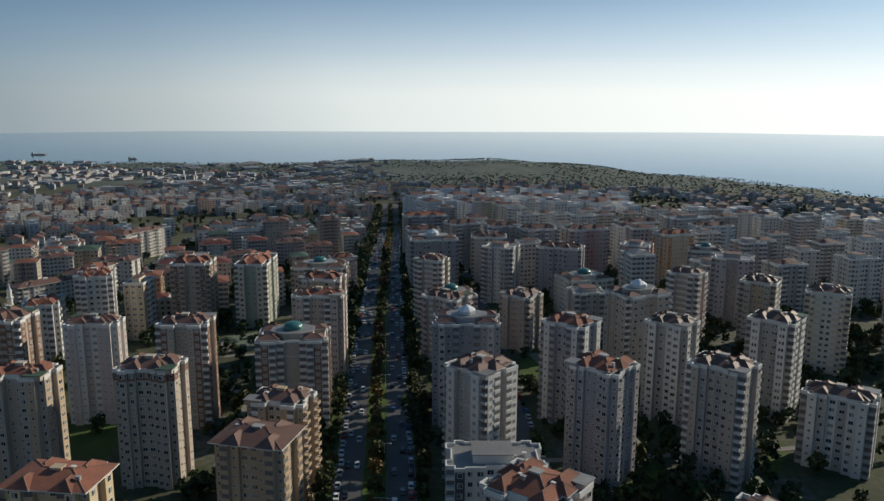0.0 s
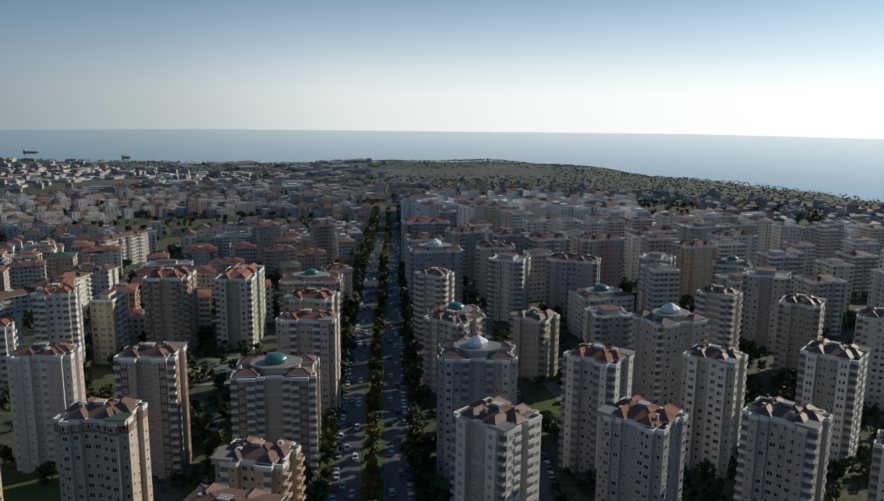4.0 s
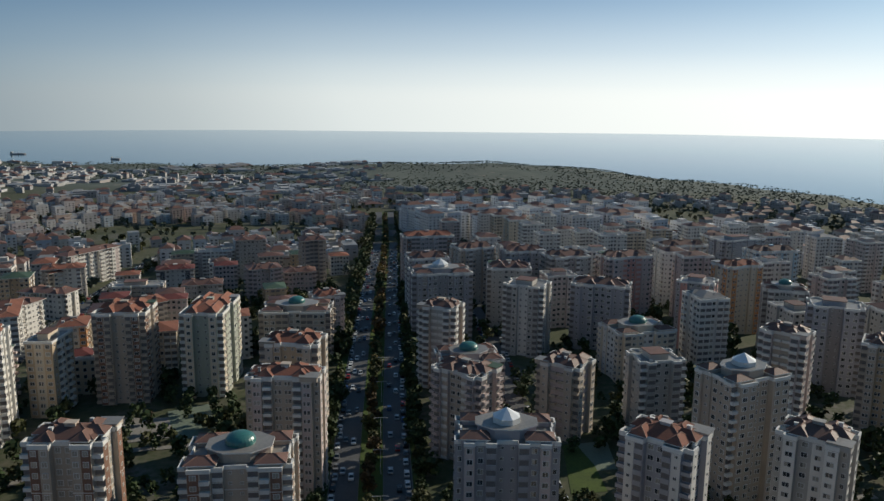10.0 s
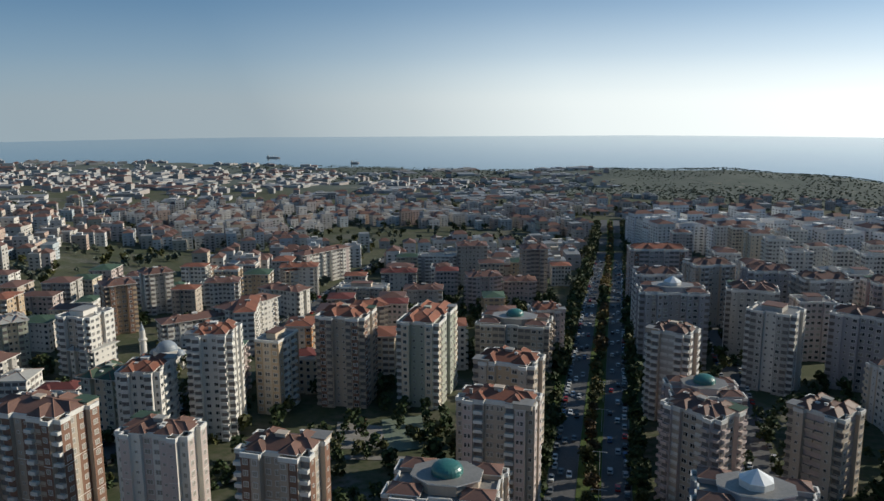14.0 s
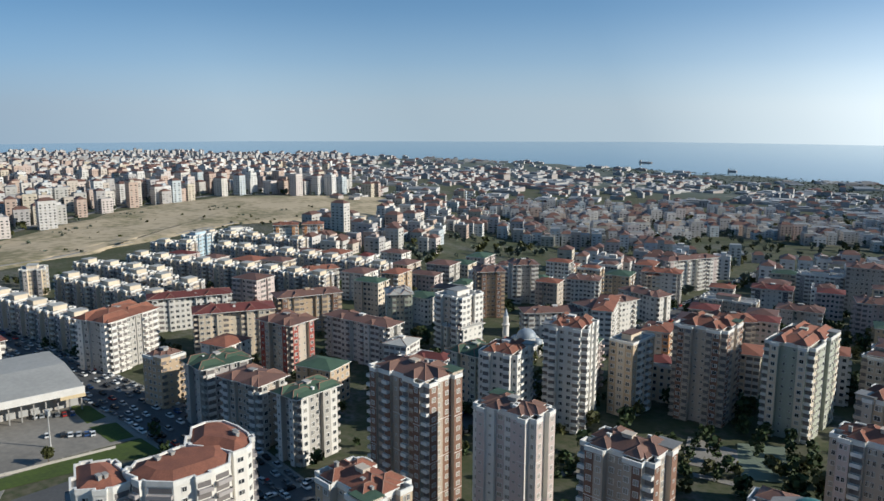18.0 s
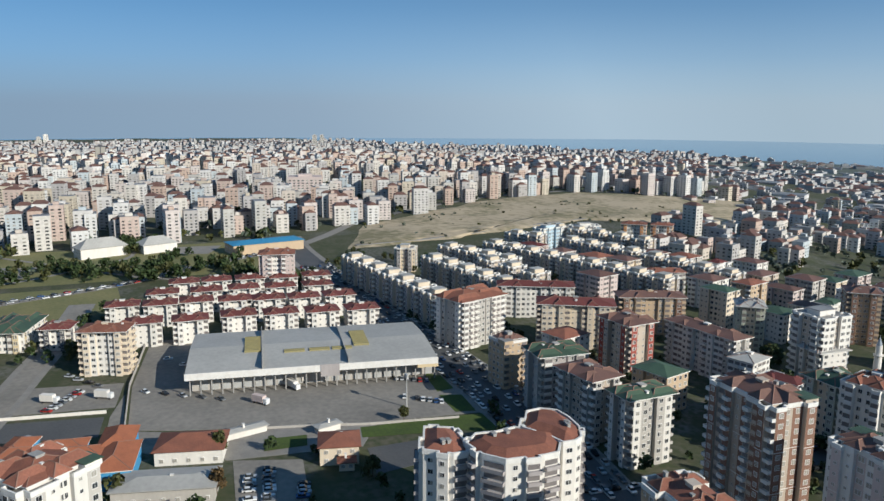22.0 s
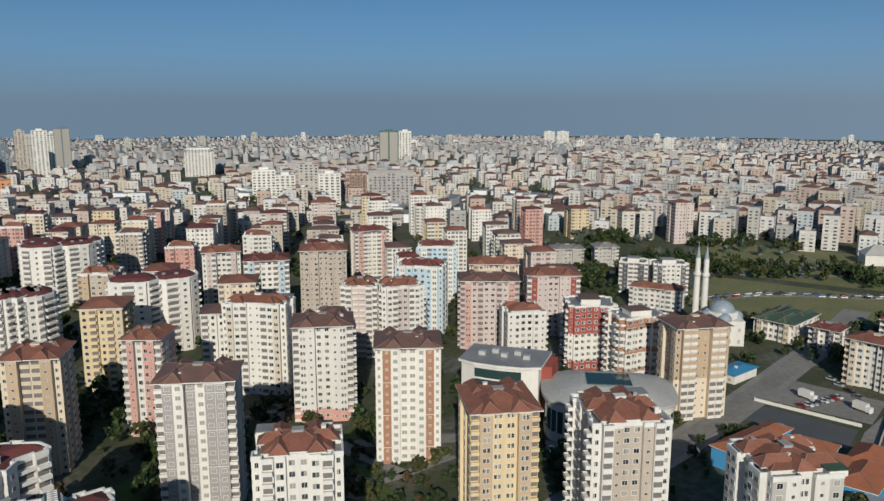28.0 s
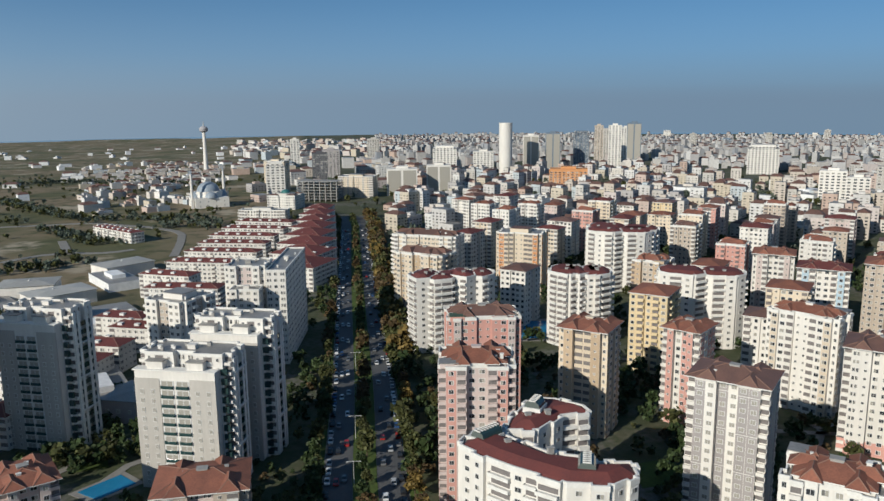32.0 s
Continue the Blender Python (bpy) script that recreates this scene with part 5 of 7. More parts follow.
area("lawn", [(-262, 80), (-257, 128), (-235, 127), (-237, 122), (-245, 115), (-253, 78)], 0.15, GRASS, "mown lawn strip beside the road", "lawn")
area("lawn", [(-309, 124), (-303, 130), (-286, 129), (-285, 121)], 0.2, GRASS, "small green lawn in the yard", "lawn")
area("lawn", [(-281, 120), (-278, 129), (-260, 127), (-262, 119)], 0.2, GRASS, "small green lawn in the yard", "lawn")
area("car_park", [(-252, 32), (-244, 54), (-212, 49), (-218, 28)], 0.1, YARD, "small asphalt car park with parked cars", "car park", 0.1)
area("car_park", [(-244, 77), (-243, 112), (-228, 110), (-224, 74)], 0.1, ASPHALT, "small dark asphalt car park", "car park", 0.1)
area("court", [(61, 235), (75, 238), (73, 216), (60, 214)], 0.1, COURT, "fenced tennis court with a worn pale floor", "court", 0.1)
area("court", [(-92, 268), (-78, 276), (-68, 248), (-82, 240)], 0.1, COURT, "fenced sports court between blocks", "court", 0.1)
area("court", [(-108, 262), (-90, 262), (-82, 244), (-100, 239)], 0.1, PAVE, "paved playground with worn ground", "playground", 0.1)
for pts in ([(30, 190), (44, 190), (44, 214), (30, 214)], [(78, 60), (96, 60), (99, 84), (80, 88)], [(130, 72), (140, 70), (142, 90), (128, 92)],
            [(-240, -160), (-226, -172), (-214, -160), (-226, -148)], [(-190, -140), (-176, -152), (-165, -140), (-180, -126)], [(-150, -205), (-135, -205), (-130, -190), (-148, -188)],
            [(-128, 130), (-100, 126), (-98, 180), (-124, 176)], [(-66, 130), (-60, 130), (-60, 190), (-66, 190)],
            [(69, 95), (82, 96), (99, 127), (94, 126), (82, 111)], [(122, 103), (128, 107), (144, 130), (141, 134), (132, 122)], [(58, 234), (54, 199), (66, 201), (66, 219), (63, 236)], [(44, 300), (44, 286), (51, 279), (52, 304)]):
    area("lawn", pts, 0.12, GRASS, "patch of green lawn among the towers", "lawn")


def off_line(x, y, line):
    best = 1e9
    for (ax, ay), (bx, by) in zip(line, line[1:]):
        t = max(0, min(1, ((x - ax) * (bx - ax) + (y - ay) * (by - ay)) / ((bx - ax) ** 2 + (by - ay) ** 2)))
        best = min(best, math.hypot(x - ax - t * (bx - ax), y - ay - t * (by - ay)))
    return best


def clear(x, y, r, roads=1.0):
    return all((x - a) ** 2 + (y - b) ** 2 > (r + c) ** 2 for a, b, c in TAKEN) and all(off_line(x, y, l) > (r + w) * roads for l, w in LINES)


def polar(x, y):
    return math.hypot(x, y), math.degrees(math.atan2(-x, y)) % 360


# ---------------------------------------------------------------- the market hall and its yard
def market_hall():
    root = thing("market_hall", "huge low wholesale market hall with a pale sheet roof", "market hall", -337, 80, 0.0, 80)
    X, Y, h = 53, 28.5, 9.5
    b = Build()
    b.prism([(-X + 2, -Y + 7), (X - 2, -Y + 7), (X - 2, Y), (-X + 2, Y)], 0.1, h, 0)
    part("wall", b, [WALL["stone"]], root)
    b = Build()
    b.box(-X, -Y, h, X, Y + 1, h + .6, 0, True)
    b.poly([(-X, -Y, h + .6), (X, -Y, h + .6), (X, 0, h + 2.6), (-X, 0, h + 2.6)])
    b.poly([(X, Y + 1, h + .6), (-X, Y + 1, h + .6), (-X, 0, h + 2.6), (X, 0, h + 2.6)])
    b.poly([(X, -Y, h + .6), (X, Y + 1, h + .6), (X, 0, h + 2.6)])
    b.poly([(-X, Y + 1, h + .6), (-X, -Y, h + .6), (-X, 0, h + 2.6)])
    roof_ = part("roof", b, [ROOF["sheet"]], root, "pale grey ribbed sheet roof")
    b = Build()
    b.box(-X - .2, -Y - .4, h - 2.2, X + .2, -Y, h + .7, 0, True)
    part("fascia", b, [TRIM], root, "deep white fascia board")
    b = Build()
    b.box(X - 9, -Y - .5, h - 3.6, X + .25, -Y - .405, h - 2.2, 0, True)
    part("fascia_panel", b, [WALL["yellow"]], root, "yellow panel at the corner")
    for s in (-22.0, 14.0):
        b = Build()
        b.box(s - .15, -Y, h + .6, s + .15, Y, h + 3.0, 0)
        part("roof_kerb", b, [CONC], roof_)
    for cx, cy, w, d in ((-26, 2, 7, 22), (22, 2, 7, 22), (-8, -10, 9, 4), (3, -10, 9, 4), (13, -10, 9, 4)):
        b = Build()
        z = h + 2.6 - abs(cy) * .07 - 0.2
        b.box(cx - w / 2, cy - d / 2, z - .6, cx + w / 2, cy + d / 2, z + .5, 0)
        for k in range(int(d / 2)):
            b.box(cx - w / 2, cy - d / 2 + k * 2, z + .5, cx + w / 2, cy - d / 2 + k * 2 + .3, z + .75, 0)
        part("skylight", b, [DUSTY], roof_, "yellowed ridge skylight")
    for i in range(25):
        b = Build()
        b.box(-X + 1.5 + i * 4.3, -Y + 1, 0.1, -X + 2.0 + i * 4.3, -Y + 1.5, h - .2, 0)
        part("column", b, [CONC], root)
    for i in range(22):
        b = Build()
        b.box(-X + 5 + i * 4.6, -Y + 6.9, 0.3, -X + 8.4 + i * 4.6, -Y + 7.3, 4.6, 0)
        part("loading_door", b, [METAL], root)
    b = Build()
    b.box(2, -Y - .6, h - 4.4, 10, -Y - .41, h + .9, 0, True)
    part("sign_board", b, [WALL["grey"]], root, "grey sign board over the entrance")
    return root


market_hall()
TAKEN += [(-330, 30, 26), (-337, 80, 45), (-335, 118, 30), (-290, 60, 38), (-285, 100, 38), (-285, 30, 20), (-350, -18, 24), (-300, -25, 24), (-232, 42, 20), (-236, 94, 22), (-510, -50, 62)]


def gabled(x, y, w, d, rot, h, wall, roof, label, name="house", category="house", rise=None, lean=None):
    root = thing(name, label, category, x, y, ground_z(x, y) - .2, rot)
    TAKEN.append((x, y, math.hypot(w, d) / 2))
    X, Y = w / 2, d / 2
    b = Build()
    b.box(-X, -Y, 0, X, Y, h + .2, 0)
    part("wall", b, [WALL[wall]], root)
    b = Build()
    b.hip(-X - .8, -Y - .8, X + .8, Y + .8, h + .2, rise or min(w, d) * .22, 0)
    part("roof", b, [ROOF[roof] if isinstance(roof, str) else roof], root)
    for s in (-1, 1):
        for i in range(max(2, int(w / 4)) if name != "warehouse" else 0):
            for q in range(max(1, int(h / 3.2))):
                o = part("window", window_mesh(1.4, 1.4), None, root)
                a = 0 if s < 0 else math.pi
                o.matrix_local = pose((-X + (i + .5) * w / max(2, int(w / 4))), s * Y, 1.2 + q * 3.1, 0, 0, math.degrees(a))
    b = Build()
    chimney_pots(b, random.Random(int(x)), -X * .3, -Y * .2, X * .3, Y * .2, h + .8, 1)
    part("chimney", b, [TRIM], roof_of(root))
    return root


gabled(-241, 66, 13, 12, 75, 6.5, "cream", "red", "two-storey cream house with a red tile roof")
gabled(-232, 66, 5, 4, 75, 3, "cream", "red", "small cream gatehouse with a red roof")
gabled(-262, 20, 22, 15, 75, 5, "white", "red", "low hall with a bright red roof")
gabled(-236, 10, 30, 13, 75, 5, "stone", "sheet", "low workshop with a grey sheet roof", "workshop", "workshop", 1.5)
TERRA = mottled("terracotta_tiles", (0.36, 0.13, 0.065), (0.24, 0.09, 0.05), 0.25, 2.2, 0.85, 0.8, 0.2)
school = gabled(-270, -3, 10, 17, 80, 7, "sky", TERRA, "blue school in several wings with terracotta hipped roofs", "school", "school", 3.2)


def school_wing(x, y, w, d, rot, h):
    b = Build()
    b.box(-w / 2, -d / 2, 0, w / 2, d / 2, h, 0)
    b.hip(-w / 2 - .7, -d / 2 - .7, w / 2 + .7, d / 2 + .7, h, min(w, d) * .24, 1, fascia=2, cap=3)
    o = part("wing", b, [WALL["sky"], TERRA, TRIM, CAP], school, "blue wing with a terracotta hipped roof")
    o.matrix_local = school.matrix_world.inverted() @ pose(x, y, ground_z(x, y) - .2, 0, 0, rot)
    TAKEN.append((x, y, math.hypot(w, d) / 2))


for q in ((-256, -4, 12, 22, 80, 6.6), (-262, -17, 20, 11, 80, 7), (-273, -20, 14, 9, 80, 6), (-262, -38, 26, 12, 158, 7), (-277, -34, 8, 14, 70, 6.4), (-249, -24, 10, 18, 80, 7.3)):
    school_wing(*q)
gabled(-345, -58, 9, 18, 70, 4, "white", AWNING, "low white kiosk with a blue roof", "kiosk", "kiosk", 1.2)
gabled(-272, 39, 3.6, 16, 13, 2.5, "white", "sheet", "low white sales shed along the yard", "lodge", "lodge", .8)
gabled(-264, 68, 3.4, 9, 15, 2.5, "white", "sheet", "small kiosk with a pale sheet roof", "kiosk", "kiosk", .8)
gabled(-662, -10, 16, 36, 20, 8, "white", "sheet", "arched white sports hall in the valley", "sports_hall", "sports hall", 7)
gabled(-668, 32, 16, 28, 20, 7, "white", "sheet", "white arched sports hall in the park", "sports_hall", "sports hall", 6)
gabled(-640, 115, 22, 60, 10, 8, "tan", AWNING, "low store building with a blue-grey roof", "store", "store", 2)


def perimeter(line, h, mat, label):
    root = thing("boundary_wall", label, "wall")
    for (ax, ay), (bx, by) in zip(line, line[1:]):
        L = math.hypot(bx - ax, by - ay)
        n = max(1, int(L / 8))
        for k in range(n):
            x0, y0 = ax + (bx - ax) * k / n, ay + (by - ay) * k / n
            b = Build()
            b.box(0, -.15, -.3, L / n - .15, .15, h)
            b.box(-.1, -.22, -.3, .22, .22, h + .25)
            o = part("wall_panel", b, [mat], root)
            o.matrix_world = pose(x0, y0, ground_z(x0, y0), 0, 0, math.degrees(math.atan2(by - ay, bx - ax)))
    return root


perimeter([(-405, 12), (-340, 2), (-294, -1)], 1.6, WALL["stone"], "low grey boundary wall of the yard")
perimeter([(-277, 36), (-271, 59), (-263, 84), (-256, 118)], 1.0, WALL["stone"], "low grey parapet along the yard")
perimeter([(-320, -46), (-313, -7)], 1.3, WALL["white"], "low white wall between two car parks")


def flood_mast(x, y, h):
    root = thing("flood_mast", "tall grey steel floodlight mast in the yard", "mast", x, y, ground_z(x, y))
    b = Build()
    b.tube(0, 0, 0, h, .35, .15)
    part("pole", b, [METAL], root)
    b = Build()
    b.box(-1.4, -.4, h - .8, 1.4, .4, h + .9, 0, True)
    part("lamp_head", b, [METAL], root)


flood_mast(-274, 103, 13)


# ---------------------------------------------------------------- mosques
def mosque(x, y, rot, r, h, minarets, mh, label):
    root = thing("mosque", label, "mosque", x, y, ground_z(x, y) - .2, rot)
    TAKEN.append((x, y, r * 2.2))
    b = Build()
    b.box(-r * 1.5, -r * 1.5, 0, r * 1.5, r * 1.5, h, 0)
    part("wall", b, [WALL["white"]], root)
    b = Build()
    b.prism([(r * 1.25 * math.cos(k * math.pi / 4 + .39), r * 1.25 * math.sin(k * math.pi / 4 + .39)) for k in range(8)], h, h + r * .5, 0)
    part("drum", b, [WALL["white"]], root)
    b = Build()
    b.dome(0, 0, h + r * .5, r, r * .85, 0, 28, 8)
    o = part("dome", b, [ROOF["lead"]], root, "grey lead dome")
    b = Build()
    b.tube(0, 0, h + r * 1.3, h + r * 1.3 + 2.2, .12, .04)
    part("finial", b, [WALL["yellow"]], root)
    for k in range(4):
        b = Build()
        a = k * math.pi / 2
        b.dome(r * 1.15 * math.cos(a), r * 1.15 * math.sin(a), h - .2, r * .55, r * .5, 0, 18, 5, .4)
        part("half_dome", b, [ROOF["lead"]], root)
    for k in range(4):
        for i in range(4):
            for q in range(2):
                a = k * math.pi / 2
                u = (-1.5 + i) * r * .72
                o = part("window", window_mesh(1.3, 2.2), None, root)
                o.matrix_local = pose(0, 0, 0, 0, 0, 90 * k) @ pose(u, -r * 1.5, 1.5 + q * h * .45)
    for mx, my in minarets:
        b = Build()
        b.box(mx - 1.6, my - 1.6, 0, mx + 1.6, my + 1.6, h * .8)
        b.tube(mx, my, h * .8, mh * .62, 1.7, 1.55, 0, 14)
        b.tube(mx, my, mh * .62, mh * .64, 1.25, 2.0, 0, 14)
        b.tube(mx, my, mh * .64, mh * .67, 2.0, 2.0, 0, 14)
        b.tube(mx, my, mh * .67, mh * .84, 1.4, 1.3, 0, 14)
        b.tube(mx, my, mh * .84, mh, 1.2, .03, 1, 14)
        shaft = part("minaret", b, [WALL["white"], ROOF["lead"]], root, "slim white minaret with one balcony")
        b = Build()
        b.tube(mx, my, mh, mh * 1.03, .12, .03, 0, 6)
        part("finial", b, [METAL], shaft)


mosque(-398, -76, 25, 6.2, 13, [(-22.6, -8.2), (-19.9, -4.4)], 46, "white mosque with grey dome and two slender minarets")
mosque(-212, 307, 10, 5, 7, [(-9, -5)], 24, "small white mosque with grey dome and single minaret")
mosque(-34, -960, 10, 13, 12, [(-22, -15), (22, 15)], 48, "pale mosque with a broad dome and two minarets")


# ---------------------------------------------------------------- repeated housing
def copies(proto, places, group):
    tagged(proto, group=group)
    for x, y, rot in places:
        r = copy_thing(proto, pose(x, y, ground_z(x, y) - .4, 0, 0, rot))
        TAKEN.append((x, y, 11))


def villa_proto(x, y, rot):
    return building(x, y, 17, 13, rot, 12, "white", "maroon", "hip", label="white four-storey villa block with a maroon hipped roof", name="villa_block",
                    category="villa block", balcony=.5, pots=2, group="maroon-roofed villa blocks", seed=5)


villa_proto(-402, 11, 85)
VP = [o for o in scene.objects if o.name == "villa_block"][0]
copies(VP, [(-399, 33, 85), (-399, 57, 85), (-395, 78, 85), (-391, 99, 85), (-388, 120, 85),
            (-441, 2, 85), (-437, 21, 85), (-437, 40, 85), (-432, 60, 85), (-428, 78, 85), (-424, 97, 85), (-422, 117, 85),
            (-463, 24, 85), (-460, 48, 85), (-459, 69, 85), (-455, 90, 85), (-452, 112, 85),
            (-487, 38, 85), (-486, 57, 85), (-484, 77, 85), (-480, 97, 85), (-478, 118, 85)], "maroon-roofed villa blocks")


def row_of(x0, y0, x1, y1, n, proto, group):
    rot = math.degrees(math.atan2(y1 - y0, x1 - x0)) + 180
    copies(proto, [(x0 + (x1 - x0) * (k + .5) / n, y0 + (y1 - y0) * (k + .5) / n, rot) for k in range(n)], group)


RG = "white terraced blocks in rows"
RP = building(-522, 196, 15.5, 15, 60, 17, "cream", "sheet", "flat", "grey", "cream terraced block with grey bays, flat pale roof and penthouse", "terraced_block", category="terraced block",
              pots=0, group=RG, balcony=.5, seed=8, recess=True, stripes=True)
for q in ((-512, 150, -375, 164, 7), (-490, 200, -388, 213, 5), (-525, 226, -450, 250, 4), (-525, 264, -362, 310, 9), (-518, 327, -365, 366, 8), (-470, 232, -400, 243, 3), (-560, 300, -530, 318, 2), (-580, 352, -480, 388, 5)):
    row_of(*q, RP, RG)


def red_row(x0, y0, x1, y1, d, h, label):
    L = math.hypot(x1 - x0, y1 - y0)
    rot = math.degrees(math.atan2(y1 - y0, x1 - x0))
    x, y = (x0 + x1) / 2, (y0 + y1) / 2
    root = building(x, y, L, d, rot, h, "white", "maroon", "hip", label=label, name="long_block", category="housing block", pots=0, balcony=.4, seed=3, recess=False, group="long red-roofed blocks")
    far = math.hypot(x, y) > 480
    b = Build()
    for k in range(int(L / 9)):
        for s in (-1, 1):
            b = b if far else Build()
            u = -L / 2 + 5 + k * 9
            b.box(u - 1.2, s * d * .3 - 1.1, h + .5, u + 1.2, s * d * .3 + 1.1, h + 2.6)
            if not far:
                part("dormer", b, [TRIM], roof_of(root))
    if far:
        part("dormers", b, [TRIM], root, "rows of white dormers", "stuff")


for k in range(8):
    a, b_ = (-58 - k * 9.5, -519 - k * 38), (-88 - k * 8.2, -495 - k * 40)
    red_row(*a, *b_, 33, 15, "long white block with dormered red tile roof")
for x0, y0, x1, y1 in ((23, -511, -6, -491), (8, -545, -40, -520), (-4, -580, -52, -556), (-14, -612, -62, -590), (-24, -645, -72, -622), (-36, -680, -84, -655), (-50, -716, -96, -690), (20, -470, -20, -452)):
    red_row(x0, y0, x1, y1, 13, 15, "white four-storey row with a red dormered roof")
# low red-roofed rows by the white towers
for x, y, rot in ((46, -352, 150), (38, -372, 150), (60, -385, 150), (22, -395, 150), (30, -418, 150), (74, -350, 150), (-2, -420, 150), (70, -300, 150)):
    red_row(x - 13 * math.cos(radians(rot)), y - 13 * math.sin(radians(rot)), x + 13 * math.cos(radians(rot)), y + 13 * math.sin(radians(rot)), 13, 12, "low row of houses with red dormered roofs")


# white towers by the boulevard, stepped, with dark glazed bays
def glazed_tower(x, y, w, d, rot, h, label):
    root = building(x, y, w, d, rot, h, "white", "flat", "flat", "", label, "white_tower", category="residential tower", balcony=.15, seed=4, storey=3.0, pots=5, hut=False)
    X, Y = w / 2, d / 2
    b = Build()
    b.prism([(-X * .98, -Y - 3.2), (X * .76, -Y - 3.2), (X * .76, -Y + .2), (-X * .98, -Y + .2)], 0, h - 4)
    bay_ = part("front_bay", b, [WALL["white"]], root)
    x0, x1, yf, nq = -X * .98, X * .76, -Y - 3.2, int((h - 6) / 3)
    third = (x1 - x0) * .31
    for u0, u1 in ((x0 - .1, x0 + third), (x1 - third, x1 + .1)):     # pale grey outer bays
        b = Build()
        b.box(u0, yf - .16, 0, u1, yf + .4, h - 6.4)
        part("grey_panel", b, [WALL["stone"]], bay_, "pale grey rendered outer bay")
        for q in range(nq - 1):
            for k in (.28, .72):
                o = part("window", window_mesh(1.2, 1.6), None, bay_)
                o.matrix_local = pose(u0 + (u1 - u0) * k, yf - .16, 1.5 + q * 3.0)
    wide = (x1 - x0 - 2 * third) / 2
    rail = one_mesh("balcony", BAL_V, BAL_F, BAL_M, [CURTAIN, SHADE], wide * .78, 1.02)
    pane = one_mesh("window", WIN_V, WIN_F, WIN_M, [FRAME_W, GLASS], round(wide * .86, 1), 2.3)
    for k in (.5, 1.5):
        for q in range(nq):
            for me, up, out_ in ((rail, .5, 0), (pane, .75, .02)):
                o = part(me.name.split(".")[0], me, None, bay_)
                o.matrix_local = pose(x0 + third + wide * k, yf - out_, up + q * 3.0) @ Matrix.Diagonal((1, .55 if me is rail else 1, 1, 1))
    for k in (.25, .75):                                   # set-back dormer rooms over the bay
        b = Build()
        b.box(x0 + (x1 - x0) * k - 2.6, yf + .6, h - 4, x0 + (x1 - x0) * k + 2.6, -Y + .2, h - 1.2)
        b.box(x0 + (x1 - x0) * k - 2.9, yf + .3, h - 1.2, x0 + (x1 - x0) * k + 2.9, -Y + .2, h - .9, 1, True)
        part("dormer_room", b, [WALL["white"], ROOF["flat"]], root)
    b = Build()
    b.box(-X - .3, -Y - 3.5, h - 4, X * .78, -Y + .1, h - 3.6, 0, True)
    part("bay_cornice", b, [TRIM], root)
    for q in range(int((h - 4) / 3)):                  # dark glazed side between white frames
        b = Build()
        b.box(X + .02, -Y + 2.4, 1.5 + q * 3, X + .3, Y - 2.4, 3.2 + q * 3)
        part("glass_band", b, [CURTAIN], root, "dark glazed storey band")
        b = Build()
        b.box(X * .8, -Y - .3, 1.4 + q * 3, X * .94, -Y + .5, 3.4 + q * 3)
        part("glass_bay", b, [CURTAIN], root, "dark glazed bay")
    for u in (-Y + 1.9, -Y * .42, Y * .2, Y - 3.2):
        b = Build()
        b.box(X, u, 0, X + .5, u + 1.3, h - .8)
        part("pier", b, [TRIM], root)
    for z in (13.5, 25.5, 37.5):
        b = Build()
        b.box(X, -Y + 2.2, z, X + .8, Y - 2.2, z + .5, 0, True)
        part("frame_rail", b, [TRIM], root)
    return root


glazed_tower(-1, -246, 30, 13, 152, 43, "tall white residential tower with dark glazed bays")
glazed_tower(-16.5, -263, 27, 12.5, 152, 48, "tall white residential tower with dark glazed bays")
glazed_tower(46, -293, 26, 14, 150, 50, "white and grey residential tower with glazed corners")


building(80, -272, 26, 15, 150, 60, "white", "flat", "flat", label="tall white residential tower beside two others", name="white_tower", category="residential tower", pots=0)
building(-47.7, -374.4, 56, 9, 72, 44, "white", "flat", "flat", label="long white office slab beside the boulevard", name="office_slab", category="office building", balcony=.0, pots=3, hut=False, recess=False)
building(-28.7, -363.5, 18.5, 20, 162, 45.5, "white", "flat", "flat", label="stepped white office block beside a slab", name="office_block", category="office building", balcony=.1, pots=3, hut=False)
building(-26, -348.3, 13, 9.5, 162, 37, "white", "flat", "flat", label="lower white front block of the offices", name="office_block", category="office building", balcony=.1, pots=1, hut=False)
gabled(22, -309, 14, 20, 150, 9, "grey", "flat", "low dark grey garden building with a flat roof", "clubhouse", "clubhouse", .8)
for pts in ([(40, -262), (28, -262), (30, -276), (40, -274)], [(16, -262), (8, -268), (14, -282), (22, -276)]):
    area("lawn", pts, .14, GRASS, "small lawn between the white towers", "lawn")
for pth in ([(46, -262), (34, -268), (26, -282), (30, -292)], [(30, -250), (26, -262), (10, -272), (-4, -268)], [(26, -282), (14, -290), (2, -284)]):
    strip("path", pth, 1.6, .2, PAVE, "curved paved path in the tower gardens", "path", .1)
for pth in ([(-184.0, -152.0), (-181.0, -141.0), (-181.0, -134.0), (-193.0, -132.0), (-203.0, -129.0), (-213.0, -125.0)], [(-197.0, -162.0), (-196.0, -149.0), (-194.0, -137.0), (-194.0, -132.0)], [(-214.0, -208.0), (-225.0, -208.0)]):
    strip("path", pth, 2.0, .22, PAVE, "pale paved lane between tower lawns", "path", .1)
for pts in ([(-208.0, -169.0), (-222.0, -167.0), (-212.0, -158.0), (-202.0, -160.0)], [(-190.0, -156.0), (-190.0, -146.0), (-189.0, -136.0), (-180.0, -137.0), (-184.0, -150.0)]):
    area("lawn", pts, .14, GRASS, "trim lawn between the towers", "lawn")
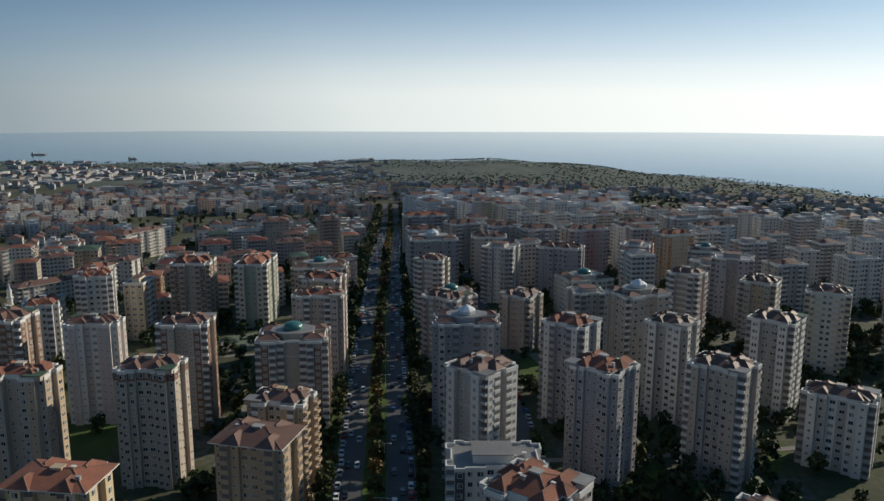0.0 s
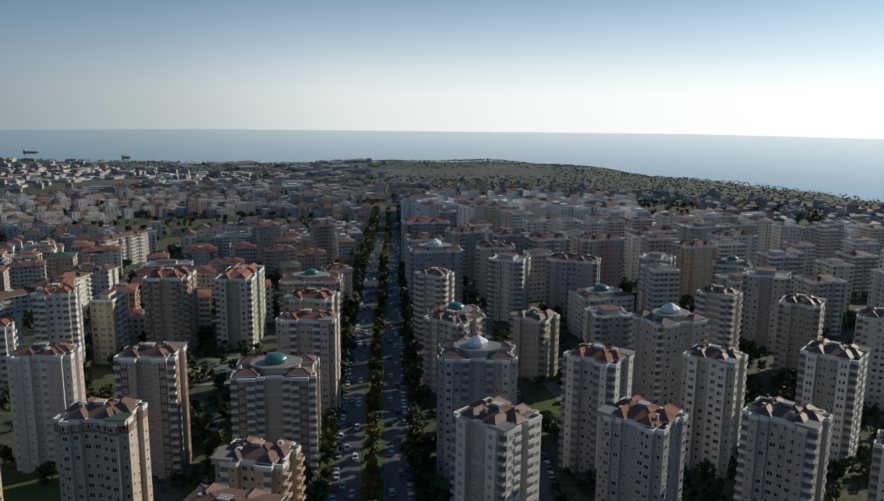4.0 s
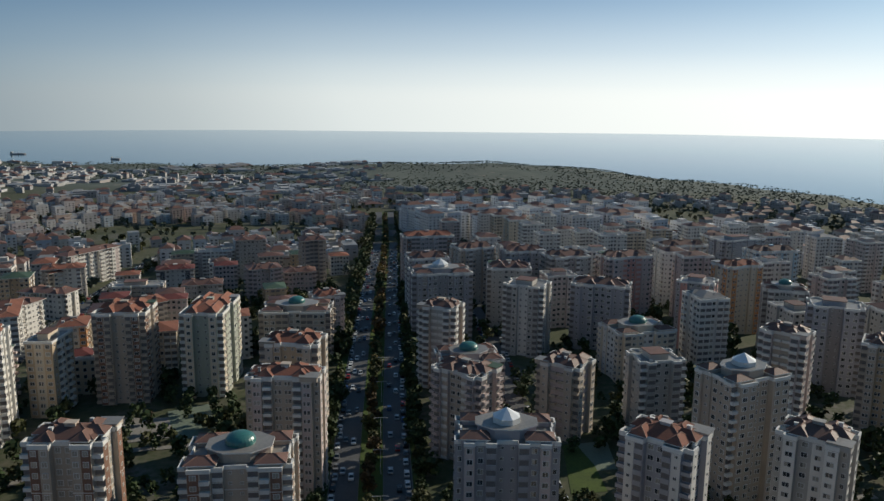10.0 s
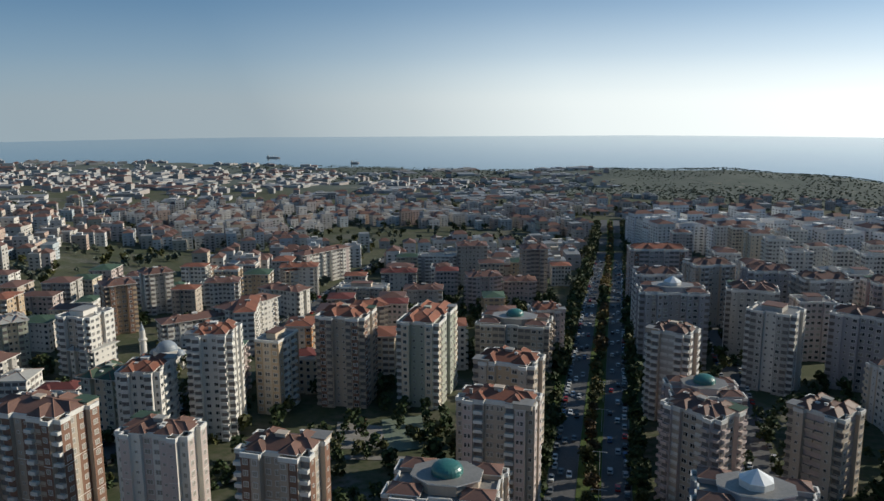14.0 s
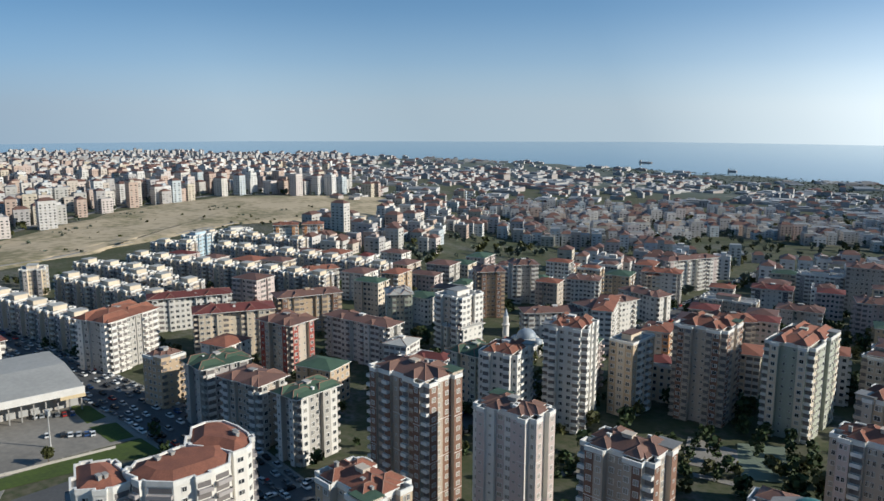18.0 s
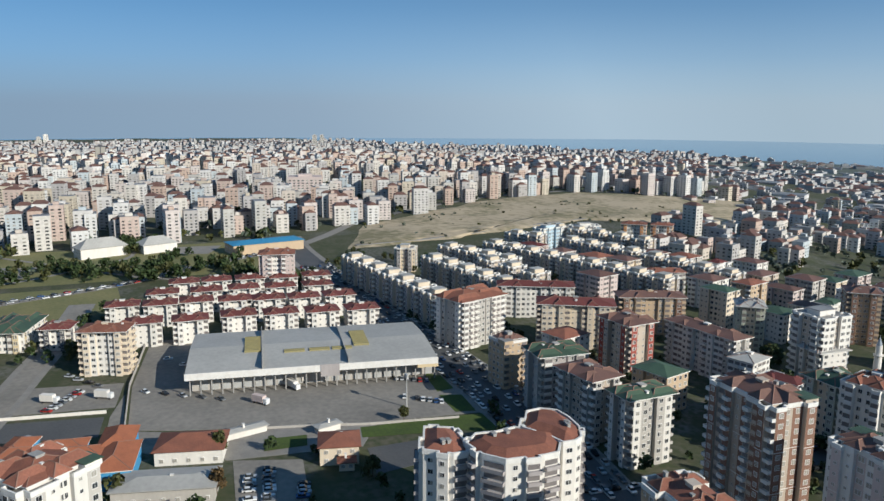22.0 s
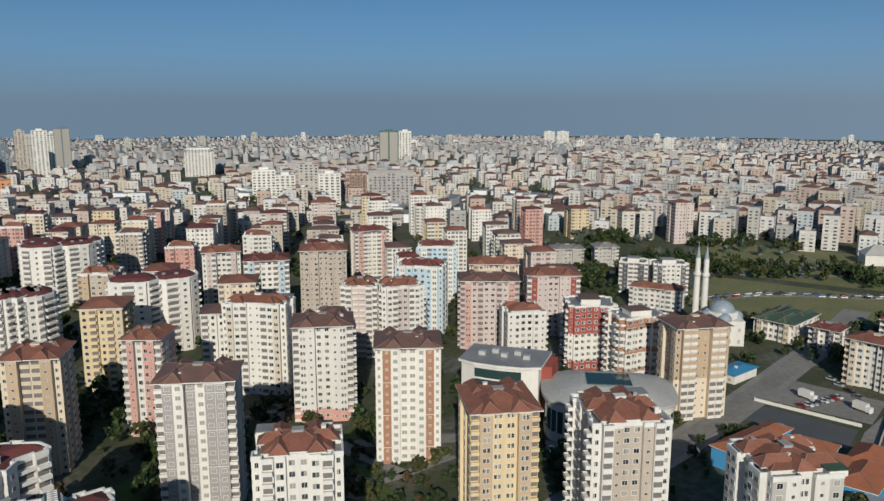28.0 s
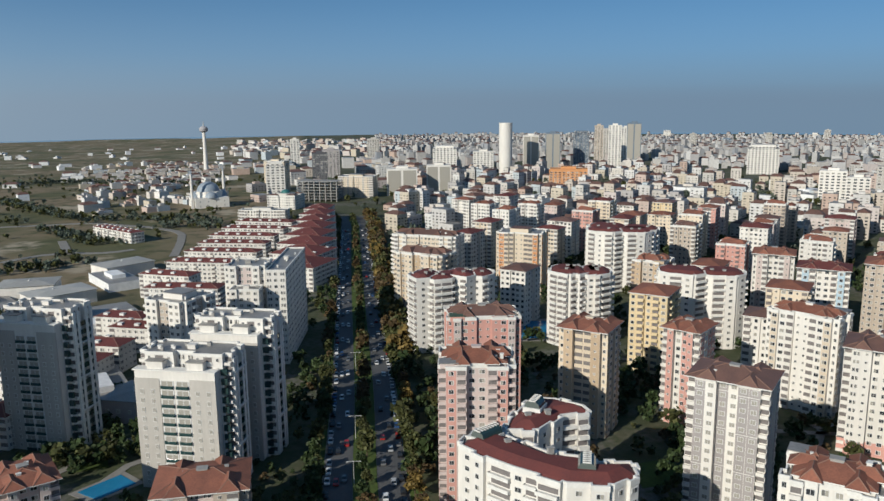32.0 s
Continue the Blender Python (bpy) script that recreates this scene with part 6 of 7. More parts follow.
HEDGE = [(-203.0, -162.0), (-197.0, -148.0), (-197.0, -135.0), (-205.0, -131.0), (-216.0, -128.0)]
TAKEN += [(-350, -75, 18), (-375, -80, 16), (-395, -110, 20), (-420, -100, 20)]


# ---------------------------------------------------------------- office and oval centre among the towers
def office(x, y, rot):
    root = thing("office_building", "white office building with curved dark glass front", "office building", x, y, ground_z(x, y) - .2, rot)
    TAKEN.append((x, y, 19))
    plan = [(-15, -9), (-9, -11.5), (0, -12.3), (9, -11.5), (15, -9), (15, 10), (-15, 10)]
    b = Build()
    b.prism(plan, 0, 22, 0)
    part("wall", b, [WALL["white"]], root)
    for z in (9.0, 13.2, 17.4):
        b = Build()
        pl = [(-9, -11.7), (-4.5, -12.3), (0, -12.55), (4.5, -12.3), (9, -11.7), (9, -11), (-9, -11)]
        b.prism(pl, z, z + 3.4, 0)
        part("glass_band", b, [CURTAIN], root, "dark green curved glazing")
    b = Build()
    b.prism([(p * 1.07, q * 1.07) for p, q in plan], 22, 23, 0, True, True, 1)
    part("roof", b, [TRIM, ROOF["flat"]], root)
    for k in range(5):
        b = Build()
        b.box(-10 + k * 4.4, -3 + (k % 2) * 4, 23, -7.4 + k * 4.4, -.6 + (k % 2) * 4, 24.5)
        part("roof_unit", b, [METAL], root)
    b = Build()
    b.box(15, -4, 0, 19, 9, 21.5)
    part("stair_tower", b, [WALL["red"]], root, "red-clad stair tower")


office(-258, -128, 102)


def oval_centre(x, y, rot):
    root = thing("civic_centre", "white oval civic centre with a grey domed roof", "civic centre", x, y, ground_z(x, y) - .2, rot)
    TAKEN.append((x, y, 27))
    n = 32
    el = []
    for k in range(n):
        ca, sa = math.cos(2 * math.pi * k / n), math.sin(2 * math.pi * k / n)
        el.append((23 * math.copysign(abs(ca) ** .6, ca), 17.5 * math.copysign(abs(sa) ** .6, sa)))
    b = Build()
    b.prism(el, 0, 15)
    part("wall", b, [WALL["white"]], root)
    for k in range(n):
        p, q = el[k], el[(k + 1) % n]
        b = Build()
        m = [(p[0] * .97 + q[0] * .03, p[1] * .97 + q[1] * .03), (p[0] * .25 + q[0] * .75, p[1] * .25 + q[1] * .75)]
        b.prism([(m[0][0] * 1.006, m[0][1] * 1.006), (m[1][0] * 1.006, m[1][1] * 1.006), (m[1][0] * .98, m[1][1] * .98), (m[0][0] * .98, m[0][1] * .98)], 4, 12)
        part("window_panel", b, [CURTAIN], root)
    b = Build()
    b.prism([(a * 1.06, c * 1.06) for a, c in el], 15, 16.2, 0, False, True)
    k0 = len(b.v)
    b.v.extend([(a * 1.06, c * 1.06, 16.2) for a, c in el] + [(a * .45, c * .45, 19.5) for a, c in el])
    for k in range(n):
        b.f.append((k0 + k, k0 + (k + 1) % n, k0 + n + (k + 1) % n, k0 + n + k))
        b.m.append(0)
    b.f.append(tuple(k0 + n + k for k in range(n)))
    b.m.append(0)
    part("roof", b, [ROOF["sheet"]], root)
    b = Build()
    b.prism([(-8, -6), (8, -6), (8, 6), (-8, 6)], 19.52, 19.8)
    part("skylight", b, [CURTAIN], root, "dark glazed skylight")


oval_centre(-262, -88, 115)

# sheds, lanes and a long row on the dry hills beside the boulevard
gabled(94, -540, 33, 24, 177, 8, "white", "sheet", "long low shed with a pale sheet roof", "warehouse", "warehouse", 1.6)
gabled(73, -508, 36, 24, -153, 8, "white", "sheet", "long low shed with a pale sheet roof", "warehouse", "warehouse", 1.6)
gabled(41, -587, 35, 24, -149, 8, "white", "sheet", "long low shed with a pale sheet roof", "warehouse", "warehouse", 1.6)
gabled(74, -456, 40, 24, 174, 8, "white", "sheet", "long low shed with a pale sheet roof", "warehouse", "warehouse", 1.6)
red_row(71, -773, 36, -717, 12, 9, "long pink row of houses on the hillside")
for pth in ([(133.0, -660.0), (122.0, -677.0), (94.0, -689.0), (61.0, -673.0), (38.0, -683.0)],
            [(51.0, -827.0), (25.0, -804.0), (-1.0, -760.0), (1.0, -702.0), (7.0, -639.0)],
            [(101.0, -752.0), (88.0, -683.0)],
            [(171.0, -865.0), (133.0, -861.0), (89.0, -862.0), (51.0, -827.0)]):
    strip("road", pth, 3.5, .35, PAVE, "pale dirt lane over the dry hills", "road", .3)
BELTS = ([(266.0, -1385.0), (169.0, -1400.0), (62.0, -1340.0), (-61.0, -1230.0)],
         [(125.0, -618.0), (99.0, -620.0), (75.0, -637.0)],
         [(67.0, -880.0), (15.0, -858.0), (-38.0, -810.0)],
         [(216.0, -1114.0), (134.0, -943.0), (82.0, -865.0)],
         [(118.0, -820.0), (70.0, -721.0), (57.0, -725.0)],
         [(15.0, -800.0), (-11.0, -801.0), (-35.0, -768.0)])

# ---------------------------------------------------------------- the tower blocks behind, district by district
def district(name, az0, az1, r0, r1, step, rot, heights, walls, roofs, styles, size, seed, keep=None, jitter=0.12, miss=0.06, balcony=0.3):
    rnd = random.Random(seed)
    c, s = math.cos(radians(rot)), math.sin(radians(rot))
    n = int(r1 / step) + 1
    for i in range(-n, n + 1):
        for j in range(-n, n + 1):
            u, v = (i + rnd.uniform(-jitter, jitter)) * step, (j + rnd.uniform(-jitter, jitter)) * step * 1.05
            x, y = u * c - v * s, u * s + v * c
            r, az = polar(x, y)
            w, d = rnd.uniform(*size), rnd.uniform(*size) * .85
            h = rnd.choice(heights) * 2.85 + 1
            st, ro, wa = rnd.choice(styles), rnd.choice(roofs), rnd.choice(walls)
            if not (r0 < r < r1 and (az0 < az < az1 or az0 < az - 360 < az1)) or rnd.random() < miss:
                continue
            rad = math.hypot(w, d) / 2
            if not clear(x, y, rad * .92) or (keep and not keep(x, y)):
                continue
            building(x, y, w, d, rot + rnd.choice((0, 0, 0, 90)), h, wa, ro, st, name=name, category=name.replace("_", " "), lite=True, balcony=balcony, seed=rnd.randrange(9999))


def in_field(x, y):
    """Whether a place lies on the bare hillside."""
    odd = False
    for (ax, ay), (bx, by) in zip(FIELD, FIELD[1:] + FIELD[:1]):
        if (ay > y) != (by > y) and x < ax + (y - ay) / (by - ay) * (bx - ax):
            odd = not odd
    return odd


def open_land(x, y):
    """True where the town is built up: not in the valley park or on the bare hill."""
    r, az = polar(x, y)
    valley = 74 < az < 112 and 440 < r < 690
    hill = in_field(x, y)
    below = -730 < x < -530 and 150 < y < 520          # open ground between the terraced rows and the hill
    return not valley and not hill and not below


MIXED = ["white", "beige", "cream", "rose", "tan", "stone", "white"]
# the first district's walls lean to white, a stand-in for haze
district("apartment_tower", -50, -2, 300, 760, 46, 8, (10, 11, 12, 13), ["white", "stone", "white", "rose", "white", "cream"], ["brown", "flat", "brown"], ["terrace", "terrace", "flat"], (16, 21), 11)
district("low_block", 2, 62, 290, 600, 30, 14, (4, 5, 5, 6, 7), MIXED, ["red", "brown", "brown", "maroon", "green"], ["hip", "hip", "hip", "terrace"], (14, 20), 12, open_land)
district("housing_block", 98, 160, 330, 720, 42, 40, (9, 10, 11, 12, 12), ["white", "cream", "white", "rose", "white", "beige", "yellow", "pink", "white", "cream"], ["red", "brown", "red", "maroon"], ["hip", "terrace", "hip"], (16, 21), 13, open_land)


# ---------------------------------------------------------------- tall buildings on the skyline
def highrise(x, y, w, h, wall, label, style="slab", d=None):
    d = d or w * .7
    r, az = polar(x, y)
    z = ground_z(x, y) - 3
    TAKEN.append((x, y, w * .9))
    root = thing("high_rise", label, "high-rise", x, y, z, az)
    X, Y, h = w / 2, d / 2, h + 3
    b = Build()
    if style == "round":
        b.tube(0, 0, 0, h, X, X, 0, 20)
    elif style == "crown":
        b.box(-X, -Y, 0, X, Y, h * .88)
        b.box(-X * .75, -Y * .75, h * .88, X * .75, Y * .75, h)
    else:
        b.box(-X, -Y, 0, X, Y, h)
        b.box(-X * .4, -Y * .5, h, X * .4, Y * .5, h + 3)
    part("wall", b, [WALL[wall]], root)
    nf = int(h / 3.4)
    if style == "glass":
        for s in (-1, 1):
            b = Build()
            b.box(s * X * .5 - X * .42, Y, 3, s * X * .5 + X * .42, Y + .4, h - 2)
            b.box(s * X * .5 - X * .42, -Y - .4, 3, s * X * .5 + X * .42, -Y, h - 2)
            part("glass_front", b, [CURTAIN], root, "dark green glazing")
    else:
        b = Build()
        places = []
        for side in range(4):
            L, off = (w, Y) if side % 2 == 0 else (d, X)
            if style == "round":
                off = X * .99
            a = side * math.pi / 2
            c, s = math.cos(a), math.sin(a)
            n = max(2, int(L / 5.5))
            for i in range(n):
                u = -L / 2 + (i + .5) * L / n
                if style == "round" and abs(u) > X * .2:
                    continue
                for q in range(nf - 1):
                    places.append((u * c + off * s, u * s - off * c, 4 + q * 3.4, c, s, L / n * .62, 1.9))
        b.stamp(LITE_V, LITE_F, LITE_M, places)
        part("windows", b, [FRAME_W, GLASS], root, "rows of windows", "stuff")
    return root


W_, G_ = "tall white residential high-rise on the skyline", "tall grey high-rise on the skyline"
highrise(-526, -1205, 22, 89, "white", "tall round pale office tower on the skyline", "round")
highrise(-600, -1262, 28, 66, "white", "white high-rise with dark glass fronts on the skyline", "glass")
highrise(-640, -1255, 26, 70, "slate", "blue-grey glazed high-rise on the skyline", "glass")
highrise(-721, -1299, 28, 72, "slate", "blue-grey glazed high-rise on the skyline", "crown")
highrise(-843, -1444, 18, 80, "beige", "slim beige high-rise on the skyline")
highrise(-778, -1274, 24, 82, "white", W_)
highrise(-810, -1260, 26, 86, "slate", "blue-grey glazed high-rise on the skyline", "glass")
highrise(-492, -1221, 34, 42, "white", W_)
highrise(-441, -1273, 41, 51, "white", W_, "crown")
highrise(-282, -987, 40, 35, "white", "white office block with green glass fronts", "glass")
highrise(-338, -1001, 33, 37, "white", "white office block with green glass fronts", "glass")
highrise(-247, -1300, 30, 47, "grey", "dark grey high-rise beside the boulevard")
highrise(-462, -1870, 30, 50, "stone", G_)
highrise(-121, -1022, 24, 46, "white", "white high-rise beside the boulevard", "crown")
highrise(-238, -1648, 19, 57, "white", W_)
highrise(-978, -1112, 46, 43, "white", W_, "crown")
highrise(-528, -986, 53, 27, "orange", "orange shopping block on the skyline", d=30)
highrise(-1345, -949, 40, 74, "bottle", "green glass office tower on the skyline", "glass")
highrise(-1363, -920, 26, 74, "white", W_)
highrise(-770, -554, 33, 41, "grey", "dark grey-brown residential tower")
highrise(-784, -530, 22, 41, "grey", "dark grey-brown residential tower")
highrise(-753, -581, 26, 38, "brown", "brown residential tower with grey top")
highrise(-717, -699, 29, 39, "white", W_)
highrise(-708, -655, 24, 35, "white", W_)
highrise(-723, -630, 23, 48, "stone", "grey and white tower with dark windows")
highrise(-727, -601, 26, 38, "white", W_)
highrise(-3390, -1473, 49, 60, "white", W_)
highrise(-3431, -1422, 54, 60, "white", W_)
highrise(-932, -1563, 49, 69, "stone", G_)
highrise(-958, -1502, 43, 78, "white", W_, "crown")
highrise(-1871, -14, 22, 45, "dark", "dark glass tower on the skyline", "glass")
highrise(-3152, 785, 19, 55, "stone", G_)
highrise(-3149, 815, 17, 55, "stone", G_)
highrise(-950, -1079, 50, 50, "white", W_, "crown")
highrise(-1030, 242, 45, 27, "rose", "broad rose apartment slab across the valley")


def bare_frame(x, y, w, d, rot, storeys):
    """A building under construction: bare floor slabs on columns."""
    root = thing("construction_frame", "bare concrete frame of a building under construction", "building site", x, y, ground_z(x, y) - .5, rot)
    TAKEN.append((x, y, w * .6))
    for q in range(storeys + 1):
        b = Build()
        b.box(-w / 2, -d / 2, q * 3.6, w / 2, d / 2, q * 3.6 + .45, 0, True)
        part("floor_slab", b, [CONC], root)
    for i in range(8):
        for sy in (-1, 1):
            b = Build()
            u = -w / 2 + .6 + i * (w - 1.2) / 7
            b.box(u - .45, sy * (d / 2 - .8) - .45, 0, u + .45, sy * (d / 2 - .8) + .45, storeys * 3.6)
            part("column", b, [CONC], root)


bare_frame(-168, -962, 52, 24, 150, 7)
building(-222, -985, 46, 26, 152, 27, "cream", "flat", "flat", label="broad cream civic building with a flat roof", name="civic_building", category="civic building", pots=0, lite=True)
building(-118, -905, 34, 30, 150, 15, "white", "teal", "dome", label="white round-fronted building with a low teal dome", name="exhibition_building", category="hall", lite=True)
building(-84, -822, 50, 16, 155, 10, "white", "sheet", "flat", label="long low white building with a flat pale roof", name="long_hall", category="hall", pots=0, lite=True)
building(-134, -1110, 30, 20, 150, 42, "cream", "flat", "flat", label="cream tower on a lower base beside the boulevard", name="apartment_tower", category="apartment tower", lite=True)
highrise(-215, -1225, 24, 46, "dark", "dark slab tower beside the boulevard")
rs = random.Random(77)
for k in range(26):
    a, r = radians(rs.uniform(92, 150)), rs.uniform(2600, 4300)
    highrise(-r * math.sin(a), r * math.cos(a), rs.uniform(20, 36), rs.uniform(28, 55), rs.choice(["stone", "lilac", "slate", "white"]), "pale distant high-rise in the haze", rs.choice(["slab", "crown"]))


def tv_tower(x, y, h):
    root = thing("tv_tower", "slender pale concrete television tower with pod", "tower", x, y, ground_z(x, y) - 2)
    b = Build()
    prof = [(0, 5.5), (.12, 4.2), (.4, 3.4), (.78, 2.9)]
    for (a, r), (c, s) in zip(prof, prof[1:]):
        b.tube(0, 0, a * h, c * h, r, s, 0, 18)
    part("shaft", b, [WALL["white"]], root)
    b = Build()
    for (a, r), (c, s) in zip([(.78, 2.9), (.81, 7.5), (.86, 8.2), (.885, 6.0)], [(.81, 7.5), (.86, 8.2), (.885, 6.0), (.90, 3.0)]):
        b.tube(0, 0, a * h, c * h, r, s, 0, 22)
    part("pod", b, [WALL["lilac"]], root, "round grey observation pod")
    b = Build()
    b.tube(0, 0, .9 * h, h, 1.3, .25, 0, 8)
    part("mast", b, [METAL], root)


tv_tower(-53, -1530, 99)


# ---------------------------------------------------------------- the town beyond
def far_facade(name, tones):
    """Facade paint that changes from building to building."""
    m, n, l, b = shader(name, 0.85, 0.0, 0.2)
    geo = n.new("ShaderNodeNewGeometry")
    ramp = n.new("ShaderNodeValToRGB")
    ramp.color_ramp.interpolation = "CONSTANT"
    e = ramp.color_ramp.elements
    e[0].position, e[0].color = 0, (*tones[0], 1)
    e[1].position, e[1].color = 1 / len(tones), (*tones[1], 1)
    for i in range(2, len(tones)):
        e.new(i / len(tones)).color = (*tones[i], 1)
    l.new(geo.outputs["Random Per Island"], ramp.inputs[0])
    nz = n.new("ShaderNodeTexNoise")
    nz.inputs["Scale"].default_value = .35
    l.new(geo.outputs["Position"], nz.inputs["Vector"])
    mr = n.new("ShaderNodeMapRange")
    mr.inputs["To Min"].default_value, mr.inputs["To Max"].default_value = .72, 1.22
    l.new(nz.outputs["Fac"], mr.inputs["Value"])
    hs = n.new("ShaderNodeHueSaturation")
    l.new(ramp.outputs[0], hs.inputs["Color"])
    l.new(mr.outputs[0], hs.inputs["Value"])
    l.new(hs.outputs[0], b.inputs["Base Color"])
    return m


# mixed paints, taken a fifth darker to imitate contrast lost in haze
FAR_WALL = far_facade("far_facades", [(0.55, 0.52, 0.48), (0.5, 0.44, 0.38), (0.59, 0.57, 0.55), (0.49, 0.39, 0.34), (0.45, 0.43, 0.4), (0.57, 0.53, 0.48), (0.5, 0.44, 0.35), (0.54, 0.48, 0.45), (0.44, 0.48, 0.5), (0.52, 0.5, 0.48), (0.46, 0.35, 0.29), (0.6, 0.59, 0.57), (0.39, 0.37, 0.36)])
# facade tones raised and cooled to imitate haze before distant walls
FAR_HAZE_PALE = far_facade("far_cool_facades", [(.74, .74, .73), (.68, .67, .65), (.78, .78, .78), (.64, .64, .65), (.72, .68, .65), (.70, .71, .72), (.66, .63, .61), (.78, .77, .75)])


# greyed, low-contrast tones: haze over the farthest blocks put into the paint
FAR_HAZE_GREY = far_facade("far_dusty_facades", [(.40, .39, .38), (.34, .33, .33), (.46, .45, .44), (.38, .34, .32), (.30, .31, .33), (.43, .41, .39), (.36, .35, .34), (.50, .49, .48)])


def far_town(name, az0, az1, r0, r1, count, heights, seed, label, reds=0.5, size=(12, 22), wall=None, panes=2000, keep=None, turn=0.3):
    rnd = random.Random(seed)
    b, wins = Build(), []
    for _ in range(count):
        az = radians(rnd.uniform(az0, az1))
        r = math.sqrt(rnd.uniform(r0 * r0, r1 * r1))
        x, y = -r * math.sin(az), r * math.cos(az)
        if r > shore(math.degrees(az)) - 60 or not clear(x, y, 10) or (keep and not keep(x, y)):
            continue
        if noise.noise(Vector((x * .004, y * .004, seed))) < -.28:
            continue
        z = ground_z(x, y) - 4
        w, d, h = rnd.uniform(*size) / 2, rnd.uniform(*size) / 2.4, rnd.choice(heights) * 2.9 + 4
        a = turn + noise.noise(Vector((x * .0015, y * .0015, 5))) + rnd.choice((0, math.pi / 2))
        c, s = math.cos(a), math.sin(a)
        base = [(-w, -d), (w, -d), (w, d), (-w, d)]
        b.prism([(x + p * c - q * s, y + p * s + q * c) for p, q in base], z, z + h, 0, top_mat=2)
        if rnd.random() < reds:
            e = [(x + p * 1.05 * c - q * 1.05 * s, y + p * 1.05 * s + q * 1.05 * c, z + h + .05) for p, q in base]
            g = [(x + p * .5 * c, y + p * .5 * s, z + h + 3) for p in (-w, w)]
            for q in ((e[0], e[1], g[1], g[0]), (e[1], e[2], g[1]), (e[2], e[3], g[0], g[1]), (e[3], e[0], g[0])):
                b.poly(list(q), 1)
        elif rnd.random() < .7:
            b.prism([(x + p * .4 * c - q * .4 * s, y + p * .4 * s + q * .4 * c) for p, q in base], z + h, z + h + 2.5, 0)
        if r < panes:
            for side in range(4):
                L, off = (2 * w, d) if side % 2 == 0 else (2 * d, w)
                t = a + side * math.pi / 2
                ct, st = math.cos(t), math.sin(t)
                if (st * -x + -ct * -y) < 0:
                    continue
                n = max(2, int(L / 4.2))
                for i in range(n):
                    u = -L / 2 + (i + .5) * L / n
                    for q in range(int((h - 5) / 2.9)):
                        wins.append((x + u * ct + off * st, y + u * st - off * ct, z + 5.0 + q * 2.9, ct, st, L / n * .5, 1.5))
    tagged(new(name, b.mesh(name, [wall or FAR_WALL, ROOF["brown"], ROOF["flat"]])), label, "town", kind="stuff")
    if wins:
        b = Build()
        b.stamp(LITE_V[4:], [(0, 1, 2, 3)], [0], wins)
        tagged(new("far_windows", b.mesh("far_windows", [GLASS])), "rows of small windows of the far blocks", "windows", kind="stuff")


far_town("far_blocks", -18, 2, 740, 1000, 110, (9, 11, 12, 13), 20, "grey apartment towers towards the coast", 0.5, (16, 22), FAR_HAZE_PALE)
far_town("far_blocks", -60, -16, 740, 900, 120, (5, 7, 9, 11), 35, "grey apartment blocks towards the coast", 0.5, (15, 22), FAR_HAZE_PALE)
far_town("far_blocks", -60, 2, 880, 1500, 620, (2, 3, 3, 4, 5), 24, "low houses down to the coast", 0.5, (10, 18), FAR_HAZE_GREY, 1500)
far_town("far_blocks", 2, 48, 580, 1250, 950, (3, 4, 5, 5, 7), 21, "dense mid-rise blocks with mixed roofs", 0.45, (10, 17), None, 2000, open_land)
far_town("far_blocks", 48, 62, 580, 1000, 260, (3, 4, 4), 26, "low red-roofed houses beyond the rows", 0.8, (11, 18), None, 2000, open_land)
far_town("far_sheds", 2, 48, 1100, 2300, 420, (1, 1, 2, 2), 27, "works and sheds with pale sheet roofs", 0.15, (22, 60), FAR_HAZE_GREY, 0)
far_town("far_blocks", 2, 60, 1100, 2100, 800, (1, 2, 2, 3, 4), 28, "low houses towards the coast", 0.5, (10, 18), FAR_HAZE_GREY, 1500)
far_town("far_blocks", 48, 112, 690, 2000, 2700, (6, 7, 8, 9, 10, 11), 22, "dense pale blocks across the valley", 0.45, (11, 17), None, 1600, open_land, .2)
far_town("far_blocks", 48, 100, 1900, 4300, 4800, (3, 4, 5, 6, 8), 25, "dense pale blocks towards the horizon", 0.35, (9, 19), FAR_HAZE_GREY, 0)
far_town("far_sheds", 108, 152, 720, 1150, 40, (2, 3, 3), 36, "long sheds with pale sheet roofs behind the towers", 0.1, (30, 75), FAR_HAZE_PALE, 0)
far_town("far_blocks", 100, 165, 680, 1500, 1500, (2, 3, 4, 5, 6, 8), 23, "dense pale blocks of the northern town", 0.5, (12, 18), None, 1400, open_land, .7)
far_town("far_blocks", 100, 166, 1450, 4600, 6500, (2, 3, 4, 5, 6, 8), 29, "dense pale blocks towards the horizon", 0.35, (9, 20), FAR_HAZE_GREY, 0)
far_town("far_blocks", 164, 176, 950, 4000, 420, (3, 4, 5, 7), 30, "scattered pale blocks by the boulevard", 0.3, (16, 30), None, 1400)
far_town("far_houses", 176, 200, 700, 3500, 80, (1, 2, 2, 3), 31, "scattered low houses on the bare hills", 0.4, (10, 26), FAR_HAZE_PALE, 0)
far_town("far_sheds", 184, 205, 330, 800, 60, (1, 2), 32, "low sheds with pale sheet roofs", 0.1, (22, 50), FAR_HAZE_PALE, 0)

far_town("far_blocks", 22, 64, 2000, 3400, 800, (1, 2, 2, 3, 4), 33, "hazy low town along the far coast", 0.3, (14, 34), FAR_HAZE_GREY, 0)
far_town("far_houses", 177, 186, 900, 1900, 260, (1, 2, 2, 3), 34, "cluster of white houses below the hills", 0.25, (9, 18), None, 0)
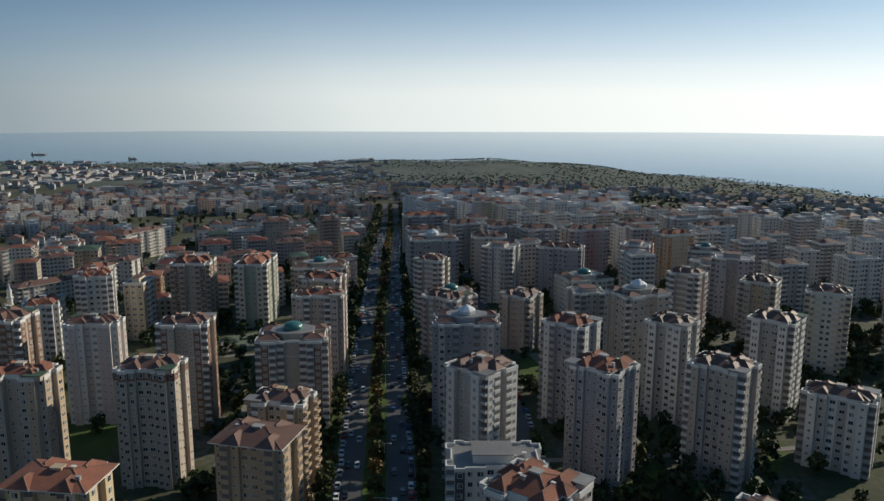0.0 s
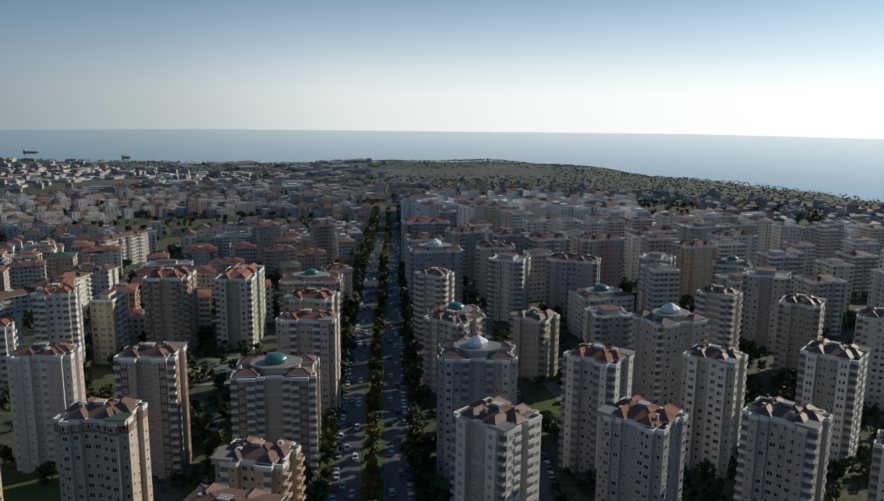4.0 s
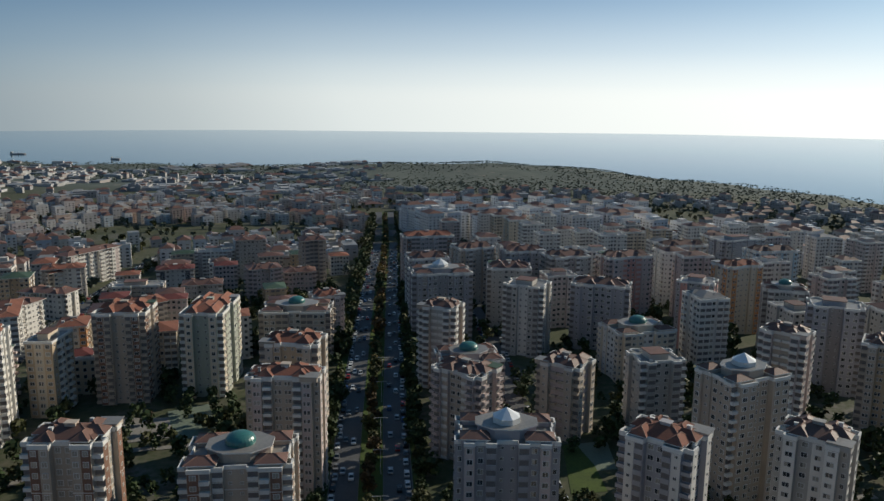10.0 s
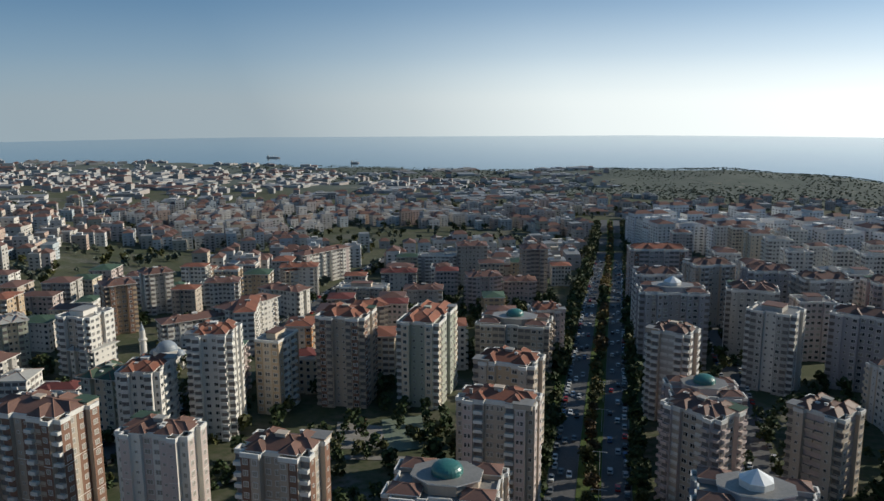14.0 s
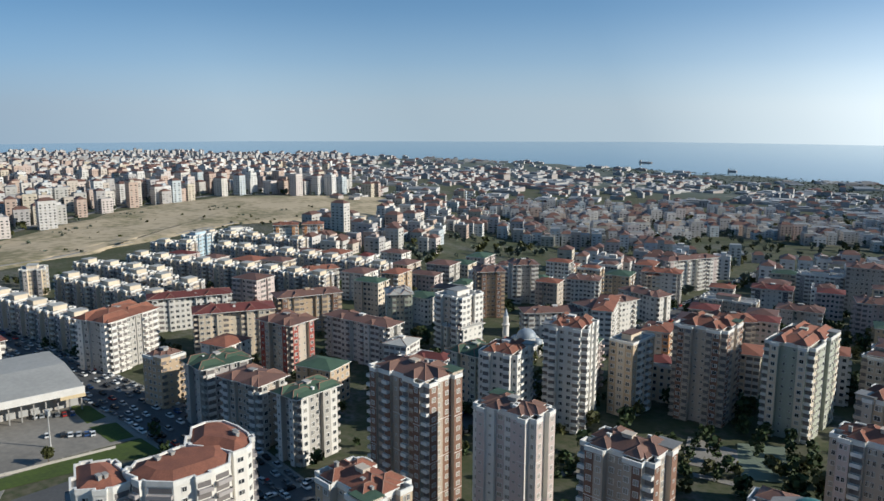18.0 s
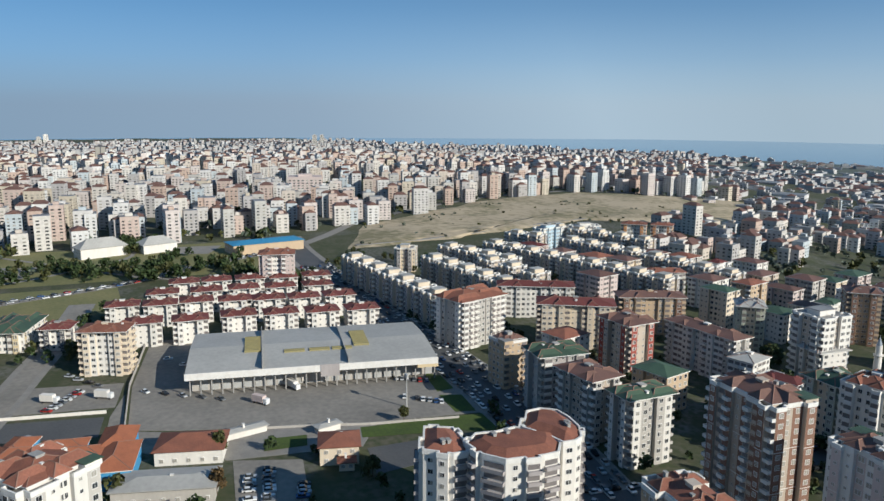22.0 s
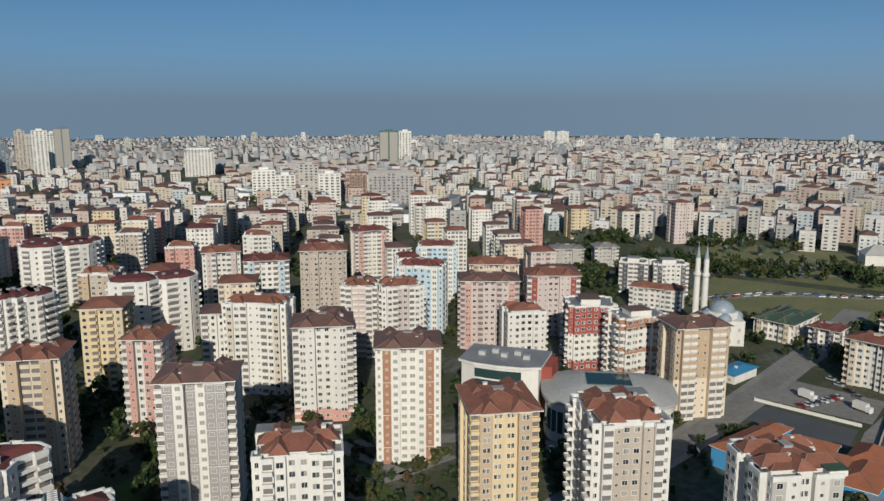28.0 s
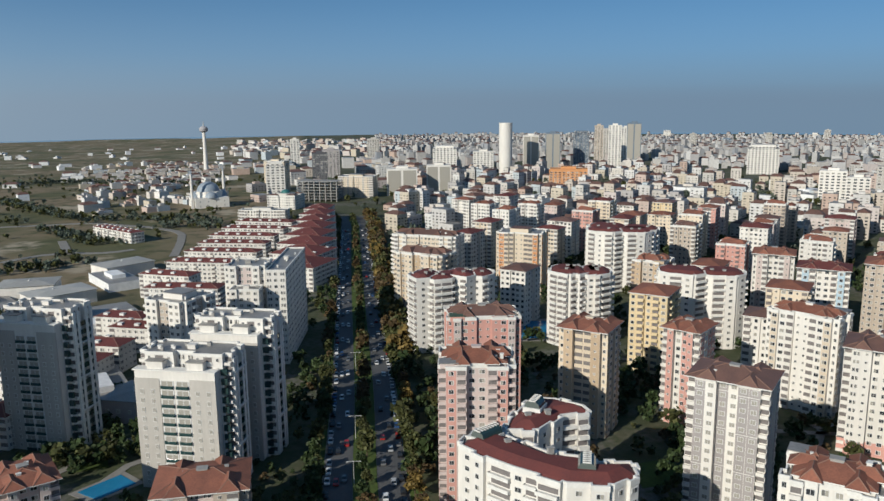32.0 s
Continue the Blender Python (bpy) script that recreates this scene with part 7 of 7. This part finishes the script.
# ---------------------------------------------------------------- ships on the sea
def ship(x, y, rot, L, label):
    root = thing("cargo_ship", label, "ship", x, y, SEA, rot)
    b = Build()
    b.prism([(-L / 2, -5), (L * .4, -5), (L / 2, 0), (L * .4, 5), (-L / 2, 5)], -1, 4)
    part("hull", b, [WALL["grey"]], root)
    b = Build()
    b.box(-L * .46, -3.5, 4, -L * .34, 3.5, 10)
    part("bridge", b, [WALL["stone"]], root)
    for k in range(3):
        b = Build()
        b.box(-L * .2 + k * L * .2, -1, 4, -L * .2 + k * L * .2 + 1.5, 1, 10)
        part("crane", b, [METAL], root)


ship(-960, 2560, 10, 30, "grey crane ship at anchor off the coast")
ship(-1375, 2770, 10, 52, "long grey cargo ship on the horizon")


# ---------------------------------------------------------------- trees
def tree_meshes(kind, h, r, seed, n=240, leaf=1.0):
    rnd = random.Random(seed)
    b = Build()
    th = h * .36
    lean = rnd.uniform(-.04, .04) * h
    pts = [(0, 0, -.2, .24), (lean * .4, 0, th * .5, .18), (lean, 0, th, .14)]
    for (x0, y0, z0, r0), (x1, y1, z1, r1) in zip(pts, pts[1:]):
        k = len(b.v)
        for x, y, z, q in ((x0, y0, z0, r0), (x1, y1, z1, r1)):
            b.v += [(x + q * math.cos(a), y + q * math.sin(a), z) for a in [i * math.pi / 3 for i in range(6)]]
        b.f += [(k + i, k + (i + 1) % 6, k + 6 + (i + 1) % 6, k + 6 + i) for i in range(6)]
        b.m += [0] * 6
    lobes = [(lean, 0, h * .68, r * .75, h * .30)]
    for i in range(6):
        a = i * 1.05 + rnd.uniform(-.3, .3)
        d = r * rnd.uniform(.35, .62)
        z = h * rnd.uniform(.34, .78)
        lobes.append((lean + d * math.cos(a), d * math.sin(a), z, r * rnd.uniform(.38, .6), h * rnd.uniform(.14, .24)))
        k = len(b.v)                       # a limb out to each lobe
        ex, ey, ez = lobes[-1][:3]
        b.v += [(lean - .08, -.06, th * .8), (lean + .08, -.06, th * .8), (lean, .09, th * .8), (ex - .03, ey, ez), (ex + .03, ey, ez), (ex, ey + .04, ez)]
        b.f += [(k, k + 1, k + 4, k + 3), (k + 1, k + 2, k + 5, k + 4), (k + 2, k, k + 3, k + 5)]
        b.m += [0] * 3
    trunk = b.mesh("trunk", [BARK])
    b = Build()
    for _ in range(n):
        x, y, z, rr, hh = rnd.choice(lobes)
        v = Vector((rnd.gauss(0, 1), rnd.gauss(0, 1), rnd.gauss(0, 1))).normalized() * rnd.uniform(.6, 1.05)
        c = Vector((x + v.x * rr, y + v.y * rr, z + v.z * hh))
        s = r * rnd.uniform(.10, .20) * leaf
        u = Vector((rnd.gauss(0, 1), rnd.gauss(0, 1), rnd.gauss(0, .6))).normalized()
        w = u.cross(Vector((rnd.gauss(0, 1), rnd.gauss(0, 1), rnd.gauss(0, 1)))).normalized()
        b.poly([tuple(c + u * s), tuple(c + w * s * .8), tuple(c - u * s), tuple(c - w * s * .8)])
    crown = b.mesh("crown", [LEAF[kind]])
    return trunk, crown


# green leaves again, paler and greyer: distance haze put into the colour
LEAF["green_hazed"] = mottled("far_green_leaves", (0.10, 0.12, 0.09), (0.07, 0.088, 0.068), 0.05, 0.4, 0.8, 0.9, island=0.2)
TREES, MASS, FAR_MASS, COAST_MASS = {}, {}, {}, {}
for kind, label in (("green", "dark green broadleaf tree"), ("olive", "olive green tree thinning in autumn"), ("yellow", "street tree in bright yellow autumn leaf"), ("rust", "tree with rusty brown autumn leaves")):
    TREES[kind] = [tree_meshes(kind, 8.5 + k, 2.9 + .35 * k, 40 + k, 400, 1.25) + (label,) for k in range(3)]
    MASS[kind] = [tree_meshes(kind, 8.5 + k, 2.9 + .35 * k, 50 + k, 76, 2.2) + (label,) for k in range(3)]
    COAST_MASS[kind] = [tree_meshes("green_hazed", 5.5 + k, 4.2, 58 + k, 14, 3.6) + (label,) for k in range(3)]
    FAR_MASS[kind] = [tree_meshes("green_hazed" if kind == "green" else kind, 8 + k, 3.4, 55 + k, 24, 3.4) + (label,) for k in range(3)]


def tree(x, y, kind, rnd, group, scale=1.0):
    tr, cr, label = rnd.choice(TREES[kind])
    root = thing("tree", label, "tree", x, y, ground_z(x, y) + .1, rnd.uniform(0, 360), group)
    k = rnd.uniform(.75, 1.15) * scale
    root.scale = (k, k, k * rnd.uniform(.9, 1.1))
    part("trunk", tr, None, root)
    part("crown", cr, None, root)


def grove(name, places, kinds, label, seed, scale=(.6, 1.1), stock=None):
    """Many trees as one mass."""
    rnd = random.Random(seed)
    mats = list(LEAF.values())
    names = list(LEAF)
    arrays, faces, mi, k = [], [], [], 0
    cache = {}
    for x, y in places:
        kind = rnd.choice(kinds)
        tr, cr, _ = rnd.choice((stock or MASS)[kind])
        if cr.name not in cache:
            v = np.empty(len(cr.vertices) * 3)
            cr.vertices.foreach_get("co", v)
            cache[cr.name] = v.reshape(-1, 3)
        v = cache[cr.name]
        a, s = rnd.uniform(0, 6.3), rnd.uniform(*scale)
        c, q = math.cos(a) * s, math.sin(a) * s
        arrays.append(np.stack([v[:, 0] * c - v[:, 1] * q + x, v[:, 0] * q + v[:, 1] * c + y, v[:, 2] * s * rnd.uniform(.85, 1.1) + ground_z(x, y) - .3], -1))
        n = len(v) // 4
        faces.append(np.arange(len(v)).reshape(-1, 4) + k)
        mi += [names.index("green_hazed" if stock and (kind == "green" or stock is COAST_MASS) else kind)] * n
        k += len(v)
    if not arrays:
        return
    me = bpy.data.meshes.new(name)
    V, F_ = np.concatenate(arrays), np.concatenate(faces)
    me.vertices.add(len(V))
    me.vertices.foreach_set("co", V.ravel())
    me.loops.add(F_.size)
    me.loops.foreach_set("vertex_index", F_.ravel().astype(np.int32))
    me.polygons.add(len(F_))
    me.polygons.foreach_set("loop_start", np.arange(0, F_.size, 4, dtype=np.int32))
    for m in mats:
        me.materials.append(m)
    me.polygons.foreach_set("material_index", np.array(mi, dtype=np.int32))
    me.update(calc_edges=True)
    tagged(new(name, me), label, "trees", kind="stuff")


def along(line, step, side, y0, y1, rnd, wob=1.0):
    out, left = [], 0.0
    for (ax, ay), (bx, by) in zip(line, line[1:]):
        L = math.hypot(bx - ax, by - ay)
        nx, ny = (by - ay) / L, -(bx - ax) / L
        d = left
        while d < L:
            x, y = ax + (bx - ax) * d / L, ay + (by - ay) * d / L
            if y0 < y < y1:
                out.append((x + nx * side + rnd.uniform(-wob, wob), y + ny * side + rnd.uniform(-wob, wob)))
            d += step * rnd.uniform(.8, 1.25)
        left = d - L
    return out


tr_ = random.Random(5)
for x, y in along(BOULEVARD, 9, 0, -310, 330, tr_):
    tree(x, y, tr_.choice(["yellow", "rust", "olive", "olive"] if y > 0 else ["rust", "olive", "olive", "green"]), tr_, "trees along the boulevard", .9)
for side in (-15.6, 15.6):
    for x, y in along(BOULEVARD, 9, side, -320, 290, tr_):
        tree(x, y, tr_.choice(["green", "olive", "green"] if y > 0 or side > 0 else ["rust", "olive", "yellow", "olive"]), tr_, "trees along the boulevard", .95)
mass = along(BOULEVARD, 8, 0, 330, 1050, tr_)
grove("street_trees", mass, ["olive", "rust", "yellow", "green"], "line of autumn trees far down the boulevard", 61, (.7, 1.1))
grove("street_trees", [p for s in (-15.6, 15.6, -19, 19) for p in along(BOULEVARD, 7, s, 330, 1050, tr_)], ["green", "olive", "green"], "dark trees beside the far boulevard", 62, (.7, 1.2))
grove("street_trees", [p for s in (-14.5, -17.5, -21) for p in along(BOULEVARD, 6, s, -800, -330, tr_)], ["rust", "olive", "olive", "yellow"], "dense row of rusty autumn trees", 63, (.8, 1.25))
grove("street_trees", [p for s in (0, 16) for p in along(BOULEVARD, 9, s, -800, -330, tr_)], ["olive", "green", "rust"], "trees of the far boulevard", 64, (.6, 1.0))

# gardens among the towers
gr = random.Random(9)


def scatter(n, az0, az1, r0, r1, gap, keep=None, clump=0.0):
    out = []
    for _ in range(n):
        a = radians(gr.uniform(az0, az1))
        r = math.sqrt(gr.uniform(r0 * r0, r1 * r1))
        x, y = -r * math.sin(a), r * math.cos(a)
        if clump and noise.noise(Vector((x * .02, y * .02, 8))) < clump:
            continue
        if clear(x, y, gap, .8) and (not keep or keep(x, y)):
            out.append((x, y))
    return out


near_ = scatter(420, -40, 175, 110, 300, -1.5)
for x, y in near_[:36]:
    if not (x < -250 and 0 < y < 135):
        tree(x, y, gr.choice(["green", "green", "green", "olive", "rust"]), gr, "garden trees among the towers", .85)
for x, y, k in ((-257, 28, "olive"), (-261, 97, "olive"), (-230, 24, "rust"), (-223, 72, "olive")):
    tree(x, y, k, gr, "trees before the yard", .8)
not_yard = lambda x, y: not (x < -255 and 0 < y < 136) and not (-380 < x < -280 and -50 < y < 0)
grove("garden_trees", [p for p in near_[36:] if not_yard(*p)], ["green", "green", "olive", "green"], "dark garden trees between the towers", 65, (.4, .95))
grove("garden_trees", scatter(3200, -48, 45, 90, 520, -1.0, not_yard, -.1), ["green", "green", "green", "olive"], "dense dark garden trees between blocks", 66, (.4, 1.05))
grove("garden_trees", scatter(330, -75, -20, 90, 330, -1.0), ["green", "green", "green", "olive"], "dark wooded slope beside the towers", 75, (.5, 1.15))
grove("garden_trees", scatter(3200, 88, 180, 130, 620, -1.0, not_yard, -.15), ["green", "green", "olive", "green"], "dark green gardens between pale towers", 67, (.4, 1.0))
grove("hedge", along(HEDGE, 1.3, 0, -999, 999, gr, .2), ["green", "olive", "green"], "clipped row of small garden bushes", 78, (.16, .26))
grove("garden_trees", scatter(1500, 92, 182, 105, 340, -.5, not_yard, -.25), ["green", "green", "olive", "green", "rust"], "low hedges and garden trees below pale towers", 77, (.25, .7))
grove("garden_trees", scatter(900, 45, 88, 120, 620, -1.5, not_yard, -.1), ["green", "olive", "green"], "street and garden trees between blocks", 68, (.35, .8))
grove("garden_trees", [(x, y) for x, y in [(gr.uniform(-6, 60), gr.uniform(-330, -205)) for _ in range(260)] if clear(x, y, 0.5) and math.hypot(x - 27, y + 247) > 15], ["green", "green", "olive"], "dense dark trees round the white towers", 76, (.4, .9))
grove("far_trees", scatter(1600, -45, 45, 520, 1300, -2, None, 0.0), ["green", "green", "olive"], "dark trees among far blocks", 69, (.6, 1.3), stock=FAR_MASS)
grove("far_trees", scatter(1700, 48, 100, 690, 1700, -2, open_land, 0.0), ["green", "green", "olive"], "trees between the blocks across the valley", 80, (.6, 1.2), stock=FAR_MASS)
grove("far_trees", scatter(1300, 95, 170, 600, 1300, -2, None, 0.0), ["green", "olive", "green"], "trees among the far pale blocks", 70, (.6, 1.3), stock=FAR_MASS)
park = lambda x, y: x < -450 and r_in(x, y)
r_in = lambda x, y: 470 < math.hypot(x, y) < 760
grove("valley_woods", scatter(1900, 74, 112, 500, 720, -3, None, .16), ["green", "green", "olive", "green"], "dark green thickets in the valley park", 71, (.6, 1.2))
grove("hill_scrub", scatter(600, 50, 76, 640, 1000, -3, None, .15), ["olive", "green"], "low scrub over the bare hillside", 72, (.25, .6), stock=FAR_MASS)
grove("hill_scrub", scatter(2600, 172, 205, 380, 1600, 0, None, .14), ["olive", "olive", "green"], "scrub and hedges over the open hills", 73, (.35, .9), stock=FAR_MASS)
belt = [p for line in BELTS for k in range(4) for p in along(line, 7, 0, -9999, 9999, gr, 11)]
grove("tree_belt", belt, ["green", "olive", "green"], "dark belts of trees across the dry hills", 79, (.5, 1.0), stock=FAR_MASS)
coast = []
for _ in range(10000):
    a = gr.uniform(-42, 30)
    s = shore(a)
    r = gr.uniform(s - 800, s - 15)
    coast.append((-r * math.sin(radians(a)), r * math.cos(radians(a))))
grove("coast_woods", coast, ["green", "olive"], "woods on the low coastal ridge, haze in leaf colour", 74, (.3, .62), stock=COAST_MASS)


# ---------------------------------------------------------------- cars
CAR_PAINT = {}
for nm, c in (("white", (.72, .72, .71)), ("silver", (.42, .43, .44)), ("grey", (.16, .165, .17)), ("black", (.02, .02, .022)), ("red", (.36, .03, .025)), ("blue", (.04, .09, .22))):
    CAR_PAINT[nm] = mottled(nm + "_car_paint", c, tuple(v * .85 for v in c), 1, 6, .25, .5, spec=.5)
CAR_GLASS = mottled("car_glass", (.02, .023, .026), (.03, .034, .038), 2, 8, .08, .5, spec=.6)


def car_parts(b, g, k=1.0):
    b.prism([(-2.1, -.82), (-1.95, -.88), (1.9, -.88), (2.15, -.7), (2.15, .7), (1.9, .88), (-1.95, .88), (-2.1, .82)], .28, .82)
    lo = [(-1.7, -.8, .82), (1.0, -.8, .82), (1.0, .8, .82), (-1.7, .8, .82)]
    hi = [(-1.25, -.66, 1.42), (.3, -.66, 1.42), (.3, .66, 1.42), (-1.25, .66, 1.42)]
    for i in range(4):
        j = (i + 1) % 4
        g.poly([lo[i], lo[j], hi[j], hi[i]])
    b.poly([(p[0], p[1], 1.43) for p in hi])


_b, _g = Build(), Build()
car_parts(_b, _g)
CAR_BODY = {n: _b.mesh("body", [m]) for n, m in CAR_PAINT.items()}
CAR_CABIN = _g.mesh("windows", [CAR_GLASS])
_w = Build()
for s in range(10):
    a0, a1 = s * math.pi / 5, (s + 1) * math.pi / 5
    p = [(.32 * math.cos(a), .32 * math.sin(a)) for a in (a0, a1)]
    _w.poly([(p[0][0], -.1, p[0][1]), (p[1][0], -.1, p[1][1]), (p[1][0], .1, p[1][1]), (p[0][0], .1, p[0][1])])
    for y in (-.1, .1):
        _w.poly([(0, y, 0), (p[0][0], y, p[0][1]), (p[1][0], y, p[1][1])])
CAR_WHEEL = _w.mesh("wheel", [RUBBER])


def car(x, y, rot, colour, lift, group):
    root = thing("car", "%s car on the road" % colour if group == "cars in the traffic" else "%s parked car on asphalt" % colour, "car", x, y, ground_z(x, y) + lift, rot, group)
    part("body", CAR_BODY[colour], None, root)
    part("cabin_glass", CAR_CABIN, None, root)
    for wx in (-1.3, 1.3):
        for wy in (-.8, .8):
            o = part("wheel", CAR_WHEEL, None, root)
            o.matrix_local = pose(wx, wy, .32)


CC = ["white", "white", "silver", "silver", "grey", "grey", "black", "black", "white", "silver", "white", "grey", "black", "red", "silver", "white", "blue"]
cr_ = random.Random(12)


def heading(line, x, y):
    best, ang = 1e9, 0
    for (ax, ay), (bx, by) in zip(line, line[1:]):
        t = max(0, min(1, ((x - ax) * (bx - ax) + (y - ay) * (by - ay)) / ((bx - ax) ** 2 + (by - ay) ** 2)))
        d = math.hypot(x - ax - t * (bx - ax), y - ay - t * (by - ay))
        if d < best:
            best, ang = d, math.degrees(math.atan2(by - ay, bx - ax))
    return ang


spots = []
for side in (-11.9, -9.2, -6.4, 6.4, 9.2, 11.9):
    spots += [(x, y, heading(BOULEVARD, x, y) + (0 if side > 0 else 180)) for x, y in along(BOULEVARD, 24 if abs(side) < 11 else 7.5, side, -720, 720, cr_, .25)]
near_cars = [q for q in spots if 60 < q[1] < 190 or -330 < q[1] < -200]
far_cars = [q for q in spots if q not in near_cars and not -200 <= q[1] <= 60]
cr_.shuffle(near_cars)
for x, y, a in near_cars[:36]:
    car(x, y, a, cr_.choice(CC), .21, "cars in the traffic")
far_cars += near_cars[36:]


def many_cars(name, places, lift, label):
    names = list(CAR_PAINT)
    b, g = Build(), Build()
    car_parts(b, g)
    out = Build()
    for q in range(len(names)):
        sel = [p for i, p in enumerate(places) if CC[i * 7 % len(CC)] == names[q]]
        st = [(x, y, ground_z(x, y) + lift, math.cos(radians(a)), math.sin(radians(a)), 1, 1) for x, y, a in sel]
        out.stamp(b.v, b.f, [q] * len(b.f), st)
        out.stamp(g.v, g.f, [len(names)] * len(g.f), st)
    tagged(new(name, out.mesh(name, list(CAR_PAINT.values()) + [CAR_GLASS])), label, "cars", kind="stuff")


many_cars("distant_cars", far_cars, .21, "lines of small cars along the boulevard")
mk = []
for side in (-11, -7.5, -3, 3, 7.5, 11):
    mk += [(x, y, heading(MARKET_ROAD, x, y)) for x, y in along(MARKET_ROAD, 10 if abs(side) < 9 else 6.5, side, -20, 400, cr_, .3) if -560 < x < -120]
many_cars("street_cars", mk, .21, "cars driving and parked on the market road")
lots = []
for (x0, y0), (dx, dy), n, a in (((-308, 108), (1.6, 2.2), 7, 160), ((-284, 106), (1.8, 2.0), 7, 160), ((-320, -30), (-2.6, 1.6), 9, 60), ((-240, 36), (2.9, -.6), 8, 80), ((-240, 42), (2.9, -.6), 8, 80),
                                 ((-226, 50), (2.7, -.6), 6, 80), ((-236, 108), (2.8, -1), 4, 70), ((-330, 8), (5, 7), 5, 30), ((-372, 20), (6, 3), 4, 80), ((-345, -10), (-6, -4), 4, 60), ((-238, -110), (-2.6, 2), 12, 30),
                                 ((-232, -100), (-2.6, 2), 10, 30), ((-262, -45), (-5, 1.6), 9, 160), ((-160, 128), (5, -3), 6, 140), ((-178, 150), (0, 6), 9, 90), ((-205, 138), (4.5, -.5), 7, 170)):
    lots += [(x0 + dx * k + cr_.uniform(-.3, .3), y0 + dy * k + cr_.uniform(-.3, .3), a + cr_.uniform(-4, 4)) for k in range(n) if cr_.random() < .85]
for x, y, a in lots[:24]:
    car(x, y, a, cr_.choice(CC), .14, "cars in the car parks")
many_cars("parked_cars", lots[24:], .14, "parked cars among the blocks")
side_ = [(x, y, heading(WEST_LANE, x, y)) for s in (-5.5, 5.5) for x, y in along(WEST_LANE, 7, s, 130, 800, cr_, .3)]
side_ += [(x, y, heading(EAST_LANE, x, y)) for s in (-4.6, 4.6) for x, y in along(EAST_LANE, 8, s, -20, 600, cr_, .3)]
side_ += [(x, y, heading(VALLEY_ROAD, x, y)) for s in (-2.5, 2.5) for x, y in along(VALLEY_ROAD, 7, s, -130, 138, cr_, .3)]
many_cars("side_street_cars", side_, .17, "parked cars along the side streets")


def truck(x, y, rot, label, wall):
    root = thing("lorry", label, "lorry", x, y, ground_z(x, y) + .14, rot)
    b = Build()
    b.box(-3.6, -1.2, .9, 2.0, 1.2, 3.6, 0, True)
    part("cargo_box", b, [WALL[wall]], root)
    b = Build()
    b.prism([(2.15, -1.1), (3.7, -1.1), (3.9, -.9), (3.9, .9), (3.7, 1.1), (2.15, 1.1)], .5, 2.6)
    part("cab", b, [CAR_PAINT["white"]], root)
    for wx in (-2.6, 2.9):
        for wy in (-1, 1):
            o = part("wheel", CAR_WHEEL, None, root)
            o.matrix_local = pose(wx, wy, .45) @ Matrix.Scale(1.4, 4)


truck(-312, 66, 20, "white delivery lorry before the market hall", "white")
truck(-318, 74, 100, "small lorry with a pale box body", "stone")
truck(-333, -28, 60, "white lorry in the car park", "white")
truck(-330, -8, 60, "white van body lorry beside the wall", "white")
truck(-300, 50, 40, "red and white delivery lorry", "rose")


# ---------------------------------------------------------------- street furniture and pools
def street_lamp(x, y, rot):
    root = thing("street_lamp", "tall grey steel street lamp with double arm", "street lamp", x, y, ground_z(x, y) + .2, rot, "street lamps on the boulevard")
    b = Build()
    b.tube(0, 0, 0, 9, .12, .07, 0, 6)
    part("pole", b, [METAL], root)
    for s in (-1, 1):
        b = Build()
        b.box(min(0, s * 2.2), -.05, 8.8, max(0, s * 2.2), .05, 8.95, 0, True)
        b.box(s * 2.0 - .4, -.14, 8.7, s * 2.0 + .4, .14, 8.82, 0, True)
        part("arm", b, [METAL], root)


for x, y in along(BOULEVARD, 30, 3.2, -330, 330, cr_, .1):
    street_lamp(x, y, heading(BOULEVARD, x, y) + 90)


def pool(pts, label):
    cx, cy = sum(p[0] for p in pts) / len(pts), sum(p[1] for p in pts) / len(pts)
    root = thing("swimming_pool", label, "pool", 0, 0, ground_z(cx, cy))
    b = Build()
    b.prism(pts, .05, .3)
    part("water_surface", b, [POOL], root)
    b = Build()
    b.prism([(cx + (x - cx) * 1.3, cy + (y - cy) * 1.3) for x, y in pts], -.1, .16)
    part("surround", b, [PAVE], root)


pool([(30, -240), (19, -247), (24, -255), (36, -247)], "blue swimming pool in a paved garden")
pool([(-160, -345), (-174, -340), (-188, -368), (-175, -373)], "large blue pool of a sports club")
